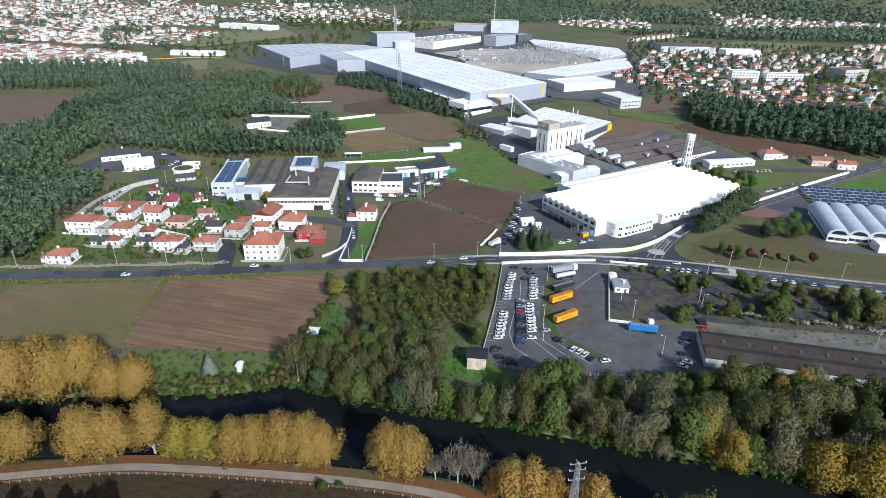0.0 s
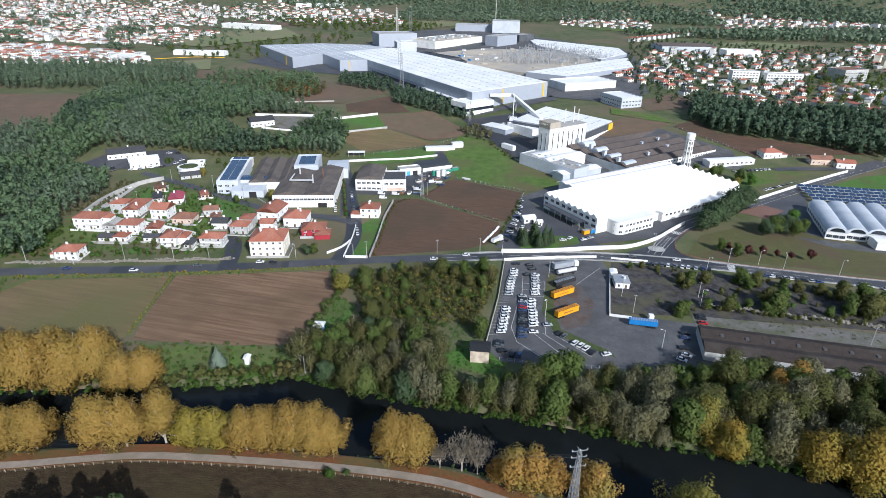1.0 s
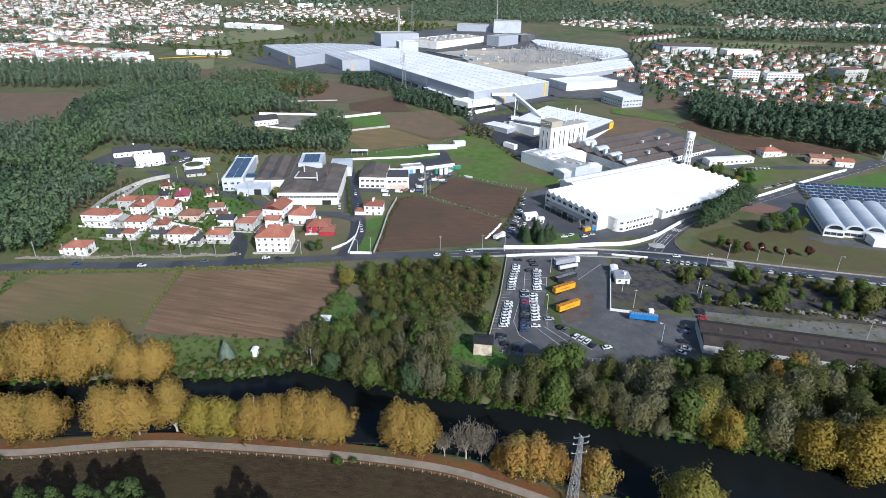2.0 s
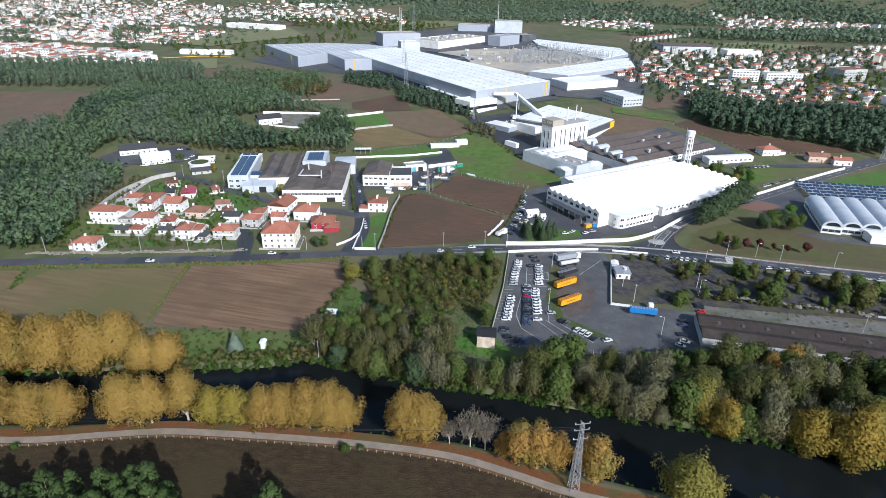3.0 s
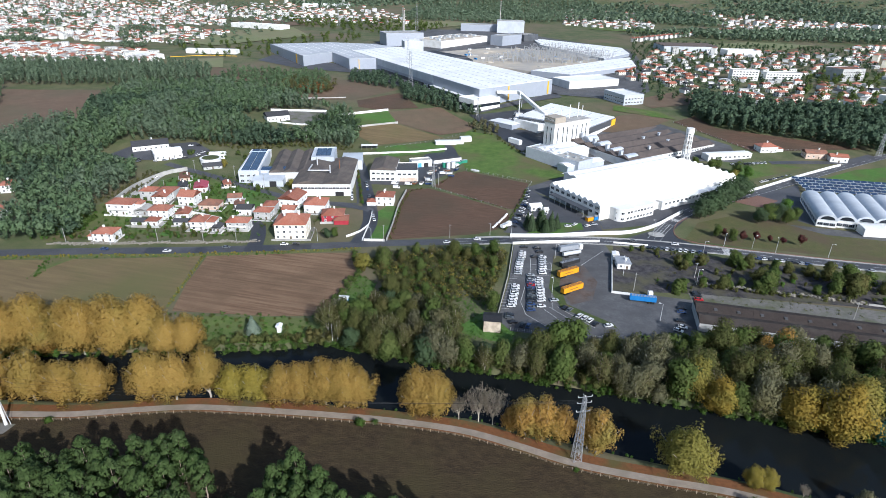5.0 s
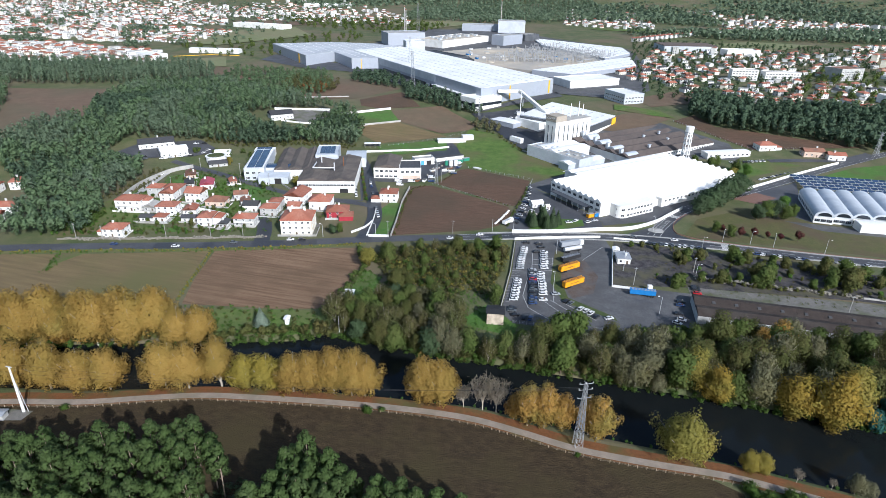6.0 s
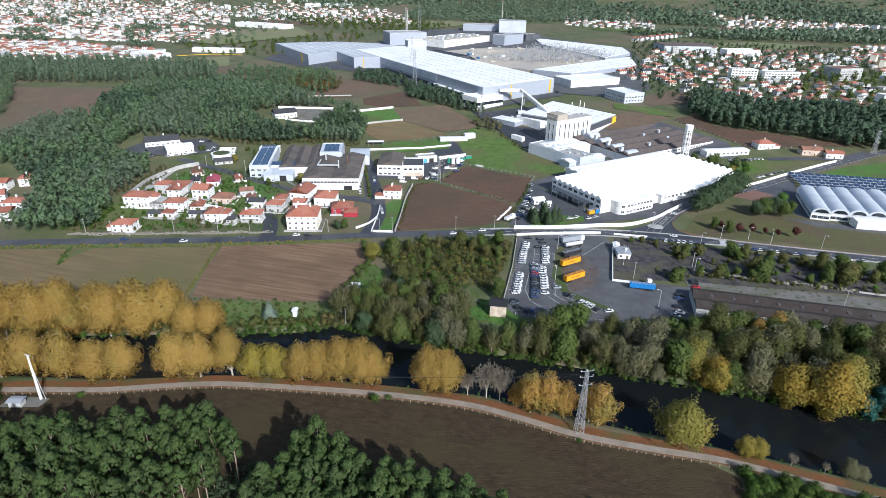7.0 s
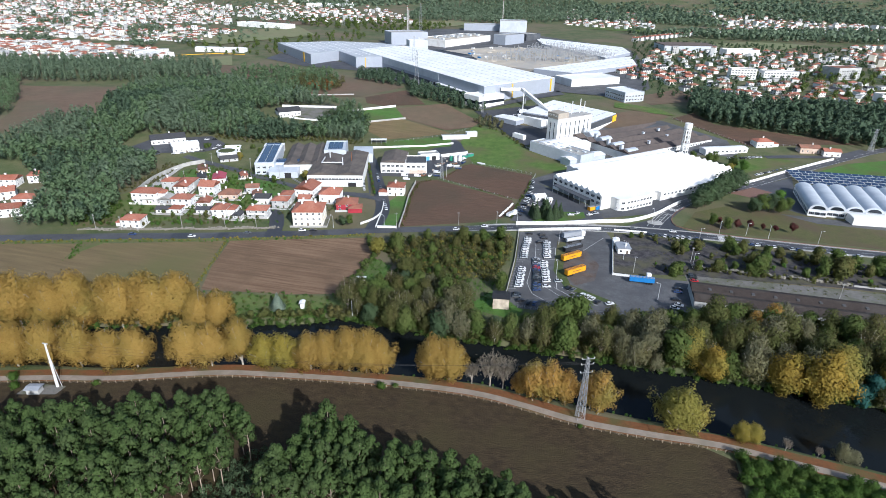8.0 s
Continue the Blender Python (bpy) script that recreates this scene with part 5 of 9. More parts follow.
hall("workshop", -224, 338, 20, 25, 60, 7.5, "white_render", "fibre_cement", "workshop under brown corrugated gables", 1, 2.4).matrix_basis = pose(-224, 338, 0, 0, 0, 21)


def ridged(name, x, y, turn, w, d, h, n, rise, label):
    """A workshop whose ridges run away from its front."""
    ob = base(name, x, y, turn)
    part("wall", box(0, 0, -1, w, d, h), M["white_render"], ob)
    for i in range(n):
        a, b = w * i / n, w * (i + 1) / n
        bm = bmesh.new()
        profile(bm, [(a, h), (b, h), (b, h + 0.15), ((a + b) / 2, h + rise), (a, h + 0.15)], -0.3, d + 0.3)
        for v in bm.verts:
            v.co.x, v.co.y = v.co.y, v.co.x
        bmesh.ops.reverse_faces(bm, faces=bm.faces[:])
        part("roof", bm, M["fibre_cement"], ob)
    return tagged(ob, label, "workshop", kind="thing")


for o in [o for o in scene.objects if o.get("label") == "workshop under brown corrugated gables"]:
    for c in list(o.children):
        bpy.data.objects.remove(c)
    bpy.data.objects.remove(o)
ridged("workshop", -232, 341, 21, 31, 58, 7.5, 3, 2.6, "long workshop under brown corrugated gables")
br = ridged("workshop", -201, 319, 17, 41, 62, 8.8, 2, 2.4, "brown-roofed textile workshop with white front")
for i in range(16):
    put_window(br, "strip", 1.8 + i * 2.5, 0, 5.0, 0)
part("loading_door", box(30, -0.2, 0, 36, 0.02, 3.2), M["black"], br)
for (a, b, r) in (((8, 40, 11), (8, 22, 12), 0.5), ((8, 22, 12), (24, 22, 12), 0.5), ((12, 40, 9), (12, 40, 17), 0.5), ((24, 22, 10), (24, 22, 16), 0.45), ((30, 30, 9), (30, 30, 18), 0.3)):
    bm = bmesh.new()
    rod(bm, a, b, r, r, 8)
    part("duct", bm, M["galvanised" if r > 0.4 else "rust"], br)
s2 = hall("workshop", -212, 372, 20, 18, 30, 12.0, "pale_cladding", "pale_cladding", "raised pale workshop with solar panels", 1, 0, rim=0.3)
panels(s2, 3.0, 6, 3, 6, 3.8, 3.0, 12.3, 12.9, 0.15)
hall("workshop", -192, 386, 20, 16, 22, 8.0, "pale_cladding", "pale_cladding", "pale metal annex with ribbed roof", 1, 0.8)
hall("workshop", -274, 384, 20, 16, 10, 6.0, "white_render", "white_sheet", "small white outbuilding with solar panels", 1, 0.4)
ss2 = [o for o in scene.objects if o.get("label") == "small white outbuilding with solar panels"][0]
panels(ss2, 1.5, 1.5, 2, 2, 6.0, 3.0, 6.5, 6.7)
bl = ridged("workshop", -161, 367, 14, 20, 32, 8.6, 1, 2.6, "white workshop with brown gabled roof")
bl2 = hall("workshop", -141.5, 371, 18, 17, 22, 8.0, "white_render", "roof_dark", "white two-storey workshop with dark flat roof", 1, 0, rim=0.3)
for i in range(5):
    put_window(bl, "wide", 2.6 + i * 3.6, 0, 5.2, 0)
    put_window(bl, "wide", 2.6 + i * 3.6, 0, 1.0, 0)
for i in range(4):
    put_window(bl2, "wide", 2.6 + i * 3.8, 0, 5.0, 0)
part("brick_panel", box(3, -0.12, 0, 16.5, 0.02, 2.8), M["pink_render"], bl2, "brick-coloured lower panel")
hall("garage_row", -139, 478, 22, 26, 6, 3.4, "white_render", "white_sheet", "row of small white garages", 1, 0.3)
hall("garage_row", -126, 424, 40, 26, 5, 3.2, "white_render", "roof_dark", "low white storage row with dark roof", 1, 0.4)
unit = hall("workshop", -140, 408, 34, 17, 9, 5.0, "white_render", "concrete", "low white workshop range with a blue door", 1, 0, rim=0.3)
part("blue_door", box(5, -0.12, 0, 8, 0.02, 3.6), M["light_blue"], unit, "bright blue roller door")
part("loading_door", box(10, -0.12, 0, 14, 0.02, 3.6), M["black"], unit)
shelter = base("open_shelter", -198, 442, 20)
part("back_wall", box(0, 4.6, -0.3, 14, 4.9, 3.8), M["dark_cladding"], shelter)
part("roof", box(-0.3, -0.3, 3.6, 14.3, 5.1, 3.85), M["white_sheet"], shelter)
for k in range(4):
    part("post", box(0.1 + k * 4.5, 0, -0.3, 0.35 + k * 4.5, 0.25, 3.6), M["steel"], shelter)
tagged(shelter, "open white-roofed shelter with a dark back wall", "shelter", kind="thing")
boat = base("boat", -89, 414.5, -14)
bm = bmesh.new()
ring_lo, ring_hi = [], []
for k in range(16):
    a = k * math.pi / 8
    px_, py_ = math.cos(a) * (4.4 if math.cos(a) > 0 else 3.6), math.sin(a) * 1.3
    ring_lo.append(bm.verts.new((px_ * 0.8, py_ * 0.6, 0.3)))
    ring_hi.append(bm.verts.new((px_, py_, 1.4)))
for k in range(16):
    j = (k + 1) % 16
    bm.faces.new((ring_lo[k], ring_lo[j], ring_hi[j], ring_hi[k]))
bm.faces.new(ring_lo[::-1])
bm.faces.new(ring_hi)
part("hull", bm, M["white_paint"], boat)
part("keel", box(-2.8, -0.15, 0.0, 2.8, 0.15, 0.32), M["black"], boat)
tagged(boat, "small white boat laid up at the edge of a field", "boat", kind="thing")
for k, (x, y, a, colour, lab) in enumerate(((-115.5, 418, 20, "green_paint", "dark green storage tank in the workshop yard"), (-111.5, 416.5, 20, "white_paint", "white storage tank in the workshop yard"), (-108, 419, 20, "white_paint", "tall white storage tank in the workshop yard"))):
    t_ = base("storage_tank", x, y, a)
    bm = bmesh.new()
    rod(bm, (0, 0, -0.1), (0, 0, 4.4 + 0.5 * k), 1.6, 1.6, 14)
    part("shell", bm, M[colour], t_)
    bm = bmesh.new()
    rod(bm, (0, 0, 4.4 + 0.5 * k), (0, 0, 5.0 + 0.5 * k), 1.65, 0.4, 14)
    part("lid", bm, M["galvanised"], t_)
    tagged(t_, lab, "tank", kind="thing")
hall("transformer_house", -118, 492, 30, 10, 6, 4.5, "white_render", "white_sheet", "small white utility house", 1, 0.3)
hall("container", -76, 505, -35, 14, 4, 4, "white_paint", "white_sheet", "white site container at the pasture edge", 1, 0, "container")
# vaulted sheds and solar array
for i in range(7):
    vt = base("vaulted_shed", 148 + i * 11.6 * math.cos(radians(6)), 367 + i * 11.6 * math.sin(radians(6)), -4)
    part("wall", box(0, 0, -0.5, 11.5, 50, 5.0), M["white_render"], vt)
    bm = bmesh.new()
    outer = [(5.75 - 5.9 * math.cos(k * math.pi / 14), 5.0 + 3.8 * math.sin(k * math.pi / 14)) for k in range(15)]
    profile(bm, outer, -0.5, 50.5)
    for v in bm.verts:
        v.co.x, v.co.y = v.co.y, v.co.x
    bmesh.ops.reverse_faces(bm, faces=bm.faces[:])
    part("roof", bm, M["pale_cladding"], vt, smooth=False)
    for k in range(3):
        put_window(vt, "factory", 2.2 + k * 3.5, 0, 1.2, 0)
    bm = bmesh.new()
    profile(bm, [(1.6, 5.4), (9.9, 5.4)] + [(5.75 + 4.1 * math.cos(k * math.pi / 8), 5.4 + 2.4 * math.sin(k * math.pi / 8)) for k in range(1, 8)], -0.62, -0.5)
    for v in bm.verts:
        v.co.x, v.co.y = v.co.y, v.co.x
    part("arched_window", bm, M["glass_dark"], vt)
    if i == 0:
        for k in range(10):
            put_window(vt, "factory", 0, 3 + k * 4.8, 1.6, -90)
    tagged(vt, "white works shed with pale barrel-vault roof", "shed", "vaulted sheds", "thing")
hall("shed", 172, 356, 6, 30, 10, 5.0, "white_render", "white_sheet", "small white shed in front of vaulted sheds", 1, 0.6)
arr = base("solar_array", 160, 436, 4)
bm = bmesh.new()
for i in range(20):
    rod(bm, (2 + i * 5.0, 2, -0.2), (2 + i * 5.0, 2, 2.4), 0.1, 0.1, 5)
tagged(part("post_row", bm, M["steel"], arr), kind="stuff")
bm = box(0.12, 0.12, 0.03, 4.68, 3.28, 0.12)
block(bm, 0, 0, -0.06, 4.8, 3.4, 0.03, 1)
pm = bpy.data.meshes.new("solar_panel")
bm.to_mesh(pm)
bm.free()
pm.materials.append(M["solar_blue"])
pm.materials.append(M["white_paint"])
for i in range(20):
    for j in range(5):
        share("solar_panel", pm, arr, pose(i * 5.0, j * 7.4, 2.4, 16, 0, 0))
tagged(arr, "rows of dark blue solar panels on low posts", "solar panels", kind="thing")
# the long dark shed by the river
sh = base("long_shed", 57, 210.5, 1.0)
part("wall", box(0, 0, -1, 130, 21, 4.2), M["grey_render"], sh)
for i in range(2):
    for k in range(26):
        bm = bmesh.new()
        a, b = 10.6 * i, 10.6 * (i + 1)
        profile(bm, [(a, 4.2), (b, 4.2), (b, 4.4), ((a + b) / 2, 6.0), (a, 4.4)], k * 5.0 + 0.02, k * 5.0 + 4.98)
        part("roof_bay", bm, M["shed_roof"], sh)
for k in range(12):
    part("skylight", box(8 + k * 10, 12.2, 4.9, 9.4 + k * 10, 14.0, 5.5), M["asphalt_old"], sh)
tagged(sh, "long low shed with two dark brown ridged roofs", "shed", kind="thing")
# ---- trees ----
def leaf_cloud(rng, lobes, count, size, inner=0.45, droop=0.0, tilt=0.5):
    """Small leaf clumps spread through a set of lobes (centre, radii); gives the faces and their soft crown normals."""
    C, R = np.array([l[0] for l in lobes], float), np.array([l[1] for l in lobes], float)
    wgt = R[:, 0] * R[:, 1] + R[:, 1] * R[:, 2] + 1e-6
    wgt /= wgt.sum()
    pick = rng.choice(len(lobes), count, p=wgt)
    d = rng.normal(size=(count, 3))
    d /= np.linalg.norm(d, axis=1, keepdims=True)
    r = rng.uniform(inner, 1.0, (count, 1)) ** 0.6
    P = C[pick] + d * r * R[pick]
    mid_ = (C * wgt[:, None]).sum(0)
    span_ = np.abs(C - mid_).max(0) + R.mean(0) + 1e-6
    out = (P - mid_) / span_
    nrm = d * 0.7 + out * 0.6 + rng.normal(size=(count, 3)) * tilt + np.array([0, 0, 0.25])
    nrm /= np.linalg.norm(nrm, axis=1, keepdims=True)
    u = np.cross(nrm, rng.normal(size=(count, 3)))
    u /= np.linalg.norm(u, axis=1, keepdims=True) + 1e-9
    v = np.cross(nrm, u)
    s = size * rng.uniform(0.6, 1.35, (count, 1))
    u, v = u * s, v * s * rng.uniform(0.5, 0.9, (count, 1))
    v[:, 2] -= droop * s[:, 0]
    N = d * 0.45 + out * 0.65 + rng.normal(size=(count, 3)) * 0.13 + np.array([0, 0, 0.2])
    N /= np.linalg.norm(N, axis=1, keepdims=True)
    return np.stack([P - u * 0.6 - v * 0.45, P + u * 0.6 - v * 0.45, P + v * 0.8], 1), N


def foliage(name, cloud, material, parent=None):
    """A crown of loose leaf clumps, shaded as one soft mass."""
    V, N = cloud
    ob = quads(name, V, material, parent)
    ob.data.normals_split_custom_set_from_vertices(np.repeat(N, V.shape[1], axis=0).astype(np.float32))
    return ob


def wood(bm, rng, h, r, lobes, forks=6, spread=0.5):
    rod(bm, (0, 0, -0.6), (0, 0, h * 0.45), r, r * 0.7, 8)
    rod(bm, (0, 0, h * 0.45), (rng.normal() * 0.4, rng.normal() * 0.4, h * 0.9), r * 0.7, r * 0.15, 6)
    for c, rad in lobes[:forks]:
        z = h * rng.uniform(0.15, 0.5)
        rod(bm, (0, 0, z), (c[0] * 0.9, c[1] * 0.9, max(z + 0.5, c[2])), r * 0.45, r * 0.08, 5)


def lobes_round(rng, h, w, n, low=0.3, top=1.0):
    out = [((0, 0, h * (low + (top - low) * 0.5)), (w * 0.34, w * 0.34, h * (top - low) * 0.38)), ((0, 0, h * (low + (top - low) * 0.72)), (w * 0.26, w * 0.26, h * (top - low) * 0.26))]
    for i in range(n):
        a, k = rng.uniform(0, 6.283), rng.uniform(0, 1) ** 0.6
        z = h * (low + (top - low) * (0.12 + 0.76 * rng.uniform()))
        env = math.sqrt(max(0.08, 1 - ((z / h - (low + top) / 2) / ((top - low) / 2)) ** 2))
        rad = w * rng.uniform(0.20, 0.32)
        out.append(((math.cos(a) * k * (w / 2 - rad * 0.7) * env, math.sin(a) * k * (w / 2 - rad * 0.7) * env, z), (rad, rad, rad * rng.uniform(0.7, 1.0))))
    return out


def tree(name, kind, seed, label, category="tree", leafy="leaf_green"):
    """kind: (height, width, lobes, leaves, leaf size, crown's lower end, bark, trunk radius)."""
    h, w, nl, cnt, size, low, bark, r = kind
    rng = np.random.default_rng(seed)
    ob = new(name)
    lobes = lobes_round(rng, h, w, nl, low)
    bm = bmesh.new()
    wood(bm, rng, h, r, lobes, 7)
    part("trunk", bm, M[bark], ob)
    foliage("crown", leaf_cloud(rng, lobes, cnt, size), M[leafy], ob)
    return tagged(ob, label, category, kind="thing")


def eucalypt(seed, h, w, label, leafy="leaf_euca", cnt=1100):
    """A tall pale trunk whose limbs carry rounded tufts of leaves."""
    rng = np.random.default_rng(seed)
    ob = new("eucalyptus_tree")
    tufts = [((0, 0, h * 0.95), (w * 0.15, w * 0.15, h * 0.05)), ((0.3, 0, h * 0.87), (w * 0.22, w * 0.22, h * 0.06))]
    for i in range(22):
        z = h * (0.42 + 0.50 * (i + rng.uniform()) / 22)
        env = math.sin(min(1, (1.04 - z / h) / 0.42) * math.pi / 2) * (1.0 if z > h * 0.55 else 0.8)
        a = i * 2.4 + rng.uniform(-0.4, 0.4)
        rad = w * rng.uniform(0.12, 0.20)
        k = w * 0.42 * env * rng.uniform(0.75, 1.1)
        tufts.append(((math.cos(a) * k, math.sin(a) * k, z), (rad, rad, rad * rng.uniform(0.9, 1.35))))
    bm = bmesh.new()
    lean = rng.normal(size=2) * 0.35
    rod(bm, (0, 0, -0.6), (lean[0] * 0.5, lean[1] * 0.5, h * 0.5), 0.2, 0.14, 7)
    rod(bm, (lean[0] * 0.5, lean[1] * 0.5, h * 0.5), (lean[0], lean[1], h * 0.96), 0.14, 0.03, 6)
    for c, rad in tufts[2:14]:
        rod(bm, (lean[0] * 0.5, lean[1] * 0.5, c[2] - h * 0.11), (c[0] * 0.9, c[1] * 0.9, c[2]), 0.06, 0.02, 4)
    part("trunk", bm, M["bark_euca"], ob)
    foliage("crown", leaf_cloud(rng, tufts, cnt, 0.52, 0.5, 0.3, 0.4), M[leafy], ob)
    return tagged(ob, label, "tree", kind="thing")


def fan_tree(name, seed, h, w, stems, lobe, cnt, size, bark, r, label, leafy, low=0.22, droop=0.0, skirt=8, tall=1.8, lean=(0.0, 0.0), dome=2):
    """Several stems that fan out from one foot, with drawn-out leaf masses along each of them."""
    rng = np.random.default_rng(seed)
    ob = new(name)
    bm = bmesh.new()
    masses = []
    rod(bm, (0, 0, -0.6), (lean[0] * 0.1, lean[1] * 0.1, h * 0.14), r * 1.15, r, 8)
    for i in range(stems):
        a = i * 2.4 + rng.uniform(-0.3, 0.3)
        k = math.sqrt((i + 0.3) / stems)
        tip = Vector((math.cos(a) * k * w * 0.43 + lean[0], math.sin(a) * k * w * 0.43 + lean[1], h * (0.97 - 0.42 * k * k) * rng.uniform(0.92, 1.04)))
        foot = Vector((lean[0] * 0.1, lean[1] * 0.1, h * 0.12))
        knee = foot.lerp(tip, 0.45) + Vector((0, 0, h * 0.05))
        rod(bm, foot, knee, r * 0.6, r * 0.42, 5)
        rod(bm, knee, tip + Vector((0, 0, lobe * 0.1)), r * 0.42, r * 0.1, 5)
        n = 4
        for j in range(n):
            t = low + (0.97 - low) * (j + rng.uniform(0.2, 0.8)) / n
            p = foot.lerp(tip, t)
            q = lobe * rng.uniform(0.7, 1.15) * (1.1 - 0.35 * t)
            off = rng.normal(size=3) * lobe * 0.35
            masses.append(((p.x + off[0], p.y + off[1], p.z + off[2] * 0.6), (q, q, q * tall)))
    for i in range(skirt):
        a = 6.283 * (i + rng.uniform()) / skirt
        q = lobe * rng.uniform(0.7, 1.0)
        masses.append(((math.cos(a) * w * 0.34 + lean[0] * 0.6, math.sin(a) * w * 0.34 + lean[1] * 0.6, h * rng.uniform(0.28, 0.42)), (q * 0.85, q * 0.85, q * tall * 0.6)))
    part("trunk", bm, M[bark], ob)
    masses += [((lean[0] * 0.7, lean[1] * 0.7, h * 0.49), (w * 0.42, w * 0.42, h * 0.24)), ((lean[0] * 0.9, lean[1] * 0.9, h * 0.66), (w * 0.29, w * 0.29, h * 0.33))] * dome
    foliage("crown", leaf_cloud(rng, masses, cnt, size, 0.3, droop, 0.48), M[leafy], ob)
    return tagged(ob, label, "tree", kind="thing")


def bare_tree(seed, h, w, label, leafy="twig", cnt=700):
    rng = np.random.default_rng(seed)
    ob = new("bare_tree")
    bm = bmesh.new()
    rod(bm, (0, 0, -0.5), (0, 0, h * 0.35), 0.22, 0.16, 6)
    tips = []
    for i in range(12):
        a, k = rng.uniform(0, 6.283), rng.uniform(0.3, 1)
        mid_ = Vector((math.cos(a) * w * 0.2 * k, math.sin(a) * w * 0.2 * k, h * rng.uniform(0.4, 0.65)))
        rod(bm, (0, 0, h * rng.uniform(0.15, 0.35)), mid_, 0.13, 0.08, 5)
        for j in range(4):
            tip = mid_ + Vector((math.cos(a + rng.normal() * 0.7) * w * 0.28, math.sin(a + rng.normal() * 0.7) * w * 0.28, h * rng.uniform(0.12, 0.38)))
            rod(bm, mid_, tip, 0.07, 0.02, 4)
            tips.append(tip)
    part("trunk", bm, M["bark_pale"], ob)
    P = np.array([tips[i] for i in rng.integers(0, len(tips), cnt)]) + rng.normal(size=(cnt, 3)) * np.array([0.9, 0.9, 1.1])
    d = rng.normal(size=(cnt, 3)) * 0.4 + np.array([0, 0, 0.7])
    s = np.cross(d, rng.normal(size=(cnt, 3)))
    s *= 0.07 / (np.linalg.norm(s, axis=1, keepdims=True) + 1e-9)
    tagged(quads("twig_canopy", np.stack([P - d * 0.6 - s, P - d * 0.6 + s, P + d * 0.6 + s, P + d * 0.6 - s], 1), M[leafy], ob), kind="stuff")
    return tagged(ob, label, "tree", kind="thing")


def conifer(seed, h, w, label, leafy):
    rng = np.random.default_rng(seed)
    ob = new("conifer_tree")
    lobes = [((0, 0, h * (0.1 + 0.08 * i)), (w / 2 * (1.02 - 0.088 * i), w / 2 * (1.02 - 0.088 * i), h * 0.07)) for i in range(12)]
    bm = bmesh.new()
    rod(bm, (0, 0, -0.5), (0, 0, h * 0.95), 0.25, 0.05, 6)
    part("trunk", bm, M["bark_brown"], ob)
    foliage("crown", leaf_cloud(rng, lobes, 2600, 0.5, 0.6, 0.3, 0.3), M[leafy], ob)
    return tagged(ob, label, "tree", kind="thing")


used = set()


def plant(ob, x, y, s=1.0, turn=0.0, group=""):
    """Stands a tree on the land: the made one first, then copies of it."""
    z = lie(x, y) - 3.4 * float(wetness(x, y))
    m = pose(x, y, z, 0, 0, turn)
    if ob.name not in used:
        used.add(ob.name)
        ob.matrix_basis = m
        return tagged(ob, group=group)
    c = copy_thing(ob, m @ Matrix.Diagonal((s, s, s * random.uniform(0.92, 1.08), 1)))
    return tagged(c, group=group)


def inside(x, y, poly):
    hit, n = False, len(poly)
    for i in range(n):
        (x0, y0), (x1, y1) = poly[i], poly[(i + 1) % n]
        if (y0 > y) != (y1 > y) and x < (x1 - x0) * (y - y0) / (y1 - y0) + x0:
            hit = not hit
    return hit


def scatter(rng, poly, gap, tries=6000, most=9999):
    """Points in an outline that keep apart by gap."""
    xs, ys = [p[0] for p in poly], [p[1] for p in poly]
    cells, out = {}, []
    for _ in range(tries):
        x, y = rng.uniform(min(xs), max(xs)), rng.uniform(min(ys), max(ys))
        if not inside(x, y, poly):
            continue
        i, j = int(x // gap), int(y // gap)
        if any((x - a) ** 2 + (y - b) ** 2 < gap * gap for di in (-1, 0, 1) for dj in (-1, 0, 1) for a, b in cells.get((i + di, j + dj), ())):
            continue
        cells.setdefault((i, j), []).append((x, y))
        out.append((x, y))
        if len(out) >= most:
            break
    return out


# plane trees along the river
planes = [fan_tree("plane_tree", 11 + i, (21.0, 22.0, 20.0, 21.5)[i], (20.0, 21.0, 19.5, 20.0)[i], 10, 2.7, 15000, 0.54, "bark_pale", 0.36, "tall plane tree in golden autumn leaf by the river", "leaf_gold", 0.2, skirt=11, dome=3) for i in range(4)]
limes = [fan_tree("plane_tree", 31 + i, 16.5, 16.0, 8, 2.6, 7000, 0.56, "bark_pale", 0.3, "yellow-green plane tree on the river bank", "leaf_lime", 0.12) for i in range(2)]
rusts = [fan_tree("plane_tree", 41 + i, 19.0, 15.5, 8, 2.1, 5200, 0.55, "bark_pale", 0.3, "rusty brown plane tree by the river path", "leaf_rust", 0.15) for i in range(2)]
leaner = fan_tree("plane_tree", 45, 21.0, 18.0, 8, 2.6, 11000, 0.54, "bark_pale", 0.36, "golden plane tree leaning over the river", "leaf_gold", 0.3, skirt=5, lean=(-4.5, 4.5), dome=3)
P_ = "riverside plane trees"
for i, (x, y, s) in enumerate(((-247, 73, 1.0), (-234, 77, 1.0), (-222, 81, 0.95), (-210, 85, 0.95), (-199, 89, 1.0), (-187, 92.5, 0.95), (-175, 95.5, 0.95), (-165, 98, 0.92), (-145, 104, 1.05), (-137, 106.5, 0.95), (-98, 115.5, 0.85), (-91, 117, 0.9), (-83, 119, 1.0), (-76, 119.5, 0.95), (-71, 120.5, 0.85), (-49, 124, 0.95), (-43, 124.5, 0.95))):
    plant(planes[i % 4], x, y, s, i * 77, P_)
plant(leaner, -127, 112.5, 1.0, 0, P_)
for i, (x, y, s) in enumerate(((-117, 113, 0.95), (-109, 114.5, 0.9), (-104, 116, 0.85))):
    plant(limes[i % 2], x, y, s, i * 50, P_)
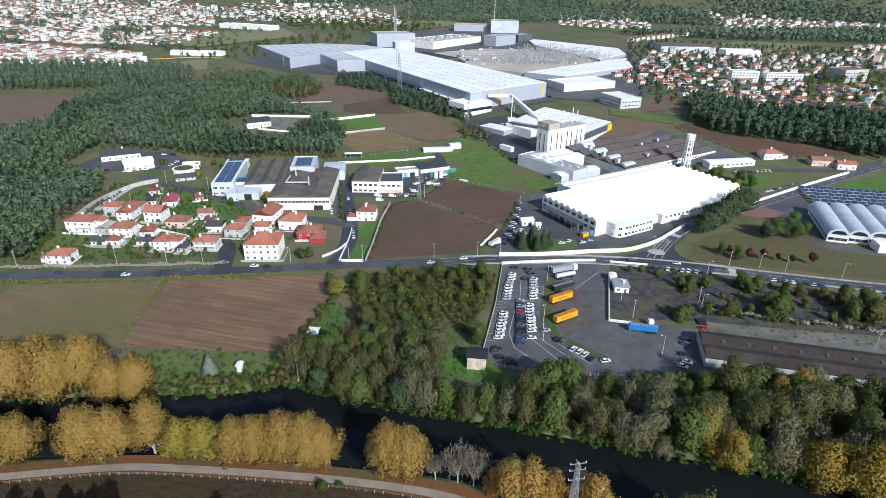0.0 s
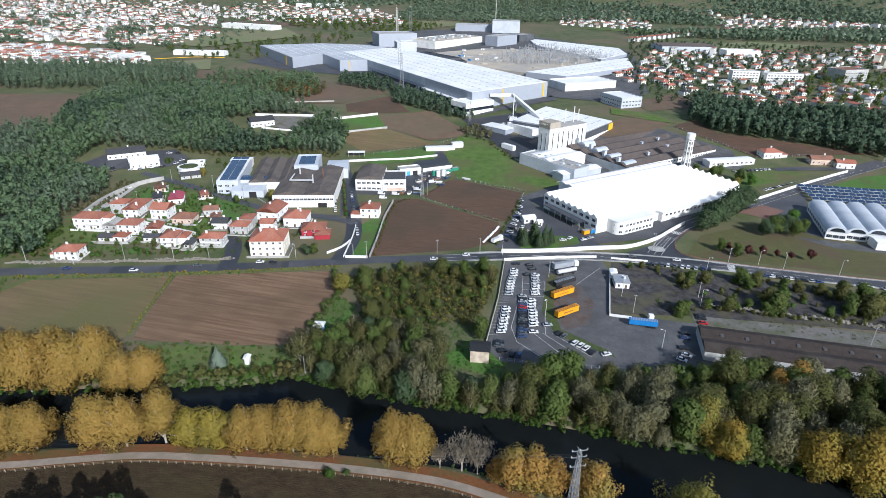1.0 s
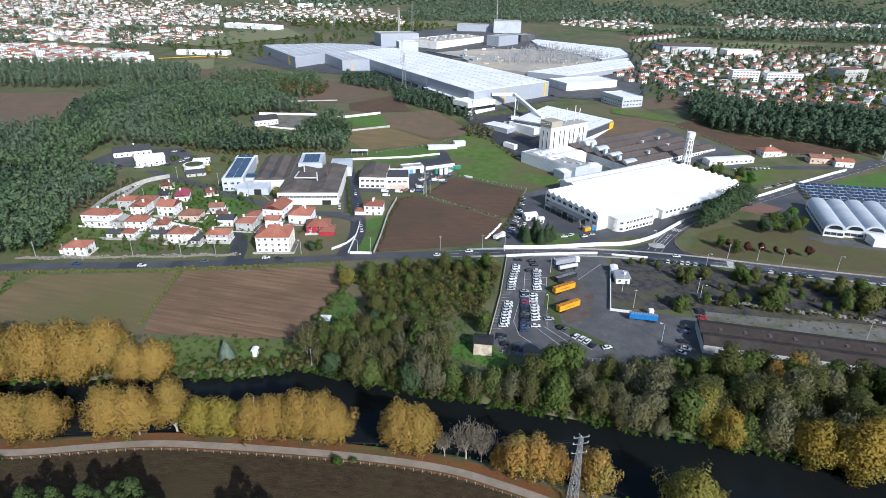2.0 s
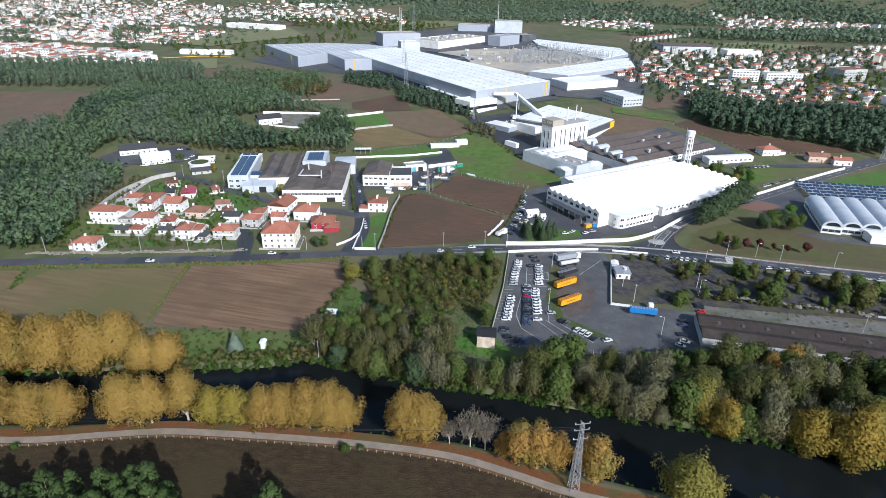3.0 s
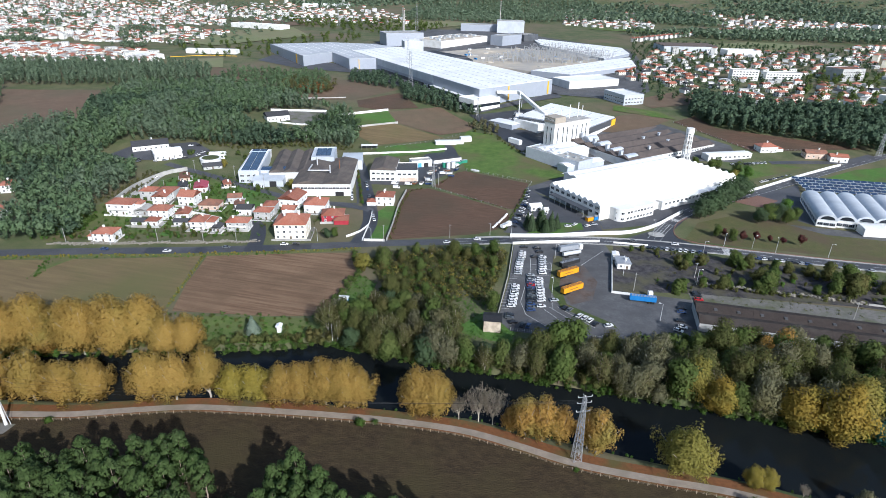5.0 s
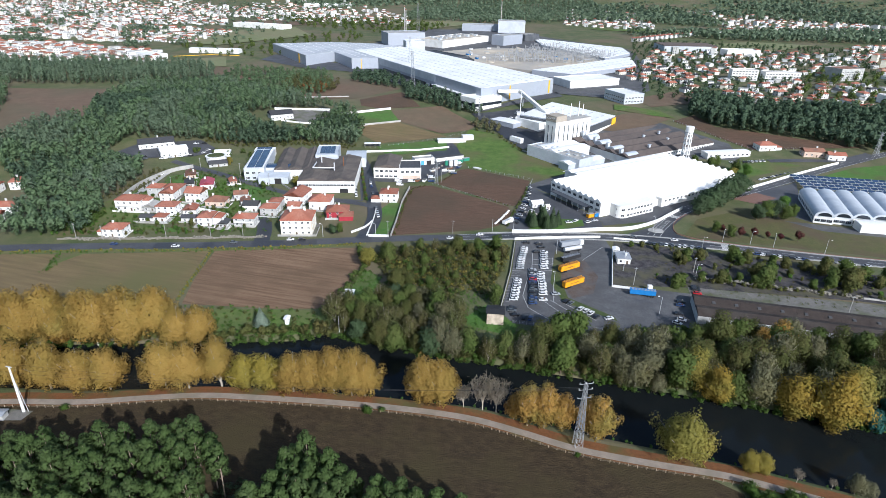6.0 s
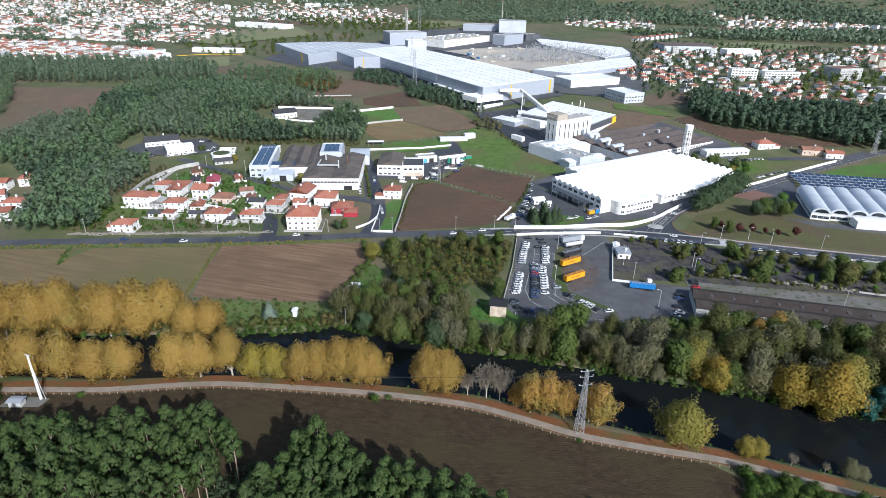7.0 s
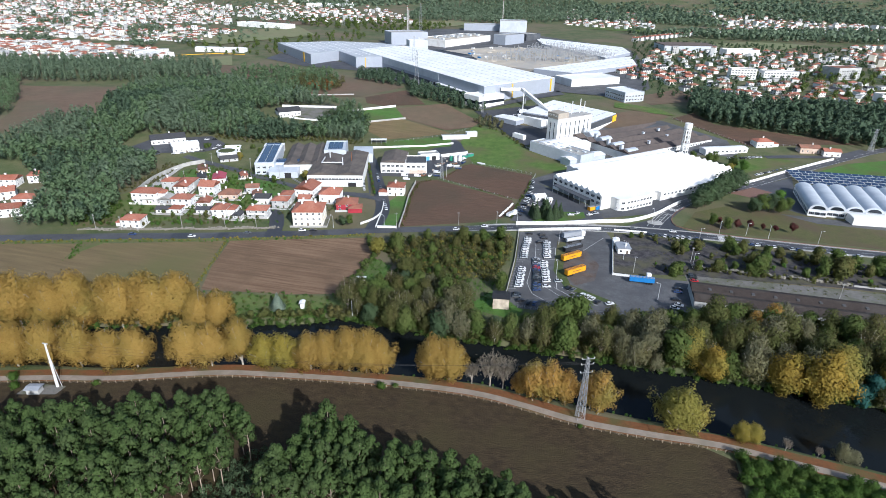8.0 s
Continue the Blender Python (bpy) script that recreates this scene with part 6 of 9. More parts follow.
for k in range(18):
    x = -293 + k * 7.1
    y = float(np.interp(x, FAR_X, FAR_BANK)) - 1.0 + 4.0 * (k % 2)
    plant(planes[(k + 1) % 4] if k % 6 else rusts[1], x, y, (1.12 + 0.06 * (k % 3)), 11 + k * 97, P_)
for i, (x, y, s) in enumerate(((-161, 132.5, 0.95), (-153, 136, 0.9))):
    plant(planes[2 - i], x, y, s, 40 + i * 80, P_)
for x, y, s, k in ((-10, 121, 0.9, 0), (-4, 121.5, 1.0, 1), (2, 122, 0.85, 0), (-15, 123, 0.65, 0), (14, 120, 1.0, 1), (11, 122.5, 0.9, 0)):
    plant(rusts[k], x, y, s, x * 9, P_)
plane_olive = fan_tree("plane_tree", 51, 17.5, 23.0, 11, 3.0, 11000, 0.55, "bark_pale", 0.36, "broad plane tree with olive-yellow leaves", "leaf_olive", 0.15, dome=5)
plant(plane_olive, 41.5, 119.5, 1.0, 0, P_)
plant(limes[0], 62, 119, 0.52, 60, P_)
plant(limes[1], 66, 119.5, 0.5, 10, P_)
willow = bare_tree(61, 13, 6, "grey leafless tree on the river bank", cnt=1100)
for x, y, s in ((-22, 126, 1.0), (-27, 125.5, 1.15), (-34, 124.5, 0.7), (76, 118, 0.35), (86, 118, 0.3)):
    plant(willow, x, y, s, x * 5, "bare riverside trees")

# mixed wood on the far bank
GREEN = (13, 10, 13, 2300, 0.68, 0.02, "bark_brown", 0.24)
mixed = [tree("broadleaf_tree", GREEN, 71, "dark green broadleaved tree in the riverside wood", leafy="leaf_green"),
         tree("broadleaf_tree", (12, 9.5, 12, 2300, 0.64, 0.02, "bark_brown", 0.22), 72, "olive green broadleaved tree in the riverside wood", leafy="leaf_olive"),
         tree("broadleaf_tree", (14, 11, 13, 2300, 0.7, 0.02, "bark_brown", 0.26), 73, "green leafy tree in the riverside wood", leafy="leaf_green"),
         tree("broadleaf_tree", (11, 9, 11, 2000, 0.62, 0.02, "bark_brown", 0.2), 74, "fresh green bushy tree in the riverside wood", leafy="leaf_fresh"),
         tree("broadleaf_tree", (15, 10, 13, 2300, 0.62, 0.02, "bark_pale", 0.22), 75, "greyish willow with thinning leaves", leafy="leaf_grey"),
         tree("broadleaf_tree", (12, 10, 12, 2200, 0.68, 0.02, "bark_brown", 0.24), 76, "very dark green tree in shade", leafy="leaf_dark")]
gold2 = fan_tree("broadleaf_tree", 77, 18.0, 15.0, 8, 2.6, 6800, 0.56, "bark_brown", 0.28, "yellow autumn tree leaning over the river", "leaf_amber", 0.1, skirt=10, tall=1.3)
olive2 = fan_tree("broadleaf_tree", 78, 18.5, 15.5, 8, 2.6, 6800, 0.56, "bark_brown", 0.28, "olive-yellow autumn tree over the river", "leaf_olive", 0.1, skirt=10, tall=1.3)
teal = tree("broadleaf_tree", (11, 7, 10, 2200, 0.62, 0.03, "bark_brown", 0.2), 79, "blue-green leafy tree at the water's edge", leafy="leaf_teal")
W_ = "riverside wood"
spruce = conifer(81, 8.5, 8.0, "pale blue-green conifer on the river bank", "leaf_blue")
olive_round = tree("broadleaf_tree", (14, 10.5, 16, 4200, 0.55, 0.02, "bark_brown", 0.24), 704, "dense rounded olive tree at the edge of the wood", leafy="leaf_sage")
rng = random.Random(5)
sages = [fan_tree("broadleaf_tree", 701, 15.0, 13.0, 9, 1.8, 3600, 0.5, "bark_brown", 0.2, "dull olive willow with thinning autumn leaves", "leaf_sage", 0.25, 0.2, 7, 1.8),
         fan_tree("broadleaf_tree", 702, 14.0, 12.0, 10, 1.4, 2400, 0.46, "bark_pale", 0.17, "brownish half-bare tree in the riverside wood", "leaf_brown", 0.3, 0.1, 5, 2.0),
         fan_tree("broadleaf_tree", 703, 14.0, 13.0, 9, 1.8, 3600, 0.48, "bark_pale", 0.18, "grey-brown willow hanging over the water", "leaf_grey", 0.2, 0.5, 9, 2.2)]
stock = [mixed[0], mixed[2], sages[0], sages[1], sages[2], mixed[5], mixed[3]]
for x, y in scatter(rng, [(-104, 163), (-90, 156), (-58, 154), (-20, 155), (0, 156), (-22, 172), (-36, 182), (-56, 190), (-76, 188), (-92, 186), (-104, 178)], 5.9, 4000, 84):
    if -42 < x < -22 and 164 < y < 186:
        continue
    plant(stock[rng.choice((0, 1, 2, 2, 3, 3, 4, 5))], x, y, rng.uniform(0.6, 1.3) * (0.8 if y > 178 else 1), rng.uniform(0, 360), W_)
for x, y in scatter(rng, [(-88, 206), (-66, 206), (-58, 216), (-42, 222), (-41, 265), (-70, 260), (-104, 246), (-112, 236), (-92, 218)], 8.5, 3000, 30):
    plant(stock[rng.choice((2, 3, 2, 0, 0, 1, 1))], x, y, rng.uniform(0.28, 0.62), rng.uniform(0, 360), W_)
for x, y in scatter(rng, [(-25, 156), (30, 155), (80, 156), (150, 152), (170, 182), (120, 196), (70, 196), (30, 186), (0, 176)], 6.8, 5000, 100):
    if -46 < x < -20 and 164 < y < 186:
        continue
    plant(stock[rng.choice((0, 1, 2, 2, 3, 3, 4, 4))], x, y, rng.uniform(0.6, 1.42) * (0.72 if x < 60 and y > 176 else 1), rng.uniform(0, 360), W_)
for x, y, s, o in ((57, 155.5, 1.4, gold2), (49, 161, 1.05, olive2), (66, 170, 1.2, sages[0]), (74, 166, 1.2, sages[2]), (70, 178, 1.1, sages[2]), (84, 155, 1.2, gold2), (96, 152, 1.35, gold2), (93, 160, 1.25, sages[2]), (103, 160, 1.25, olive2), (110, 165, 1.25, sages[0]), (124, 160, 1.2, gold2), (132, 164, 1.2, olive2), (120, 172, 1.2, sages[0]), (140, 158, 1.2, gold2), (155, 168, 1.1, gold2),
                   (86, 192, 0.95, rusts[0]), (79, 190, 0.85, rusts[1]), (110, 153.5, 1.2, teal), (114, 156, 1.1, teal), (28, 156, 1.1, sages[2]), (23, 158, 1.0, sages[2]), (33, 159, 0.95, mixed[4]), (-63, 197, 0.55, spruce), (-66, 194, 0.45, spruce), (-70, 174, 0.5, spruce), (-54, 172, 1.0, mixed[4]), (-46, 156, 1.1, sages[2]), (-52, 158, 1.1, sages[2]), (-78, 155, 1.1, sages[0]), (-97, 168, 1.0, sages[0]), (93, 119, 0.6, sages[2]), (97, 119.5, 0.5, sages[2])):
    plant(o, x, y, s, x * 31, W_)
for k in range(15):
    plant(stock[(1, 4, 0, 2, 4)[k % 5]], 58 + k * 6.5, 193 + 5 * (k % 2) + k * 0.4, 0.85 + 0.12 * (k % 3), k * 47, W_)
for x, y, s, o in ((-85, 199, 0.85, olive_round), (-35.5, 201, 0.85, mixed[0]), (-46, 262, 0.75, mixed[0]), (-56, 258, 0.7, mixed[2]), (-68, 254, 0.8, olive_round), (-50, 246, 0.6, olive_round), (-100, 230, 0.95, mixed[2]), (-109, 221, 0.75, mixed[1])):
    plant(o, x, y, s, x * 13, W_)
plant(spruce, -134, 154, 1.0, 0)
# factory gardens and park
dark_pine = conifer(82, 13, 8, "dark green conifer in the factory garden", "leaf_dark")
for x, y, s in ((-30, 305, 1.0), (-24, 309, 1.15), (-18, 308, 1.05), (-26, 314, 0.95), (-15, 313, 0.8), (-21, 304, 0.9), (-33, 310, 0.8)):
    plant(dark_pine, x, y, s, x * 17, "factory garden conifers")
shrubs = [tree("shrub", (5, 5.0, 9, 480, 0.55, 0.0, "bark_brown", 0.09), 201, "rounded dark green shrub", leafy="leaf_green"),
          tree("shrub", (4, 4.4, 8, 460, 0.52, 0.0, "bark_brown", 0.08), 202, "bushy fresh green garden shrub", leafy="leaf_fresh"),
          tree("shrub", (5.5, 4.6, 9, 480, 0.55, 0.0, "bark_brown", 0.09), 203, "olive green straggling shrub", leafy="leaf_sage")]
for o in shrubs[:1]:
    tagged(o, "rounded dark green garden shrub")
G_ = "park trees"
for x, y, s, k in ((76, 357, 1.1, 5), (82, 364, 1.15, 5), (88, 374, 1.2, 5), (94, 384, 1.2, 5), (100, 394, 1.15, 5), (106, 404, 1.2, 5), (112, 412, 1.0, 5), (84, 378, 1.0, 5), (118, 364, 0.85, 0), (124, 366, 0.85, 5), (130, 364, 0.7, 0), (137, 372, 0.6, 0), (112, 360, 0.75, 5), (134, 386, 0.5, 3), (90, 323, 0.55, 0), (82, 328, 0.5, 0),
                   (118, 470, 0.7, 2), (124, 462, 0.75, 3), (98, 470, 0.7, 0), (104, 480, 0.6, 2), (86, 478, 0.6, 0), (112, 452, 0.6, 1)):
    plant(mixed[k], x, y, s * 1.3, x * 7, G_)
maple = tree("maple_tree", (7, 5.5, 9, 1300, 0.55, 0.15, "bark_brown", 0.15), 83, "small dark red maple on the lawn", leafy="leaf_maple")
for x, y, s in ((96, 325, 0.9), (104, 327, 1.0), (112, 328, 0.7), (119, 327, 0.75), (129, 328, 1.0), (86, 330, 0.8)):
    plant(maple, x, y, s, x * 3, G_)
S_ = "scrub on the derelict plot"
scrubs = [tree("scrub_tree", (8, 7.5, 12, 1900, 0.6, -0.05, "bark_brown", 0.14), 301, "bushy olive green tree on the derelict plot", leafy="leaf_sage"),
          tree("scrub_tree", (7.5, 7.5, 12, 1900, 0.6, -0.05, "bark_brown", 0.14), 302, "dense green bushy tree on the derelict plot", leafy="leaf_green")]
rng = random.Random(8)
for x, y, s, k in ((51, 246, 1.0, 1), (54, 249, 0.8, 1), (65, 257, 0.75, 1), (74, 257, 0.8, 0), (78, 258, 0.7, 1), (91, 259, 0.9, 1), (95, 259, 1.15, 1), (97, 264, 1.5, 1), (93, 266, 1.3, 0), (100, 270, 1.2, 1), (120, 264, 0.7, 1), (129, 267, 0.9, 1), (131, 272, 1.4, 1), (137, 268, 1.5, 0), (142, 272, 1.3, 0),
                   (55, 279, 0.9, 0), (60, 282, 1.1, 1), (67, 283, 1.1, 0), (58, 275, 0.7, 0), (85, 288, 1.2, 1), (92, 287, 1.2, 0), (88, 283, 0.9, 1), (106, 288, 0.9, 1), (112, 286, 0.8, 0), (122, 286, 1.0, 0), (130, 284, 1.3, 0), (140, 284, 1.4, 1), (148, 280, 1.2, 1), (154, 274, 1.0, 0), (160, 280, 1.3, 1), (168, 272, 1.2, 0), (176, 278, 1.3, 1), (182, 268, 1.0, 0), (30, 291, 0.5, 1), (36, 293, 0.6, 0), (44, 290, 0.6, 0), (84, 262, 0.6, 1), (112, 276, 0.6, 0)):
    plant(scrubs[k], x, y, s * rng.uniform(0.85, 1.1), x * 7, S_)
for x, y in scatter(rng, [(40, 250), (150, 262), (186, 262), (186, 290), (80, 294), (50, 284)], 5.5, 900, 34):
    plant(shrubs[rng.choice((2, 2, 1, 0))], x, y, rng.uniform(0.3, 0.8), rng.uniform(0, 360), S_)
# village gardens
rng = random.Random(9)
for x, y in scatter(rng, [(-300, 215), (-262, 218), (-205, 240), (-205, 262), (-240, 310), (-262, 330), (-300, 335), (-310, 290), (-295, 240)], 6.0, 2500, 100):
    plant(shrubs[rng.choice((0, 1, 1, 2))], x, y, rng.uniform(0.35, 0.85), rng.uniform(0, 360), "garden shrubs")
for x, y, s, k in ((-146, 257, 0.62, 5), (-142, 259, 0.55, 0), (-208, 330, 0.75, 1), (-204, 333, 0.7, 0), (-228, 318, 0.5, 0), (-296, 328, 0.4, 3), (-266, 362, 0.6, 0), (-284, 362, 0.6, 1)):
    plant(mixed[k], x, y, s, x * 7, "garden trees")
for k in range(13):
    t = k / 12
    plant(shrubs[2 if k % 2 else 1], -148 - 30 * t, 318 + 66 * t, 0.7, k * 70, "hedge shrubs")
# eucalyptus wood on the near side of the river field
euc = [eucalypt(90 + i, 20.5 + i * 0.6, 6.6, "tall eucalyptus with pale trunk in a dense wood", cnt=2050) for i in range(5)]
rng = random.Random(12)
E_ = "eucalyptus wood"
near_wood = [(-200, 36), (-186, 44), (-174, 51), (-156, 56), (-140, 62), (-124, 69), (-114, 73), (-100, 75), (-94, 66), (-97, 48), (-104, 36), (-116, 28), (-150, 16), (-200, 10)]
near_wood2 = [(-80, 46), (-77, 60), (-76, 77), (-70, 77), (-58, 71), (-46, 68), (-35, 69), (-14, 66), (4, 65), (26, 68), (44, 66), (44, 58), (-20, 50)]
for poly, gap in ((near_wood, 4.4), (near_wood2, 4.1)):
    for x, y in scatter(rng, poly, gap, 14000, 165):
        plant(euc[rng.randrange(5)], x, y, rng.uniform(0.82, 1.05) * (0.72 if x > -4 else 1), rng.uniform(0, 360), E_)
bush = tree("shrub", (3.6, 6.4, 14, 1000, 0.42, -0.1, "bark_brown", 0.08), 97, "bushy green shrub beside the path", leafy="leaf_lush")
for x, y in scatter(rng, [(60.5, 110.5), (104, 107), (126, 102), (126, 84), (60.5, 80)], 3.1, 4000, 165):
    plant(bush, x, y, rng.uniform(0.7, 1.1), rng.uniform(0, 360), "bushes beside the path")
for x, y, s in ((-67, 112, 0.75), (-172, 84, 0.6), (-205, 78, 0.9), (-200, 74, 0.8), (-214, 72, 0.9), (8, 111, 0.4), (-62, 114, 0.5)):
    plant(bush, x, y, s, x * 3, "path shrubs")
# far woods, each wood one sheet of foliage
def far_wood(name, poly, gap, h, w, count, size, leafy, label, seed, trunk=True, most=2200, low=0.05, pts=None, lo=0.7, hi=1.12, spare=None):
    r_ = random.Random(seed)
    rng = np.random.default_rng(seed)
    shapes = []
    for k in range(4):
        lb = lobes_round(rng, 1.0, 1.0, 6, low)
        shapes.append(leaf_cloud(rng, [((c[0] * w, c[1] * w, c[2] * h), (q[0] * w, q[1] * w, q[2] * h * 0.8)) for c, q in lb], count, size, 0.5))
    pts = pts or scatter(r_, poly, gap, 60000, most)
    if spare:
        pts = [p for p in pts if not inside(p[0], p[1], spare)]
    out, soft, stems = [], [], bmesh.new()
    for x, y in pts:
        s, a = r_.uniform(lo, hi), r_.uniform(0, 6.283)
        Q, N = shapes[r_.randrange(4)]
        Q = Q * s
        c, d = math.cos(a), math.sin(a)
        out.append(np.stack([Q[..., 0] * c - Q[..., 1] * d + x, Q[..., 0] * d + Q[..., 1] * c + y, Q[..., 2] + lie(x, y) - 3.4 * float(wetness(x, y))], -1))
        soft.append(np.stack([N[:, 0] * c - N[:, 1] * d, N[:, 0] * d + N[:, 1] * c, N[:, 2]], -1))
        if trunk:
            rod(stems, (x, y, lie(x, y) - 0.5), (x, y, lie(x, y) + h * s * 0.6), 0.22, 0.12, 4)
    ob = foliage(name, (np.concatenate(out), np.concatenate(soft)), M[leafy])
    tagged(ob, label, "wood", kind="stuff")
    if trunk:
        tagged(part("stem_stand", stems, M["bark_brown"], ob), kind="stuff")
    else:
        stems.free()
    return ob


HILL = [(-300, 204), (-288, 214), (-304, 250), (-320, 262), (-324, 300), (-334, 328), (-388, 338), (-394, 380), (-342, 398), (-310, 402), (-282, 410), (-254, 432), (-206, 440), (-206, 452), (-240, 520), (-282, 534), (-340, 566), (-400, 592), (-462, 625), (-535, 572), (-513, 474), (-466, 416), (-474, 392), (-480, 366), (-476, 342), (-474, 314), (-455, 285), (-430, 290), (-350, 240), (-334, 196)]
CLEAR = [(-330, 500), (-345, 484), (-310, 448), (-268, 452), (-252, 480), (-258, 528), (-300, 528)]
hill_pts = scatter(random.Random(21), HILL, 4.6, 90000, 3000)
shade = lambda p: noise.noise(Vector((p[0], p[1], 3.0)) * 0.016) + random.Random(int(p[0] * 31 + p[1] * 17)).uniform(-0.22, 0.22)
far_wood("pine_wood", None, 0, 14.5, 7.2, 135, 1.3, "leaf_pine_hazed", "dense green pine wood on the hillside", 21, False, pts=[p for p in hill_pts if abs(shade(p)) < 0.2], spare=CLEAR, low=0.2)
far_wood("eucalyptus_wood", None, 0, 16, 6.6, 135, 1.2, "leaf_hazed", "grey-green eucalyptus wood on the hillside", 121, False, pts=[p for p in hill_pts if shade(p) >= 0.2], spare=CLEAR, low=0.2)
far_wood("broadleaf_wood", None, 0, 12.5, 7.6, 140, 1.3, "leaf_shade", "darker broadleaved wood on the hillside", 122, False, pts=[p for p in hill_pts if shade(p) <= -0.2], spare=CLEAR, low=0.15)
far_wood("eucalyptus_wood", [(-760, 520), (-680, 520), (-614, 460), (-564, 402), (-545, 362), (-600, 330), (-760, 380)], 5.5, 17, 8, 130, 1.1, "leaf_pine_hazed", "dark wood at the side of a clearing", 123, most=420)
far_wood("eucalyptus_wood", [(-740, 530), (-640, 556), (-570, 590), (-485, 640), (-545, 730), (-640, 720), (-860, 655), (-800, 560)], 8, 19, 8, 200, 1.35, "leaf_hazed", "belt of tall eucalyptus before the town", 22, most=560)
far_wood("mixed_wood", [(-470, 625), (-334, 575), (-312, 610), (-337, 681), (-376, 737), (-500, 720), (-480, 660)], 9, 13, 8, 110, 1.4, "leaf_pine_hazed", "mixed wood above the brown fields", 23, most=260)
far_wood("autumn_wood", [(-366, 600), (-309, 622), (-322, 672), (-392, 676)], 7.5, 12, 9, 150, 1.1, "leaf_brown", "group of olive-brown autumn trees", 24, most=50)
far_wood("autumn_wood", [(-345, 608), (-316, 618), (-326, 636), (-350, 626)], 7, 11, 9, 150, 1.1, "leaf_russet", "russet autumn trees beside a field", 125, most=14)
far_wood("hedge_trees", [(-264, 462), (-226, 470), (-212, 484), (-246, 502), (-264, 492)], 7.5, 14, 11, 260, 1.2, "leaf_dark", "clump of dark broadleaved trees behind the workshops", 25, most=40)
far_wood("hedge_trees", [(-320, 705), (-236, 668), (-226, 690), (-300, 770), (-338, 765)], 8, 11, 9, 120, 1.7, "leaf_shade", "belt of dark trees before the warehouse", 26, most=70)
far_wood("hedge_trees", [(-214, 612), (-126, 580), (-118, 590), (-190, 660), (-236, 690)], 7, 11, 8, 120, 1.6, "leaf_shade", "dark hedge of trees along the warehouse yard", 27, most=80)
far_wood("hedge_trees", [(-126, 540), (-100, 524), (-88, 530), (-112, 560)], 6, 8, 6, 160, 1.0, "leaf_grey", "greyish shrubs at the pasture corner", 28, most=20)
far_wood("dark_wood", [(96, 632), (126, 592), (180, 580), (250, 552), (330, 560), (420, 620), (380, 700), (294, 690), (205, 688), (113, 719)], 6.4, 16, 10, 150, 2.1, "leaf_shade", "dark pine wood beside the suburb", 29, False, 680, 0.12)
far_wood("dark_wood", [(235, 700), (310, 725), (420, 700), (520, 960), (401, 984), (291, 949), (250, 800)], 17, 14, 10, 140, 1.6, "leaf_green", "scattered trees among suburban houses", 30, most=110)
# Far woods take the leaf colour that is paled for haze.
far_wood("far_wood", [(-560, 1650), (-300, 1600), (-90, 1720), (40, 1900), (-100, 2500), (-685, 2400)], 15, 18, 14, 32, 4.2, "leaf_hazed", "far hillside woodland", 33, False, 1300)
far_wood("far_wood", [(40, 1450), (300, 1420), (700, 1480), (900, 1750), (620, 1700), (240, 1560)], 13, 17, 16, 26, 5.4, "leaf_hazed", "far woodland belt behind the suburb", 34, False, 1100)
far_wood("far_wood", [(-60, 1800), (330, 1720), (640, 1680), (1000, 1680), (1300, 2100), (900, 2500), (300, 2450), (-140, 2200)], 17, 18, 20, 24, 6.4, "leaf_hazed", "dense far woodland round hillside houses", 135, False, 1500, spare=[(330, 1720), (620, 1520), (900, 1740), (690, 1960), (280, 2080)])
far_wood("far_wood", [(300, 2350), (1000, 1950), (1900, 2300), (1700, 3400), (0, 3600), (-200, 2600)], 24, 20, 28, 24, 9.0, "leaf_hazed", "far wooded hills", 35, False, 2200)
far_wood("far_wood", [(-2600, 2400), (-200, 2400), (0, 3600), (-3000, 3600)], 34, 20, 32, 26, 10.0, "leaf_hazed", "far wooded hills beyond the town", 36, False, 1600)
far_wood("far_wood", [(-1150, 2080), (-880, 1900), (-700, 2100), (-500, 2450), (-1100, 2500)], 20, 17, 20, 24, 6.4, "leaf_hazed", "dark wood above the far town", 136, False, 420)
far_wood("hedge_trees", [(-760, 930), (-620, 830), (-520, 880), (-480, 1150), (-560, 1300), (-620, 1100)], 17, 11, 10, 60, 2.0, "leaf_green", "trees scattered between meadows", 37, False, 90)
far_wood("hedge_trees", [(-1900, 1200), (-700, 1000), (-760, 1500), (-1300, 2100), (-2200, 1900)], 30, 11, 15, 44, 3.0, "leaf_hazed", "trees scattered through the far town", 38, False, 620, -0.1)
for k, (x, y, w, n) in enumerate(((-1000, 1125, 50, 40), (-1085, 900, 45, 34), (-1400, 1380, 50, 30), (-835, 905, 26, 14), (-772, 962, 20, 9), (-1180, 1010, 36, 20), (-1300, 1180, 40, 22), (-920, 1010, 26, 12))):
    far_wood("hedge_trees", [(x - w, y - w * 0.5), (x + w, y - w * 0.7), (x + w * 1.2, y + w * 0.6), (x - w * 0.8, y + w * 0.8)], 9, 14, 12, 60, 2.6, "leaf_hazed", "clump of dark trees in the far town", 140 + k, False, n)
far_wood("hedge_trees", [(-700, 1350), (-420, 1250), (-380, 1500), (-560, 1560), (-900, 1560)], 22, 12, 14, 50, 2.8, "leaf_green", "trees beyond the factory", 39, False, 170)
far_wood("hedge_trees", [(60, 700), (160, 700), (400, 1000), (500, 1320), (60, 1350), (40, 900)], 12, 8, 8, 44, 1.9, "leaf_dark", "garden trees between suburban houses", 40, False, 620, -0.1)

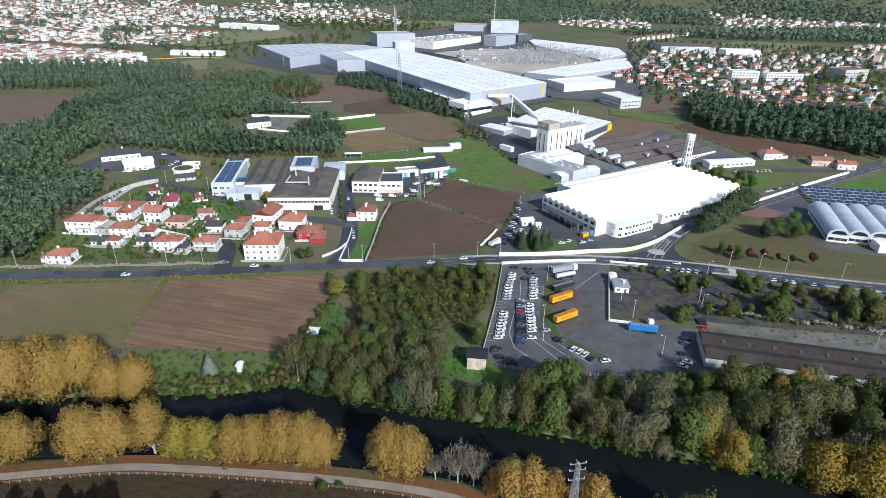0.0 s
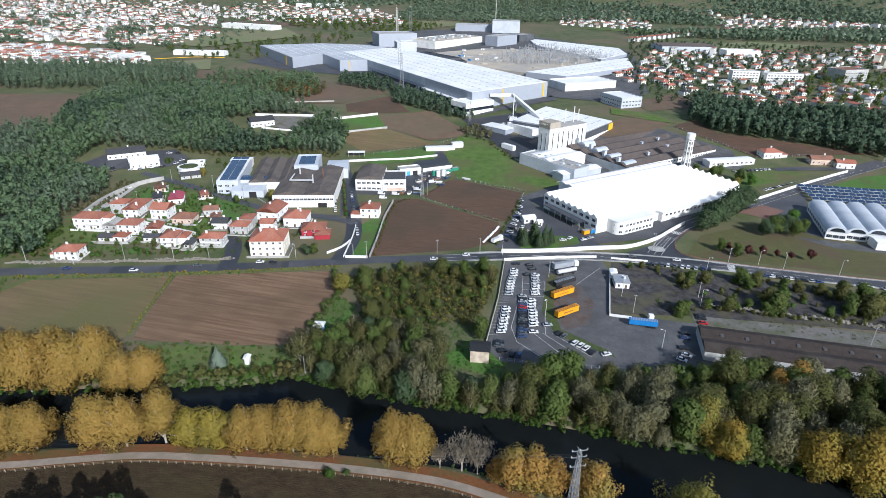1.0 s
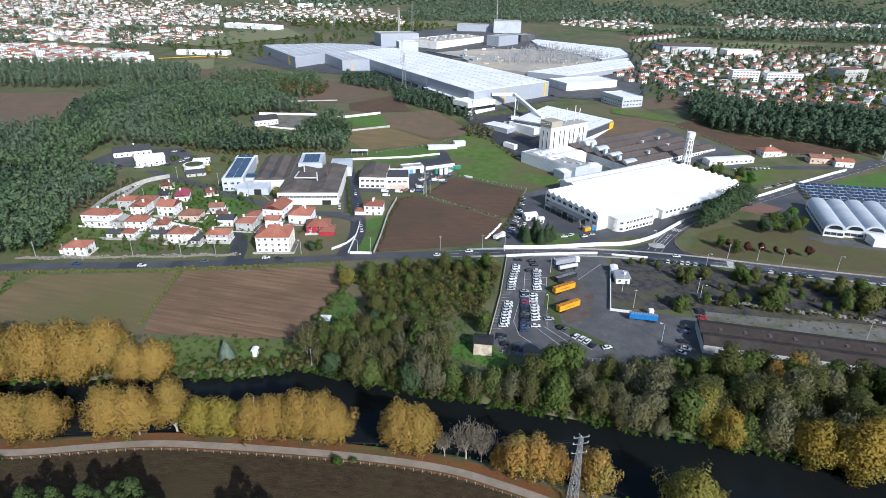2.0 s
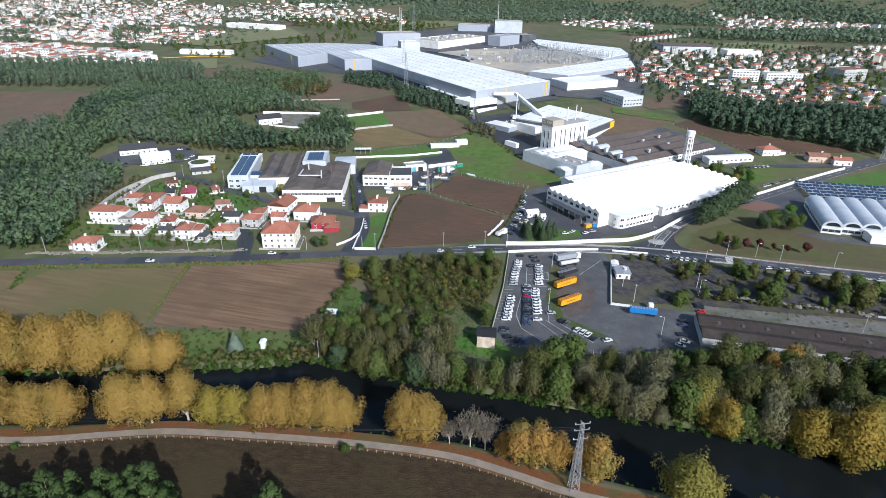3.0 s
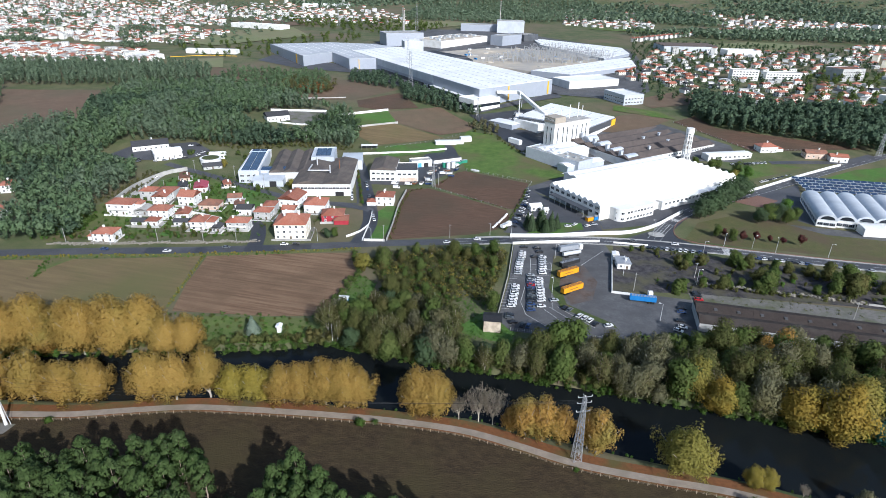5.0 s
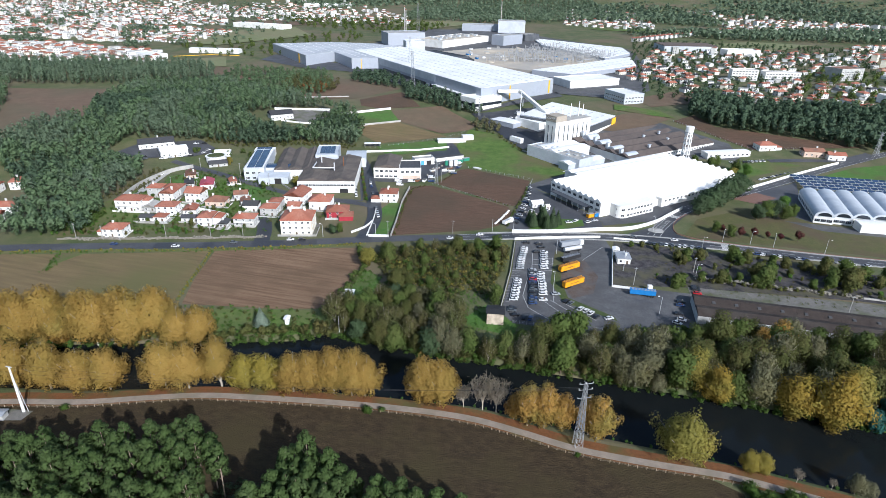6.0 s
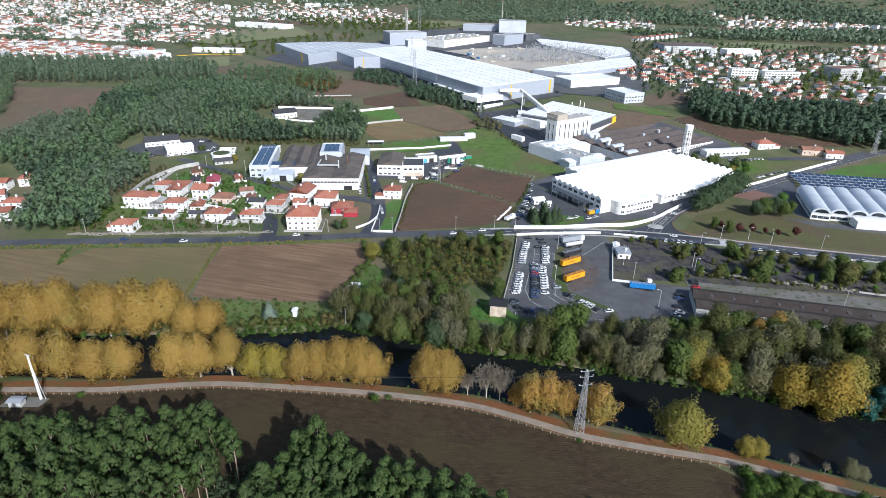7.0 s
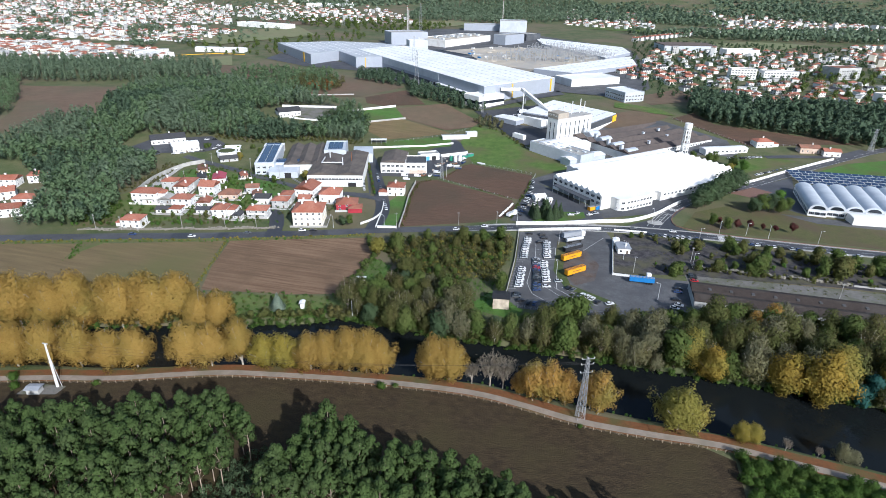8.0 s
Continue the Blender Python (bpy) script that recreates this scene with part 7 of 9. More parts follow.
# hedges and brambles
rng = random.Random(44)
def hedge(pts, gap, lo, hi, wide, leafy, label, seed=3):
    P = []
    for a, b in zip(pts, pts[1:]):
        a, b = Vector(a), Vector(b)
        n = max(1, int((b - a).length / gap))
        for k in range(n):
            q = a + (b - a) * ((k + rng.random()) / n) + Vector((rng.uniform(-wide, wide), rng.uniform(-wide, wide)))
            P.append((q.x, q.y))
    far_wood("hedge", None, 0, 4.6, 5.0, 150, 0.72, leafy, label, seed, False, low=-0.1, pts=P, lo=lo, hi=hi)


WOODLAND = [(-104, 162), (-90, 156), (-58, 154), (10, 156), (24, 186), (-24, 178), (-40, 194), (-41, 268), (-108, 246), (-112, 232), (-94, 212), (-92, 194), (-104, 184)]
BARE = [(-47, 164), (-20, 164), (-20, 196), (-40, 204), (-48, 216), (-56, 214), (-50, 196), (-47, 186)]
far_wood("undergrowth", WOODLAND, 2.9, 2.5, 3.6, 90, 0.42, "leaf_sage", "olive and brown undergrowth of the riverside wood", 61, False, 480, -0.2, spare=BARE, lo=0.4, hi=1.6)
far_wood("undergrowth", WOODLAND, 3.6, 2.2, 3.4, 80, 0.4, "leaf_brown", "dry brown brambles under the trees", 62, False, 300, -0.2, spare=BARE, lo=0.4, hi=1.5)
far_wood("undergrowth", WOODLAND, 3.2, 2.2, 3.2, 80, 0.4, "leaf_lush", "lush green brambles under the trees", 63, False, 380, -0.2, spare=BARE, lo=0.4, hi=1.7)
BRUSH = [(-88, 206), (-60, 206), (-42, 214), (-37, 236), (-39, 270), (-70, 263), (-106, 247), (-112, 236), (-92, 216)]
for k, (lf, lab) in enumerate((("leaf_olive", "yellow-olive brush beside the car park"), ("leaf_brown", "dry brown brush beside the car park"), ("leaf_sage", "dull green brush beside the car park"))):
    far_wood("undergrowth", BRUSH, 3.2, 2.6, 4.0, 80, 0.42, lf, lab, 160 + k, False, 175, -0.2, lo=0.4, hi=1.5)
for k, poly in enumerate(([(-40, 202), (-22, 188), (-21, 174), (-50, 178), (-56, 214), (-46, 216)], [(-111, 219), (-97, 213), (-95, 191), (-107, 187), (-110, 200)])):
    far_wood("tall_grass", poly, 2.0, 0.7, 2.4, 36, 0.3, "leaf_fresh", "tufts of long green grass in a clearing", 66 + k, False, 150, -0.3, lo=0.4, hi=1.5)
far_wood("undergrowth", [(-104, 34), (-97, 66), (-92, 70), (-85, 68), (-80, 50), (-78, 34)], 2.2, 4.0, 4.0, 110, 0.5, "leaf_dark", "dark undergrowth in a gap of the wood", 64, False, 130, -0.2, lo=0.5, hi=1.4)
far_wood("undergrowth", [(-96, 36), (-88, 50), (-82, 44), (-84, 34)], 2.4, 2.4, 3.2, 90, 0.42, "leaf_russet", "reddish-brown bracken in a gap of the wood", 164, False, 30, -0.2)
far_wood("undergrowth", [(-12, 66), (12, 69), (44, 71), (44, 64), (4, 62)], 2.8, 4.2, 4.2, 160, 0.45, "leaf_lush", "dark green bushes at the wood's edge", 65, False, 60, -0.2)
VILLAGE = [(-300, 210), (-262, 220), (-200, 245), (-150, 262), (-150, 300), (-205, 316), (-240, 330), (-262, 345), (-300, 340), (-312, 300), (-310, 260)]


def on_plot(p, edge=0.8):
    for x, y, a, w, d in PLOTS:
        u, v = p[0] - x, p[1] - y
        i, j = u * math.cos(a) + v * math.sin(a), v * math.cos(a) - u * math.sin(a)
        if -edge < i < w + edge and -edge < j < d + edge:
            return True
    return False


for k, (lf, gap, most, hh, lab) in enumerate((("leaf_lush", 2.9, 560, 2.0, "green garden plants and vines between village houses"), ("leaf_sage", 4.6, 200, 2.2, "dry olive garden bushes between village houses"), ("leaf_fresh", 3.6, 300, 1.6, "bright vegetable beds and low hedges"))):
    beds = [p for p in scatter(random.Random(300 + k), VILLAGE, gap, 9000, most) if not on_plot(p) and noise.noise(Vector((p[0], p[1], k * 7)) * 0.06) > -0.12]
    far_wood("garden_plants", None, 0, hh, 2.6, 70, 0.36, lf, lab, 310 + k, False, low=-0.3, pts=beds, lo=0.5, hi=1.3)
far_wood("hillside_scrub", [(-322, 262), (-312, 290), (-318, 330), (-332, 334), (-326, 300)], 3.2, 2.4, 3.4, 90, 0.5, "leaf_brown", "dry brown scrub below the pine wood", 320, False, 120, -0.2)
far_wood("hillside_scrub", [(-310, 214), (-290, 216), (-300, 246), (-316, 250)], 3.0, 2.4, 3.4, 90, 0.5, "leaf_lush", "green scrub at the foot of the pine wood", 321, False, 90, -0.2)
far_wood("hillside_scrub", [(-334, 400), (-282, 404), (-254, 426), (-206, 436), (-206, 444), (-254, 440), (-330, 420)], 3.6, 3.0, 4.0, 90, 0.6, "leaf_sage", "olive scrub behind the workshops", 322, False, 160, -0.2)
hedge([(-109, 266), (-121, 322), (-124, 352), (-114, 364), (-106, 382), (-102, 405)], 2.4, 0.12, 0.42, 0.8, "leaf_sage", "straggling olive hedge round a ploughed field")
hedge([(-80, 351), (-49, 337)], 3, 0.15, 0.35, 0.8, "leaf_sage", "low weeds between two ploughed fields")
hedge([(-46, 300), (-44, 340), (-42, 384)], 3, 0.25, 0.5, 0.8, "leaf_green", "clipped green hedge beside the staff car park")
hedge([(-122, 243), (-112, 222), (-109, 180)], 3, 0.5, 1.0, 1.5, "leaf_green", "dense hedge at the edge of a field")
hedge([(p.x, p.y) for p in sides(main_line, -6.5) if -420 < p.x < -118], 1.5, 0.14, 0.4, 1.2, "leaf_olive", "uneven dry grass along the road verge", 14)
hedge([(p.x, p.y) for p in sides(main_line, -8.4) if -420 < p.x < -150], 2.4, 0.12, 0.34, 1.2, "leaf_fresh", "green weeds along the field edge", 15)
hedge([(-201.5, 215), (-195, 196), (-189.5, 178), (-184.2, 163)], 1.1, 0.1, 0.3, 0.8, "leaf_olive", "yellowish weeds on the track between fields", 16)
hedge([(-278, 187), (-271, 174), (-268, 168)], 0.6, 0.14, 0.36, 2.4, "leaf_fresh", "bright green weeds at the field edge", 17)
hedge([(-172, 154), (-140, 147), (-120, 151), (-104, 163)], 2.6, 0.2, 0.5, 2.0, "leaf_lush", "brambles along the river bank")
far_wood("bank_scrub", [(-184, 158), (-109, 175), (-100, 166), (-117, 149), (-137, 144), (-180, 132)], 3.4, 1.0, 3.0, 50, 0.4, "leaf_fresh", "lush rough growth on the river bank", 330, False, 190, -0.3, lo=0.3, hi=1.3)
far_wood("bank_scrub", [(-180, 156), (-112, 172), (-104, 166), (-120, 151), (-140, 146), (-176, 136)], 5, 1.8, 3.0, 70, 0.4, "leaf_sage", "dry reddish weeds on the river bank", 331, False, 60, -0.3)
hedge([(-312, 206), (-262, 222), (-200, 246)], 4, 0.3, 0.6, 2.0, "leaf_fresh", "overgrown garden edge above the road")
hedge([(-330, 366), (-300, 384), (-262, 392)], 5, 0.7, 1.3, 6.0, "leaf_green", "hillside shrubs below the wood")
hedge([(-118, 528), (-94, 522), (-60, 474)], 5, 0.3, 0.8, 1.5, "leaf_sage", "hedge along the pasture")
hedge([(-290, 232), (-262, 250), (-232, 258), (-206, 268)], 4, 0.25, 0.5, 4.0, "leaf_green", "garden planting between village houses", 5)
hedge([(-296, 300), (-262, 312), (-236, 316)], 4, 0.25, 0.55, 6.0, "leaf_fresh", "vegetable gardens behind the houses", 6)
hedge([(44, 248), (90, 258), (140, 262), (186, 262)], 3.5, 0.3, 0.9, 2.5, "leaf_sage", "weeds along a tumbledown wall", 7)
hedge([(40, 290), (90, 290), (150, 286)], 5, 0.3, 0.8, 5.0, "leaf_sage", "rough scrub on the derelict plot", 8)
hedge([(24, 188), (60, 200), (100, 202), (150, 204)], 2.6, 0.8, 1.5, 2.0, "leaf_green", "thicket behind the long shed", 9)
hedge([(x, float(np.interp(x, FAR_X, FAR_BANK)) - 1.5) for x in range(-310, 160, 10)], 2.0, 0.4, 0.9, 1.2, "leaf_lush", "lush growth on the slope of the river bank", 12)
hedge([(x, float(np.interp(x, FAR_X, FAR_BANK)) + 1.5) for x in range(-310, 160, 10) if not -150 < x < -105], 1.5, 0.5, 1.2, 1.8, "leaf_sage", "overhanging bushes on the far river bank", 10)
hedge([(x, float(np.interp(x, BANK_X, NEAR_BANK)) - 0.5) for x in range(-80, 160, 10)], 5, 0.15, 0.4, 0.6, "leaf_fresh", "tufts of green on the near river bank", 11)

far_wood("weeds", [(62, 238), (100, 244), (150, 246), (186, 248), (186, 256), (138, 254), (100, 253), (62, 246)], 3.2, 0.5, 2.6, 26, 0.3, "leaf_sage", "low weeds and moss on an old paved strip", 340, False, 150, -0.4, lo=0.3, hi=1.4)
far_wood("weeds", [(40, 252), (150, 264), (186, 264), (186, 288), (80, 292), (50, 282)], 4.5, 0.6, 3.0, 30, 0.32, "leaf_brown", "dry weeds on the dark gravel", 341, False, 150, -0.4, lo=0.3, hi=1.5)
# ---- the suburb and the far town ----
rng = random.Random(31)
SUB = "suburban houses"


def suburb(poly, gap, most, turn):
    for x, y in scatter(rng, poly, gap, 3000, most):
        w, d = rng.uniform(8, 14), rng.uniform(7, 10)
        red = rng.random() < 0.7
        house("house", x, y, turn + rng.choice((0, 0, 90, 8)), w, d, rng.uniform(3.4, 6.0), rng.choice(("white_render", "white_render", "white_render", "cream_render", "grey_render")),
              "roof_tile" if red else rng.choice(("roof_tile_old", "roof_dark")), rng.random() < 0.5, label="white suburban house with red tiled roof" if red else "pale suburban house with dark roof", group=SUB, chimneys=1, floors=2, detail="far")


suburb([(104, 740), (280, 700), (330, 690), (380, 850), (260, 860), (110, 820)], 17, 46, 30)
suburb([(24, 870), (100, 780), (120, 850), (160, 900), (110, 960), (40, 960)], 16, 30, 35)
block_a = hall("apartment_block", 180, 890, 10, 36, 14, 14, "white_render", "concrete", "white apartment block with balconies", 1, 0, "apartment block", 0.4)
block_b = hall("apartment_block", 226, 900, 14, 50, 16, 11, "white_render", "concrete", "long pale apartment block", 1, 0, "apartment block", 0.4)
block_c = hall("apartment_block", 330, 930, 30, 40, 30, 16, "grey_render", "roof_tile_old", "tall grey apartment block with dark yard", 1, 0, "apartment block", 0.4)
block_d = hall("apartment_block", 330, 770, 10, 52, 18, 9, "white_render", "concrete", "low white terraced block", 1, 0, "apartment block", 0.4)
for b, n, f in ((block_a, 8, 4), (block_b, 11, 3), (block_c, 9, 4), (block_d, 12, 2)):
    for i in range(n):
        for k in range(f):
            put_window(b, "wide", 2.6 + i * 4.3, 0, 1.2 + k * 3.4, 0)
hall("warehouse", 110, 1180, 15, 100, 60, 10, "pale_cladding", "fibre_plant", "dark-roofed works hall beyond the suburb", 3, 2.0, "warehouse")
hall("warehouse", 215, 1150, 15, 60, 30, 10, "white_render", "white_membrane", "white-roofed works hall beyond the suburb", 1, 0, "warehouse", 0.4)
hall("warehouse", -870, 1290, -12, 150, 34, 9, "white_render", "white_membrane", "long white hall beyond the meadow", 1, 0, "warehouse", 0.4)
hall("warehouse", -1020, 1960, 10, 160, 60, 12, "white_render", "white_membrane", "far white hall at the town edge", 1, 0, "warehouse", 0.4)
hall("warehouse", -745, 800, -20, 60, 26, 7, "white_render", "white_membrane", "white hall with pale green roof before the town", 1, 0, "warehouse", 0.4)
for k in range(4):
    hall("workshop", -690 + k * 22, 872 + k * 4, 10, 20, 18, 6, "white_render", "white_sheet", "white gabled workshop by the meadow", 1, 2.0, "workshop")
for k in range(22):
    house("terraced_house", 62 + k * 11.2, 1318 + k * 14.6, 52, 9.5, 10, 7.5, "white_render", "roof_tile", True, label="white terraced house with red roof", group="terraced houses", detail="far")


def far_town(name, zones, label, seed):
    """Many small houses far off, as one sheet of walls, roofs and windows."""
    r_ = random.Random(seed)
    Q, slot = [], []
    for poly, gap, most, tall in zones:
        for x, y in scatter(r_, poly, gap, 9000, most):
            if on_plot((x, y), 9):
                continue
            z = lie(x, y) - 1
            a = r_.choice((0.2, 0.35, 1.8, 1.0)) + r_.uniform(-0.3, 0.3)
            w, d, h = r_.uniform(7, 15), r_.uniform(6, 10), r_.uniform(3.6, 6.6) + (r_.uniform(4, 10) if r_.random() < tall else 0)
            c, s = math.cos(a), math.sin(a)
            T_ = lambda p: (x + p[0] * c - p[1] * s, y + p[0] * s + p[1] * c, z + p[2])
            wall = r_.choice((0, 0, 0, 0, 3, 5))
            # Extra concrete and grey roofs carry the greying of distance haze.
            roof = r_.choice((1, 1, 2, 2, 4, 4, 5))
            e, k = 0.5, h + d * 0.22
            for f in (((0, 0, 0), (w, 0, 0), (w, 0, h), (0, 0, h)), ((w, 0, 0), (w, d, 0), (w, d, h), (w, 0, h)), ((w, d, 0), (0, d, 0), (0, d, h), (w, d, h)), ((0, d, 0), (0, 0, 0), (0, 0, h), (0, d, h))):
                Q.append([T_(p) for p in f])
                slot.append(wall)
            if roof == 4:
                Q.append([T_(p) for p in ((-e, -e, h), (w + e, -e, h), (w + e, d + e, h + 0.2), (-e, d + e, h + 0.2))])
                slot.append(roof)
            else:
                for f in (((-e, -e, h - 0.2), (w + e, -e, h - 0.2), (w * 0.75, d / 2, k), (w * 0.25, d / 2, k)), ((w + e, d + e, h - 0.2), (-e, d + e, h - 0.2), (w * 0.25, d / 2, k), (w * 0.75, d / 2, k)),
                          ((w + e, -e, h - 0.2), (w + e, d + e, h - 0.2), (w * 0.75, d / 2 + 0.01, k), (w * 0.75, d / 2, k)), ((-e, d + e, h - 0.2), (-e, -e, h - 0.2), (w * 0.25, d / 2, k), (w * 0.25, d / 2 + 0.01, k))):
                    Q.append([T_(p) for p in f])
                    slot.append(roof)
            for fl in range(int(h // 3)):
                for i in range(int(w // 4)):
                    u = 1.2 + i * 4
                    Q.append([T_(p) for p in ((u, -0.06, 1.8 + fl * 3), (u + 1.6, -0.06, 1.8 + fl * 3), (u + 1.6, -0.06, 3.3 + fl * 3), (u, -0.06, 3.3 + fl * 3))])
                    slot.append(6)
    ob = quads(name, np.array(Q), [M["white_render"], M["roof_tile"], M["roof_tile_old"], M["cream_render"], M["concrete"], M["grey_render"], M["glass_dark"]], slots=slot)
    tagged(ob, label, "town", kind="stuff")


far_town("town", [([(-1094, 905), (-757, 862), (-665, 765), (-780, 725), (-870, 700), (-1250, 800)], 13, 330, 0.03),
                  ([(-1250, 960), (-900, 940), (-760, 990), (-800, 1180), (-1150, 1250), (-1700, 1300), (-1700, 1100)], 16, 560, 0.06),
                  ([(-1700, 1300), (-1150, 1250), (-900, 1300), (-1100, 1600), (-1500, 2100), (-2300, 2000)], 19, 1000, 0.15)], "dense far town of white houses with red roofs", 51)
far_town("town", [([(-1160, 1600), (-880, 1450), (-500, 1500), (-560, 1700), (-900, 2170), (-1300, 2150)], 26, 330, 0.12)], "loose far suburb of white houses", 52)
far_town("town", [([(110, 745), (200, 715), (330, 700), (390, 780), (360, 900), (160, 880), (60, 950), (30, 900), (90, 790)], 16, 90, 0.03),
                  ([(60, 960), (170, 930), (300, 960), (420, 1010), (480, 1200), (340, 1240), (80, 1150)], 20, 170, 0.06),
                  ([(300, 690), (420, 660), (540, 900), (520, 1010), (400, 980), (360, 800)], 20, 100, 0.06)], "suburb of white houses with red roofs", 53)
far_town("town", [([(-110, 1620), (112, 1560), (120, 1800), (60, 2100), (-130, 2100)], 22, 190, 0.1),
                  ([(320, 1700), (620, 1500), (950, 1750), (700, 2000), (240, 2200)], 23, 330, 0.1),
                  ([(420, 1180), (700, 1300), (760, 1450), (480, 1380)], 21, 140, 0.1)], "far white houses on a wooded hillside", 54)


# ---- vehicles ----
def car(colour, label, kind="car"):
    ob = new(kind)
    van = kind == "van"
    L, Wd, Hh = (5.2, 1.95, 2.1) if van else (4.3, 1.8, 1.45)
    bm = bmesh.new()
    if van:
        side = [(0, 0.35), (0, 1.9), (0.25, 2.1), (3.7, 2.1), (4.4, 1.25), (5.2, 0.95), (5.2, 0.35)]
    else:
        side = [(0, 0.35), (0.02, 0.85), (0.35, 0.98), (3.0, 0.95), (4.2, 0.78), (4.3, 0.62), (4.3, 0.35)]
    profile(bm, [(p[0] - L / 2, p[1]) for p in side][::-1], -Wd / 2, Wd / 2)
    for v in bm.verts:
        v.co.x, v.co.y = v.co.y, v.co.x
    part("body", bm, M["car_" + colour], ob)
    bm = bmesh.new()
    if van:
        block(bm, 1.3, -Wd / 2 - 0.01, 1.3, 1.9, Wd / 2 + 0.01, 1.9)
        part("window", bm, M["glass_dark"], ob)
    else:
        lo = [(-1.9, -0.82), (1.0, -0.82), (1.0, 0.82), (-1.9, 0.82)]
        hi = [(-1.35, -0.64), (0.25, -0.64), (0.25, 0.64), (-1.35, 0.64)]
        a, b = [bm.verts.new((*p, 0.94)) for p in lo], [bm.verts.new((*p, 1.42)) for p in hi]
        for i in range(4):
            j = (i + 1) % 4
            bm.faces.new((a[i], a[j], b[j], b[i]))
        bm.faces.new(b)
        part("cabin_glass", bm, M["glass_dark"], ob)
        part("roof_panel", box(-1.3, -0.62, 1.42, 0.2, 0.62, 1.47), M["car_" + colour], ob)
    for x in (-L / 2 + 0.8, L / 2 - 0.85):
        for y in (-Wd / 2, Wd / 2 - 0.2):
            bm = bmesh.new()
            rod(bm, (x, y, 0.32), (x, y + 0.2, 0.32), 0.32, 0.32, 10)
            part("wheel", bm, M["tyre"], ob)
    return tagged(ob, label, "van" if van else "car", kind="thing")


cars = {c: car(c, f"{c} hatchback car parked with dark windows") for c in PAINTS}
vans = {c: car(c, f"{c} delivery van with dark side windows", "van") for c in ("white",)}


def park(ob, x, y, turn, z=None, group="parked cars"):
    m = pose(x, y, (lie(x, y) + 0.14) if z is None else z, 0, 0, turn)
    if ob.name not in used:
        used.add(ob.name)
        ob.matrix_basis = m
        return tagged(ob, group=group)
    return tagged(copy_thing(ob, m), group=group)


rng = random.Random(17)
pick = lambda: cars[rng.choice(("white", "white", "white", "silver", "black", "grey", "grey", "blue", "white"))]
CP = "cars in the car park"
light = lambda: cars[rng.choice(("white", "white", "white", "silver", "white"))]
dark = lambda: cars[rng.choice(("black", "grey", "blue", "grey", "silver", "black"))]
ROWS = (((-30.6, 270), (-29.7, 243), 10, light, ()), ((-28.8, 229), (-27.6, 208), 9, light, ()), ((-19.0, 267.5), (-16.9, 247), 8, light, ()),
        ((-17.9, 240), (-13.6, 212), 11, light, (9,)), ((-22.4, 243), (-18.0, 207), 14, dark, ()))
for (x0, y0), (x1, y1), n, kind, gaps in ROWS:
    for k in range(n):
        t = k / (n - 1)
        if k not in gaps:
            c = cars["red"] if kind is dark and k == 4 else kind()
            park(c, x0 + (x1 - x0) * t + rng.uniform(-0.3, 0.3), y0 + (y1 - y0) * t + rng.uniform(-0.2, 0.2), 16 + rng.uniform(-7, 7), group=CP)
for x, y, a, c in ((-30.7, 278, 12, "black"), (-23.2, 278.5, 24, "black"), (-21.3, 274, 24, "black"), (-23.1, 266.7, 24, "black"), (-8.2, 219.6, 24, "silver"), (-2.7, 213.8, 62, "black"), (-0.4, 212.4, 62, "grey"), (4.5, 208.1, 62, "white"), (7.1, 206.9, 62, "white"), (9.4, 205.4, 62, "white"), (11.9, 202.9, 62, "black"), (17.8, 203.1, 30, "white"),
                   (-27.2, 199.8, 8, "black"), (-27.0, 197.4, 8, "grey"), (-24.8, 193.9, 30, "black"), (-20.4, 192.5, 84, "black"), (-17.6, 192.7, 84, "blue"),
                   (51.5, 225.3, 5, "blue"), (50.0, 216.6, 5, "black"), (50.6, 211.3, -14, "white"), (48.3, 207.6, -20, "white"), (52, 229, 5, "black"),
                   (60.6, 247, 5, "black"), (60.7, 244.6, 5, "black"), (61, 240.4, 5, "red")):
    park(cars[c], x, y, a, group=CP)
def along(line, x):
    """The point of a line nearest to x, with its heading."""
    i = min(range(len(line) - 1), key=lambda k: abs(line[k].x - x))
    d = line[i + 1] - line[i]
    return line[i], math.degrees(math.atan2(d.y, d.x)), Vector((-d.y, d.x)).normalized()


for x, off, c in ((-222, -1.8, "white"), (-195, 1.8, "grey"), (-166, 3.4, "white"), (-157, 3.4, "black"), (-75, -1.8, "white"), (-57, 1.8, "white"), (30, 1.8, "grey"), (56, 1.8, "white"), (-262, 1.8, "blue")):
    p, a, nrm = along(main_line, x)
    q = p + nrm * off
    park(cars[c], q.x, q.y, a, 0.15, "cars on the road")
for k, x in enumerate((41, 44, 47.5, 50.5, 54, 58, 61, 65, 69, 72, 101, 104, 107, 110, 113, 116, 119, 123, 126, 140, 150, 158)):
    p, a, nrm = along(main_line, x)
    q = p - nrm * 6.6
    park(pick(), x, q.y, a + (78 if x < 75 else 10), 0.24, "cars beside the road")
for k in range(13):
    t = k / 12
    park(pick(), 134 + 46 * t, 455 + 44 * t, 44, 0.2, "cars along the factory road")
for k in range(9):
    park(pick(), 118 + k * 3.4, 492 + k * 1.4, 110, None, "cars in the side car park")
for k in range(12):
    t = k / 11
    park(pick(), -41.5 + 6 * t * (1 - t), 380 - 72 * t, 140 if t < 0.4 else 150, 0.14, "staff cars")
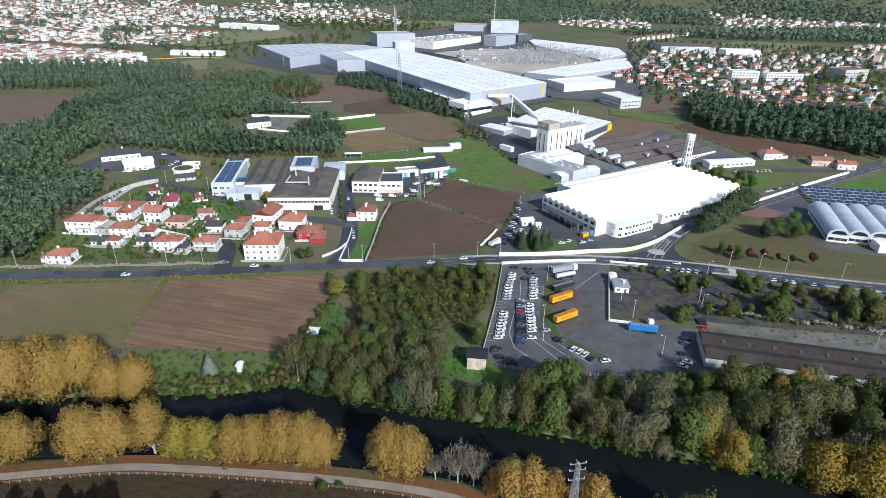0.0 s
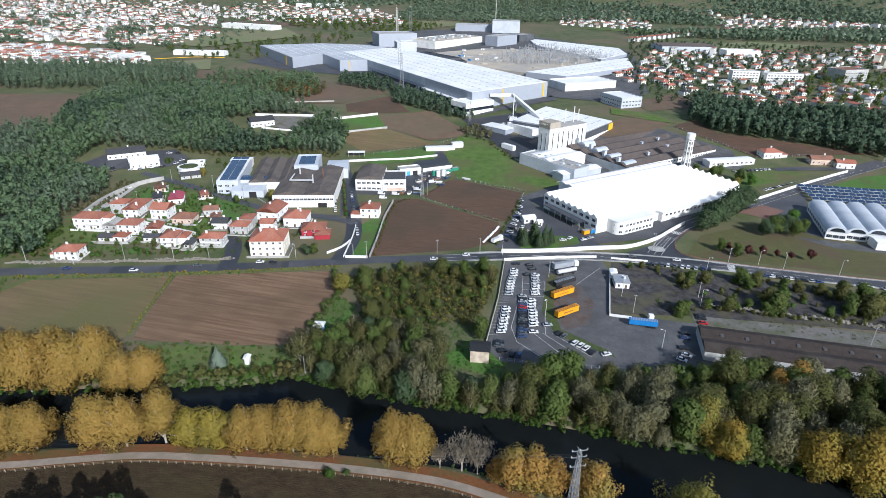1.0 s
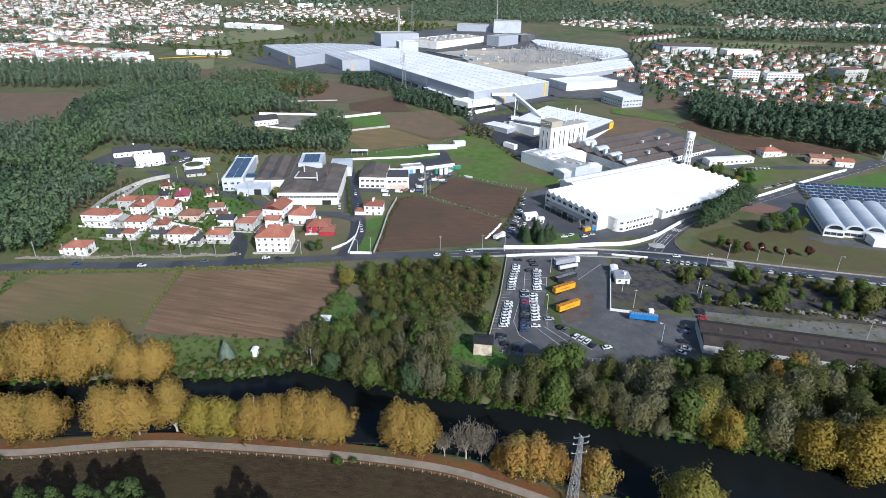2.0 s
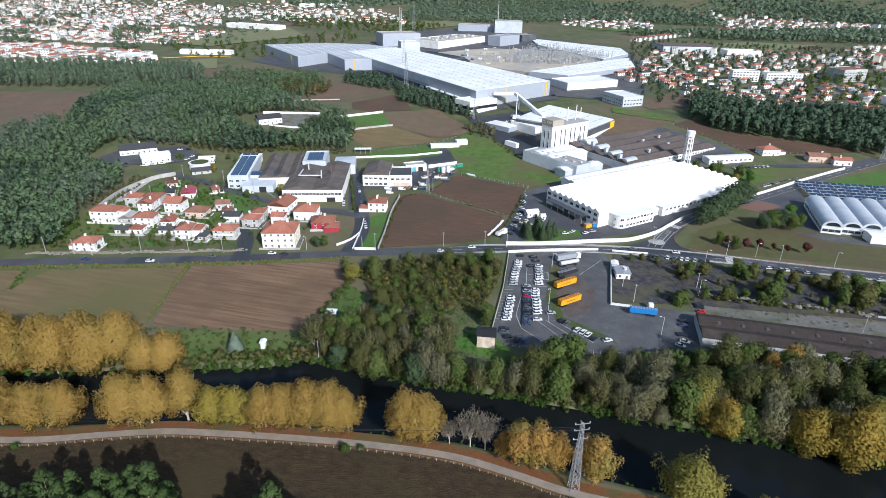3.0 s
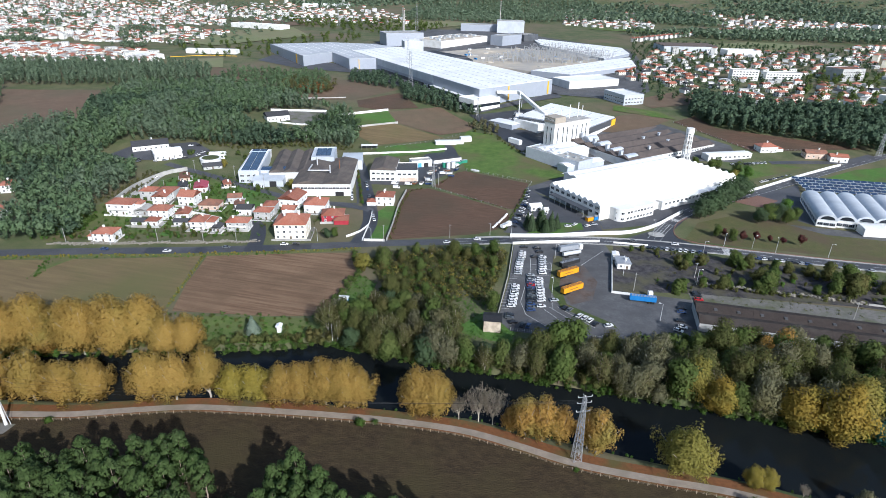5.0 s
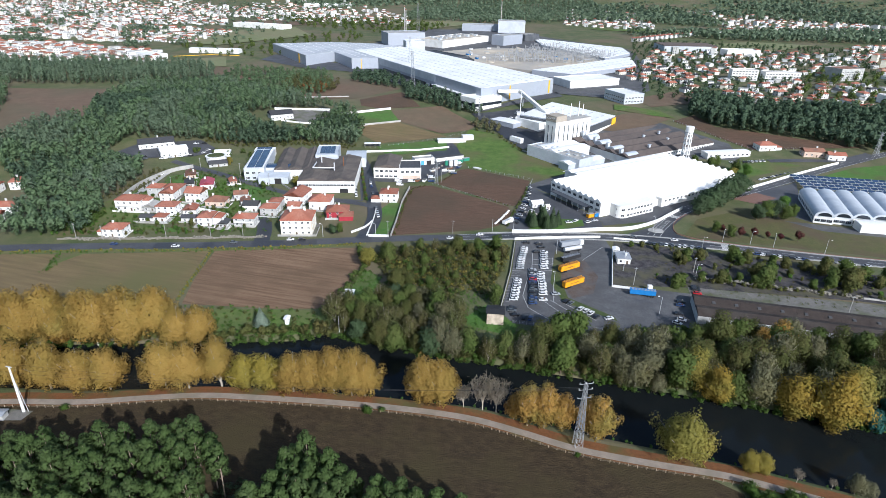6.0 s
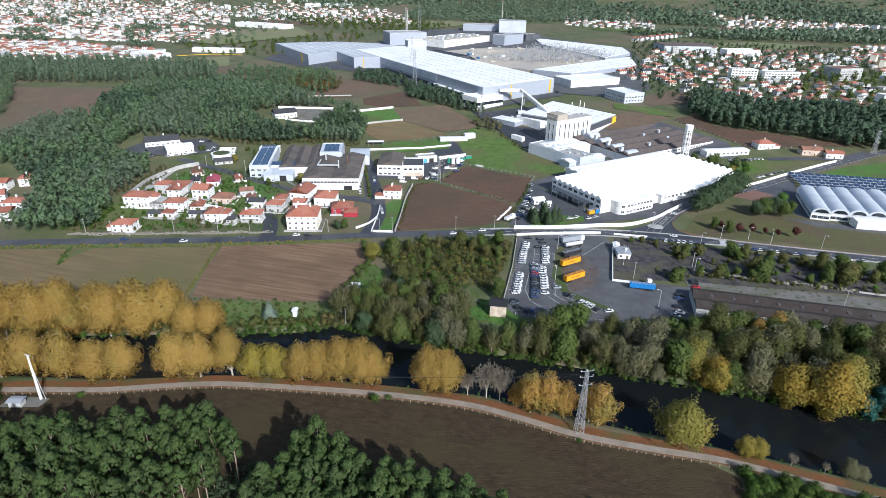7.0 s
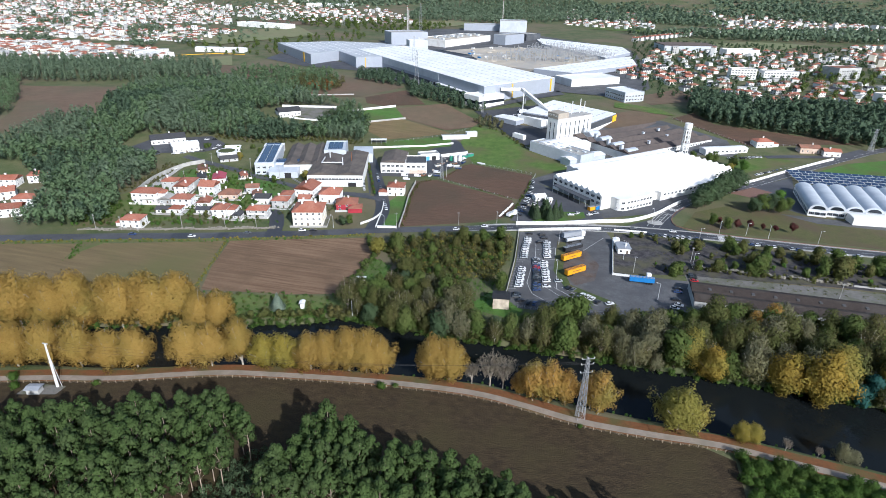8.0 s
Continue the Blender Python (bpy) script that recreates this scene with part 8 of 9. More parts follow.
for x, y, a, c in ((-8, 318, 20, "white"), (-4, 322, 60, "white"), (4, 322, 40, "white"), (8, 326, 30, "silver"), (-27, 340, 100, "white"), (-24, 336, 100, "silver"), (-34, 331, 50, "white")):
    park(cars[c], x, y, a, 0.18, "staff cars")
for k in range(11):
    t = k / 10
    if k in (3, 7):
        continue
    park(pick(), -129.5 - 32 * t, 292 + 68 * t, 115, 0.22, "cars along the lane")
for k in range(9):
    park(pick(), -158 - k * 2.6, 324 + k * 6.0, 112, 0.2, "cars along the lane")
for x, y, a, c in ((-340, 352, 20, "white"), (-335, 356, 25, "silver"), (-330, 361, 30, "white"), (-324, 367, 40, "black"), (-318, 376, 80, "white"), (-318, 383, 80, "white"), (-330, 395, 20, "black"), (-336, 392, 20, "white"), (-355, 350, 30, "black"), (-318, 322, 60, "white"), (-352, 346, 60, "grey")):
    park(cars[c], x, y, a, lie(x, y) + 0.45, "cars on the hillside")
for x, y, a in ((-112, 400, 30), (-118, 380, 10), (-140, 364, 8), (-130, 366, 5), (-106, 424, 70), (-136, 356, 10), (-196, 318, 20), (-231, 326, 20)):
    park(vans["white"], x, y, a, 0.2, "delivery vans")
for k in range(16):
    park(pick(), -232 + k * 7.0, 716 - k * 7.6, 133, None, "cars beside the warehouse")
for k in range(14):
    park(pick(), -78 + rng.uniform(-8, 8), 560 + k * 3.0, 60, None, "cars in the service yard")


def trailer(name, x, y, turn, L, h, material, label, cab=None, banded=None):
    ob = base(name, x, y, turn, 0.14)
    bm = box(0, -1.25, 1.15, L, 1.25, h)
    part("body", bm, M[material], ob)
    bm = bmesh.new()
    for i in range(int(L / 0.7)):
        block(bm, 0.15 + i * 0.7, -1.1, h, 0.5 + i * 0.7, 1.1, h + 0.05)
    tagged(part("roof_ribbing", bm, M["rust" if banded else "tarp_grey"], ob), kind="stuff")
    part("chassis", box(0.3, -0.5, 0.7, L - 0.3, 0.5, 1.15), M["black"], ob)
    for k in range(3):
        for s in (-1.2, 0.85):
            bm = bmesh.new()
            rod(bm, (1.2 + k * 1.3, s, 0.5), (1.2 + k * 1.3, s + 0.35, 0.5), 0.5, 0.5, 10)
            part("wheel", bm, M["tyre"], ob)
    if banded:
        part("logo_panel", box(L * 0.22, -1.30, 1.9, L * 0.78, -1.25, h - 0.8), M["trailer_yellow"], ob)
        bm = bmesh.new()
        for i in range(9):
            block(bm, L * 0.28 + i * L * 0.048, -1.33, 2.3, L * 0.28 + i * L * 0.048 + L * 0.03, -1.30, h - 1.1)
        part("lettering_bars", bm, M["rust"], ob)
    if cab:
        bm = bmesh.new()
        profile(bm, [(-1.2, 0.5), (1.2, 0.5), (1.2, 3.2), (0.9, 3.4), (-0.9, 3.4), (-1.2, 3.2)], L + 0.5, L + 2.8)
        part("cab", bm, M[cab], ob)
        part("windscreen", box(L + 2.8, -1.05, 1.9, L + 2.85, 1.05, 2.9), M["glass_dark"], ob)
        for xx in (L + 1.2, L - 0.9):
            for s in (-1.2, 0.85):
                bm = bmesh.new()
                rod(bm, (xx, s, 0.5), (xx, s + 0.35, 0.5), 0.5, 0.5, 10)
                part("wheel", bm, M["tyre"], ob)
    return tagged(ob, label, "trailer" if not cab else "lorry", "parked lorries", "thing")


trailer("box_trailer", -8.3, 244.2, 45, 13.0, 4.0, "trailer_yellow", "yellow box trailer parked in the lorry yard", banded=True)
trailer("box_trailer", -5.0, 226.6, 46, 13.0, 4.0, "trailer_yellow", "yellow box trailer with rusty roof", banded=True)
trailer("flat_trailer", -8.2, 257, 44, 13.0, 3.2, "black", "dark covered trailer between lorries")
trailer("lorry", -10.4, 276.5, 36, 12.5, 3.9, "tarp_grey", "white lorry with long grey trailer", "white_paint")
trailer("lorry", 40.0, 231.2, 184, 12.5, 3.6, "trailer_blue", "blue tipper trailer with white cab parked by a wall")
cabm = base("lorry_cab", 36.5, 237.0, 12, 0.14)
bm = bmesh.new()
profile(bm, [(-1.2, 0.5), (1.2, 0.5), (1.2, 2.9), (0.9, 3.1), (-0.9, 3.1), (-1.2, 2.9)], 0, 2.2)
part("cab", bm, M["white_paint"], cabm)
part("windscreen", box(2.2, -1.0, 1.8, 2.25, 1.0, 2.7), M["glass_dark"], cabm)
tagged(cabm, "white lorry cab beside a blue trailer", "lorry", "parked lorries", "thing")
tk = base("tank_trailer", -7.8, 270.5, 37, 0.14)
bm = bmesh.new()
rod(bm, (0, 0, 2.2), (11.5, 0, 2.2), 1.15, 1.15, 14)
part("tank", bm, M["galvanised"], tk)
part("chassis", box(0.2, -0.6, 0.6, 11.3, 0.6, 1.1), M["black"], tk)
for k in (1.5, 2.8, 9.5):
    for s in (-1.2, 0.85):
        bm = bmesh.new()
        rod(bm, (k, s, 0.5), (k, s + 0.35, 0.5), 0.5, 0.5, 10)
        part("wheel", bm, M["tyre"], tk)
tagged(tk, "silver tanker trailer with white cab", "trailer", "parked lorries", "thing")
trailer("lorry", -48, 301, 62, 6.0, 3.0, "white_paint", "small white box lorry at the factory gate", "white_paint")
for x, y, m_, lab in ((4, 330, "trailer_yellow", "orange skip container by the factory"), (8, 333, "trailer_blue", "blue container by the factory"), (-104, 432, "green_paint", "green container in the workshop yard"), (-108, 425, "green_paint", "green container beside white tanks")):
    c = base("container", x, y, 45, 0.15)
    part("body", box(0, 0, 0.1, 6, 2.4, 2.6), M[m_], c)
    part("lid", box(-0.05, -0.05, 2.6, 6.05, 2.45, 2.7), M["steel"], c)
    tagged(c, lab, "container", kind="thing")

# ---- walls, fences, poles ----
wall_line("wall", [(-41, 291), (-18, 298), (10, 310), (30, 318), (46, 334), (56, 350), (66, 366)], 2.4, 0.5, M["white_render"], "long curved white boundary wall of the factory")
wall_line("wall", [(-38, 281), (-18, 289), (2, 296), (12, 299)], 1.6, 0.35, M["white_render"], "white wall between car park and road")
wall_line("wall", [(20, 300), (40, 301.5)], 1.2, 0.35, M["white_render"], "low white wall beside the road")
wall_line("wall", [(-37.5, 280), (-34, 238), (-32.5, 196)], 1.1, 0.3, M["concrete"], "low concrete wall edging the car park", 0)
wall_line("wall", [(19.2, 283), (19.2, 236), (29, 236)], 1.5, 0.4, M["white_render"], "white retaining wall in the lorry yard", 0)
wall_line("wall", [(80, 388), (98, 406), (124, 432), (158, 468), (192, 500), (206, 512)], 2.2, 0.4, M["white_render"], "white wall along the factory road")
wall_line("wall", [(66, 315), (90, 312.5), (130, 312.5), (180, 314), (260, 318)], 0.5, 0.5, M["brick_paving"], "low reddish kerb wall of the park")
wall_line("wall", [(-111, 264), (-116, 290), (-123, 322), (-127, 352)], 2.0, 0.4, M["concrete"], "grey concrete wall between lawn and field", 0)
wall_line("wall", [(-124, 260), (-112, 263)], 1.6, 0.4, M["white_render"], "white garden wall beside the road", 0)
wall_line("wall", [(-125, 260), (-131, 288), (-136, 306)], 1.4, 0.4, M["white_render"], "white curved garden wall along the lane")
wall_line("wall", [(-136, 262), (-131, 272), (-130, 282)], 1.4, 0.35, M["white_render"], "curved white garden wall of the red house")
wall_line("wall", [(-309, 268), (-318, 300), (-316, 330), (-306, 345)], 3.0, 0.5, M["concrete"], "pale retaining wall on the hillside")
wall_line("wall", [(-262, 270), (-240, 267), (-222, 264)], 2.2, 0.3, M["white_render"], "white garden wall between houses")
wall_line("wall", [(-286, 264), (-272, 268), (-258, 270)], 2.0, 0.3, M["white_render"], "white garden wall by the lane")
wall_line("wall", [(-198, 428), (-150, 452), (-126, 468)], 1.8, 0.4, M["white_render"], "long white wall behind the workshops", 0)
wall_line("wall", [(-256, 522), (-215, 562)], 2.2, 0.6, M["white_render"], "white wall along a green lawn", 0)
wall_line("wall", [(-230, 492), (-192, 526)], 2.0, 0.6, M["concrete"], "pale wall below a green lawn", 0)
wall_line("wall", [(-326, 512), (-308, 517), (-271, 530)], 2.4, 0.5, M["white_render"], "white wall behind the yard of a hill house", 0)
wall_line("wall", [(-300, 478), (-276, 481), (-262, 489)], 1.5, 0.5, M["white_render"], "low white wall before the yard of a hill house", 0)
wall_line("wall", [(-345, 560), (-322, 580), (-280, 600)], 1.5, 0.5, M["concrete"], "pale stone wall between fields", 0)
wall_line("wall", [(-220, 331), (-200, 316), (-176, 316)], 1.4, 0.3, M["concrete"], "low wall in front of the workshops", 0)
wall_line("wall", [(-60, 478), (-10, 440), (-20, 428)], 0.8, 0.3, M["concrete"], "low fence wall along the pasture", 0)
wall_line("wall", [(-690, 822), (-640, 862), (-590, 868)], 0.7, 0.4, M["yellow_paint"], "yellow fence line by the meadow", 0)


def rubble(name, x0, x1, y0, y1, n, size, label, seed):
    """A tumbledown stone wall, stone by stone."""
    r_ = random.Random(seed)
    ob = base(name, 0, 0, 0, 0)
    meshes = []
    for k in range(6):
        bm = bmesh.new()
        bmesh.ops.create_icosphere(bm, subdivisions=1, radius=size)
        for v in bm.verts:
            v.co *= r_.uniform(0.7, 1.15)
            v.co.z *= 0.7
        me = bpy.data.meshes.new("stone")
        bm.to_mesh(me)
        bm.free()
        me.materials.append(M["stone"])
        meshes.append(me)
    for k in range(n):
        t = k / n
        share("stone", meshes[k % 6], ob, pose(x0 + (x1 - x0) * t + r_.uniform(-0.3, 0.3), y0 + (y1 - y0) * t + 1.1 * math.sin(k * 0.21) + r_.uniform(-0.7, 0.7), r_.uniform(0.1, 1.3), r_.uniform(-20, 20), 0, r_.uniform(0, 360)))
    return tagged(ob, label, "wall", kind="thing")


rubble("rubble_wall", 62, 142, 258, 260, 150, 0.85, "tumbledown pale stone wall with weeds", 1)
rubble("stone_wall", -292, -182, 204, 241, 190, 0.7, "rough roadside stone wall below the gardens", 2)
part_wall = wall_line("wall", [(-296, 203), (-280, 209.5), (-260, 214), (-238, 222.5), (-216, 228.5), (-200, 235.5), (-184, 240)], 0.9, 0.4, M["stone"], "old stone retaining wall along the road")
wall_line("wall", [(142, 259), (190, 260)], 1.0, 0.5, M["concrete"], "pale broken wall beside the derelict plot", 0)
wall_line("wall", [(80, 205.5), (188, 208)], 2.2, 0.5, M["white_render"], "white wall behind the long shed", 0)

# towpath fence: each post is a part
fence = base("fence", 0, 0, 0, 0)
bm = bmesh.new()
rod(bm, (0, 0, -0.3), (0, 0, 1.15), 0.11, 0.10, 6)
pm = bpy.data.meshes.new("post")
bm.to_mesh(pm)
bm.free()
pm.materials.append(M["fence_wood"])
fl = sides([p for p in towline if -230 < p.x < 66], -3.1)
dist, last = 0.0, None
for a, b in zip(fl, fl[1:]):
    seg = (b - a).length
    while dist < seg:
        q = a + (b - a) * (dist / seg)
        share("post", pm, fence, pose(q.x, q.y, 0.05, random.uniform(-3, 3), random.uniform(-3, 3), 0))
        if last is not None:
            bm = bmesh.new()
            for z in (0.55, 0.95):
                rod(bm, (last.x, last.y, z), (q.x, q.y, z), 0.022, 0.022, 4)
            part("rail", bm, M["fence_wood"], fence)
        last = q
        dist += 2.9
    dist -= seg
tagged(fence, "low wooden post and rail fence along the path", "fence", kind="thing")


def fence_run(pts, gap, h, label):
    ob = base("fence", 0, 0, 0, 0)
    bm = bmesh.new()
    rod(bm, (0, 0, -0.3), (0, 0, h), 0.09, 0.09, 5)
    me_ = bpy.data.meshes.new("post")
    bm.to_mesh(me_)
    bm.free()
    me_.materials.append(M["galvanised"])
    wire = bmesh.new()
    for a, b in zip(pts, pts[1:]):
        a, b = Vector(a), Vector(b)
        n = max(1, int((b - a).length / gap))
        for k in range(n):
            q = a + (b - a) * (k / n)
            share("post", me_, ob, pose(q.x, q.y, lie(q.x, q.y)))
        for z in (h * 0.5, h - 0.1):
            rod(wire, (a.x, a.y, lie(a.x, a.y) + z), (b.x, b.y, lie(b.x, b.y) + z), 0.025, 0.025, 3)
    part("wire", wire, M["steel"], ob)
    return tagged(ob, label, "fence", kind="thing")


fence_run([(-96, 415), (-41, 399), (-42, 384)], 4, 1.8, "wire fence with pale posts below the pasture")
fence_run([(-113, 366), (-80, 351), (-49, 337)], 5, 1.4, "wire fence between ploughed fields")
fence_run([(79, 604), (142, 531), (190, 547)], 6, 1.8, "wire fence round the dark field")
fence_run([(-180, 455), (-136, 497), (-122, 520)], 5, 1.5, "wire fence behind the workshops")
fence_run([(-25, 187.4), (0, 188.6), (24, 195)], 3, 1.6, "wire fence at the edge of the car park")

# painted bays
bm = bmesh.new()
for k in range(24):
    y = 205 + k * 2.9
    strip(bm, [Vector((-33.2, y)), Vector((-28.6, y + 1.1))], 0.06, -0.06, 0.15)
for a, b in (((-25.2, 265), (-22.5, 238)), ((-24, 236), (-24, 214)), ((-24, 214), (-20, 203)), ((-20, 203), (-8, 194)), ((-13.5, 262), (-9.5, 222)), ((-9.5, 222), (-8.5, 212)), ((-14, 212), (2, 196)), ((-10, 213), (8, 198)), ((-6, 214), (12, 200)), ((-24.5, 256), (-13.5, 262)), ((-23.8, 250), (-12.5, 254)), ((-23, 244), (-12, 246)), ((2, 262), (14, 286))):
    strip(bm, [Vector(a), Vector(b)], 0.09, -0.09, 0.15)
tagged(link("bay_marking", bm, M["line_paint"]), "white painted parking bays", "road marking", kind="structure")


# lamp posts and cable poles
def lamp_post(x, y, h=9.0, turn=0):
    ob = base("street_lamp", x, y, turn)
    bm = bmesh.new()
    rod(bm, (0, 0, -0.3), (0, 0, h), 0.14, 0.09, 6)
    part("pole", bm, M["galvanised"], ob)
    bm = bmesh.new()
    rod(bm, (0, 0, h), (1.4, 0, h + 0.25), 0.06, 0.05, 5)
    part("arm", bm, M["galvanised"], ob)
    part("lamp_head", box(1.2, -0.2, h + 0.15, 2.0, 0.2, h + 0.35), M["white_paint"], ob)
    return tagged(ob, "slim galvanised street lamp beside the road", "street lamp", "street lamps", "thing")


for x, y, h in ((-12, 268, 9), (-10, 228, 9), (44, 318, 11), (25, 257, 12), (41, 215, 9), (84, 314, 9), (112, 313, 9), (140, 314, 9), (-40, 288, 9), (62, 258, 9), (70, 297, 9), (100, 316, 8), (-120, 262, 8), (-260, 212, 8), (-150, 252, 8)):
    lamp_post(x, y, h, random.uniform(0, 360))


def cable_pole(x, y, h=9.0):
    ob = base("utility_pole", x, y)
    bm = bmesh.new()
    rod(bm, (0, 0, -0.4), (0, 0, h), 0.17, 0.12, 6)
    part("pole", bm, M["concrete"], ob)
    part("crossarm", box(-0.9, -0.06, h - 0.6, 0.9, 0.06, h - 0.45), M["steel"], ob)
    return tagged(ob, "grey concrete utility pole with crossarm", "utility pole", "utility poles", "thing")


for x, y, h in ((-286, 207, 10), (-271, 211, 9), (-238, 224, 10), (-214, 233, 10), (-196, 239, 9), (-112, 262, 11), (-76, 279, 9), (-53, 288, 9), (-262, 342, 10), (-230, 330, 9), (-300, 346, 9), (-292, 300, 9), (-250, 440, 12), (30, 242, 10), (130, 242, 9), (62, 266, 9), (-108, 372, 10), (-98, 170, 9), (-96, 168, 9)):
    cable_pole(x, y, h)


def pylon(x, y, h, w, turn, label, seed=1):
    """A lattice mast of four tapered legs with cross bracing and arms."""
    ob = base("lattice_pylon", x, y, turn)
    half = lambda z: w / 2 * (1 - 0.72 * z / h)
    for sx in (-1, 1):
        for sy in (-1, 1):
            bm = bmesh.new()
            rod(bm, (sx * half(0), sy * half(0), -0.3), (sx * half(h), sy * half(h), h), 0.10, 0.07, 4)
            part("leg", bm, M["pylon_steel"], ob)
    n = 11
    for k in range(n):
        a, b = h * k / n, h * (k + 1) / n
        bm = bmesh.new()
        for (x0, y0), (x1, y1) in (((-1, -1), (1, -1)), ((1, -1), (1, 1)), ((1, 1), (-1, 1)), ((-1, 1), (-1, -1))):
            rod(bm, (x0 * half(a), y0 * half(a), a), (x1 * half(b), y1 * half(b), b), 0.06, 0.06, 3)
            rod(bm, (x1 * half(a), y1 * half(a), a), (x0 * half(b), y0 * half(b), b), 0.06, 0.06, 3)
            rod(bm, (x0 * half(b), y0 * half(b), b), (x1 * half(b), y1 * half(b), b), 0.05, 0.05, 3)
        tagged(part("bracing", bm, M["pylon_steel"], ob), kind="stuff")
    for z in (h - 0.3, h - 2.6, h - 6.0):
        bm = box(-2.3, -0.09, z, 2.3, 0.09, z + 0.16)
        block(bm, -0.09, -1.6, z - 0.01, 0.09, 1.6, z + 0.15)
        part("arm", bm, M["pylon_steel"], ob)
        for px in (-2.5, 0.0, 2.5):
            bm = bmesh.new()
            rod(bm, (px * 0.9, 0.0, z + 0.16), (px * 0.9, 0.0, z + 0.75), 0.10, 0.08, 6)
            part("insulator", bm, M["white_paint"], ob)
    return tagged(ob, label, "pylon", kind="thing")


pylon(7.8, 116.0, 26.0, 2.7, 25, "galvanised lattice pylon beside the river path")
pylon(-111, 369, 18, 2.6, 20, "slim lattice mast at the field corner")
pylon(245, 545, 20, 3.4, 20, "lattice pylon by the far road")
for x, y, h in ((-265, 790, 50), (-230, 690, 44), (-420, 1340, 60), (-120, 575, 20), (-640, 1400, 50)):
    pylon(x, y, h, h * 0.12, 10, "tall grey lattice pylon near the warehouse")
mast = base("mast", -185, 79, 0)
bm = bmesh.new()
rod(bm, (0, 0, -0.3), (0.3, 0, 19.5), 0.55, 0.28, 10)
part("pole", bm, M["white_paint"], mast)
part("head", box(-0.9, -0.15, 19.4, 1.5, 0.15, 19.7), M["galvanised"], mast)
bm = bmesh.new()
rod(bm, (1.6, 0.5, -0.3), (0.6, 0.1, 13), 0.12, 0.1, 5)
part("brace", bm, M["galvanised"], mast)
tagged(mast, "white tapered steel mast beside the path", "mast", kind="thing")
house("hut", -192, 72, 16, 4.5, 3, 2.4, "grey_render", "tarp_grey", rise=0.3, gable=True, label="small concrete pump hut with pale roof", detail=False, category="hut", floors=1)
patch("yard", [(-196, 78), (-182, 80), (-182, 75), (-196, 71)], M["gravel"], "concrete apron round a mast", "yard", 0.14)


def span(name, a, b, sag, label):
    """A thin sagging cable."""
    a, b = Vector(a), Vector(b)
    bm = bmesh.new()
    side = (b - a).cross(Vector((0, 0, 1))).normalized() * 0.02
    last_ring = None
    for k in range(15):
        t = k / 14
        p = a.lerp(b, t) - Vector((0, 0, 4 * sag * t * (1 - t)))
        ring = [bm.verts.new(p + o) for o in (side, -side, Vector((0, 0, 0.035)))]
        if last_ring:
            for i in range(3):
                j = (i + 1) % 3
                bm.faces.new((last_ring[i], last_ring[j], ring[j], ring[i]))
        last_ring = ring
    return tagged(link(name, bm, M["black"]), label, "cable", "power cables", "thing")


for k in (-2.3, 0, 2.3):
    span("cable", (7.8 + k, 116.0, 24.0), (-185 + k * 0.4, 79 + k, 19.0), 4, "thin power cable over the river path")
for sx in (-96, -98.5):
    bm = bmesh.new()
    rod(bm, (sx, 159, -2.5), (sx, 159, 7.5), 0.16, 0.16, 6)
    tagged(link("gauge_post", bm, M["galvanised"]), "tall thin steel post at the water's edge", "post", kind="thing")

# wrapped bales along the ploughed field
bm = bmesh.new()
bmesh.ops.create_icosphere(bm, subdivisions=2, radius=0.8)
for v in bm.verts:
    v.co.z *= 0.75
bale_mesh = bpy.data.meshes.new("bale")
bm.to_mesh(bale_mesh)
bm.free()
bale_mesh.materials.append(M["white_paint"])
for k in range(15):
    t = k / 14
    ob = new("bale", bale_mesh)
    ob.matrix_basis = pose(-53.5 + 5 * t + random.uniform(-0.3, 0.3), 302 + 25 * t, 0.6, 0, 0, k * 40)
    tagged(ob, "round white plastic-wrapped bale at the field edge", "bale", "wrapped bales", "thing")
wall_line("wall", [(68, 357), (60.5, 344), (57, 330), (59, 319.5), (70, 314.5)], 0.5, 0.5, M["brick_paving"], "low reddish kerb wall round the park corner")


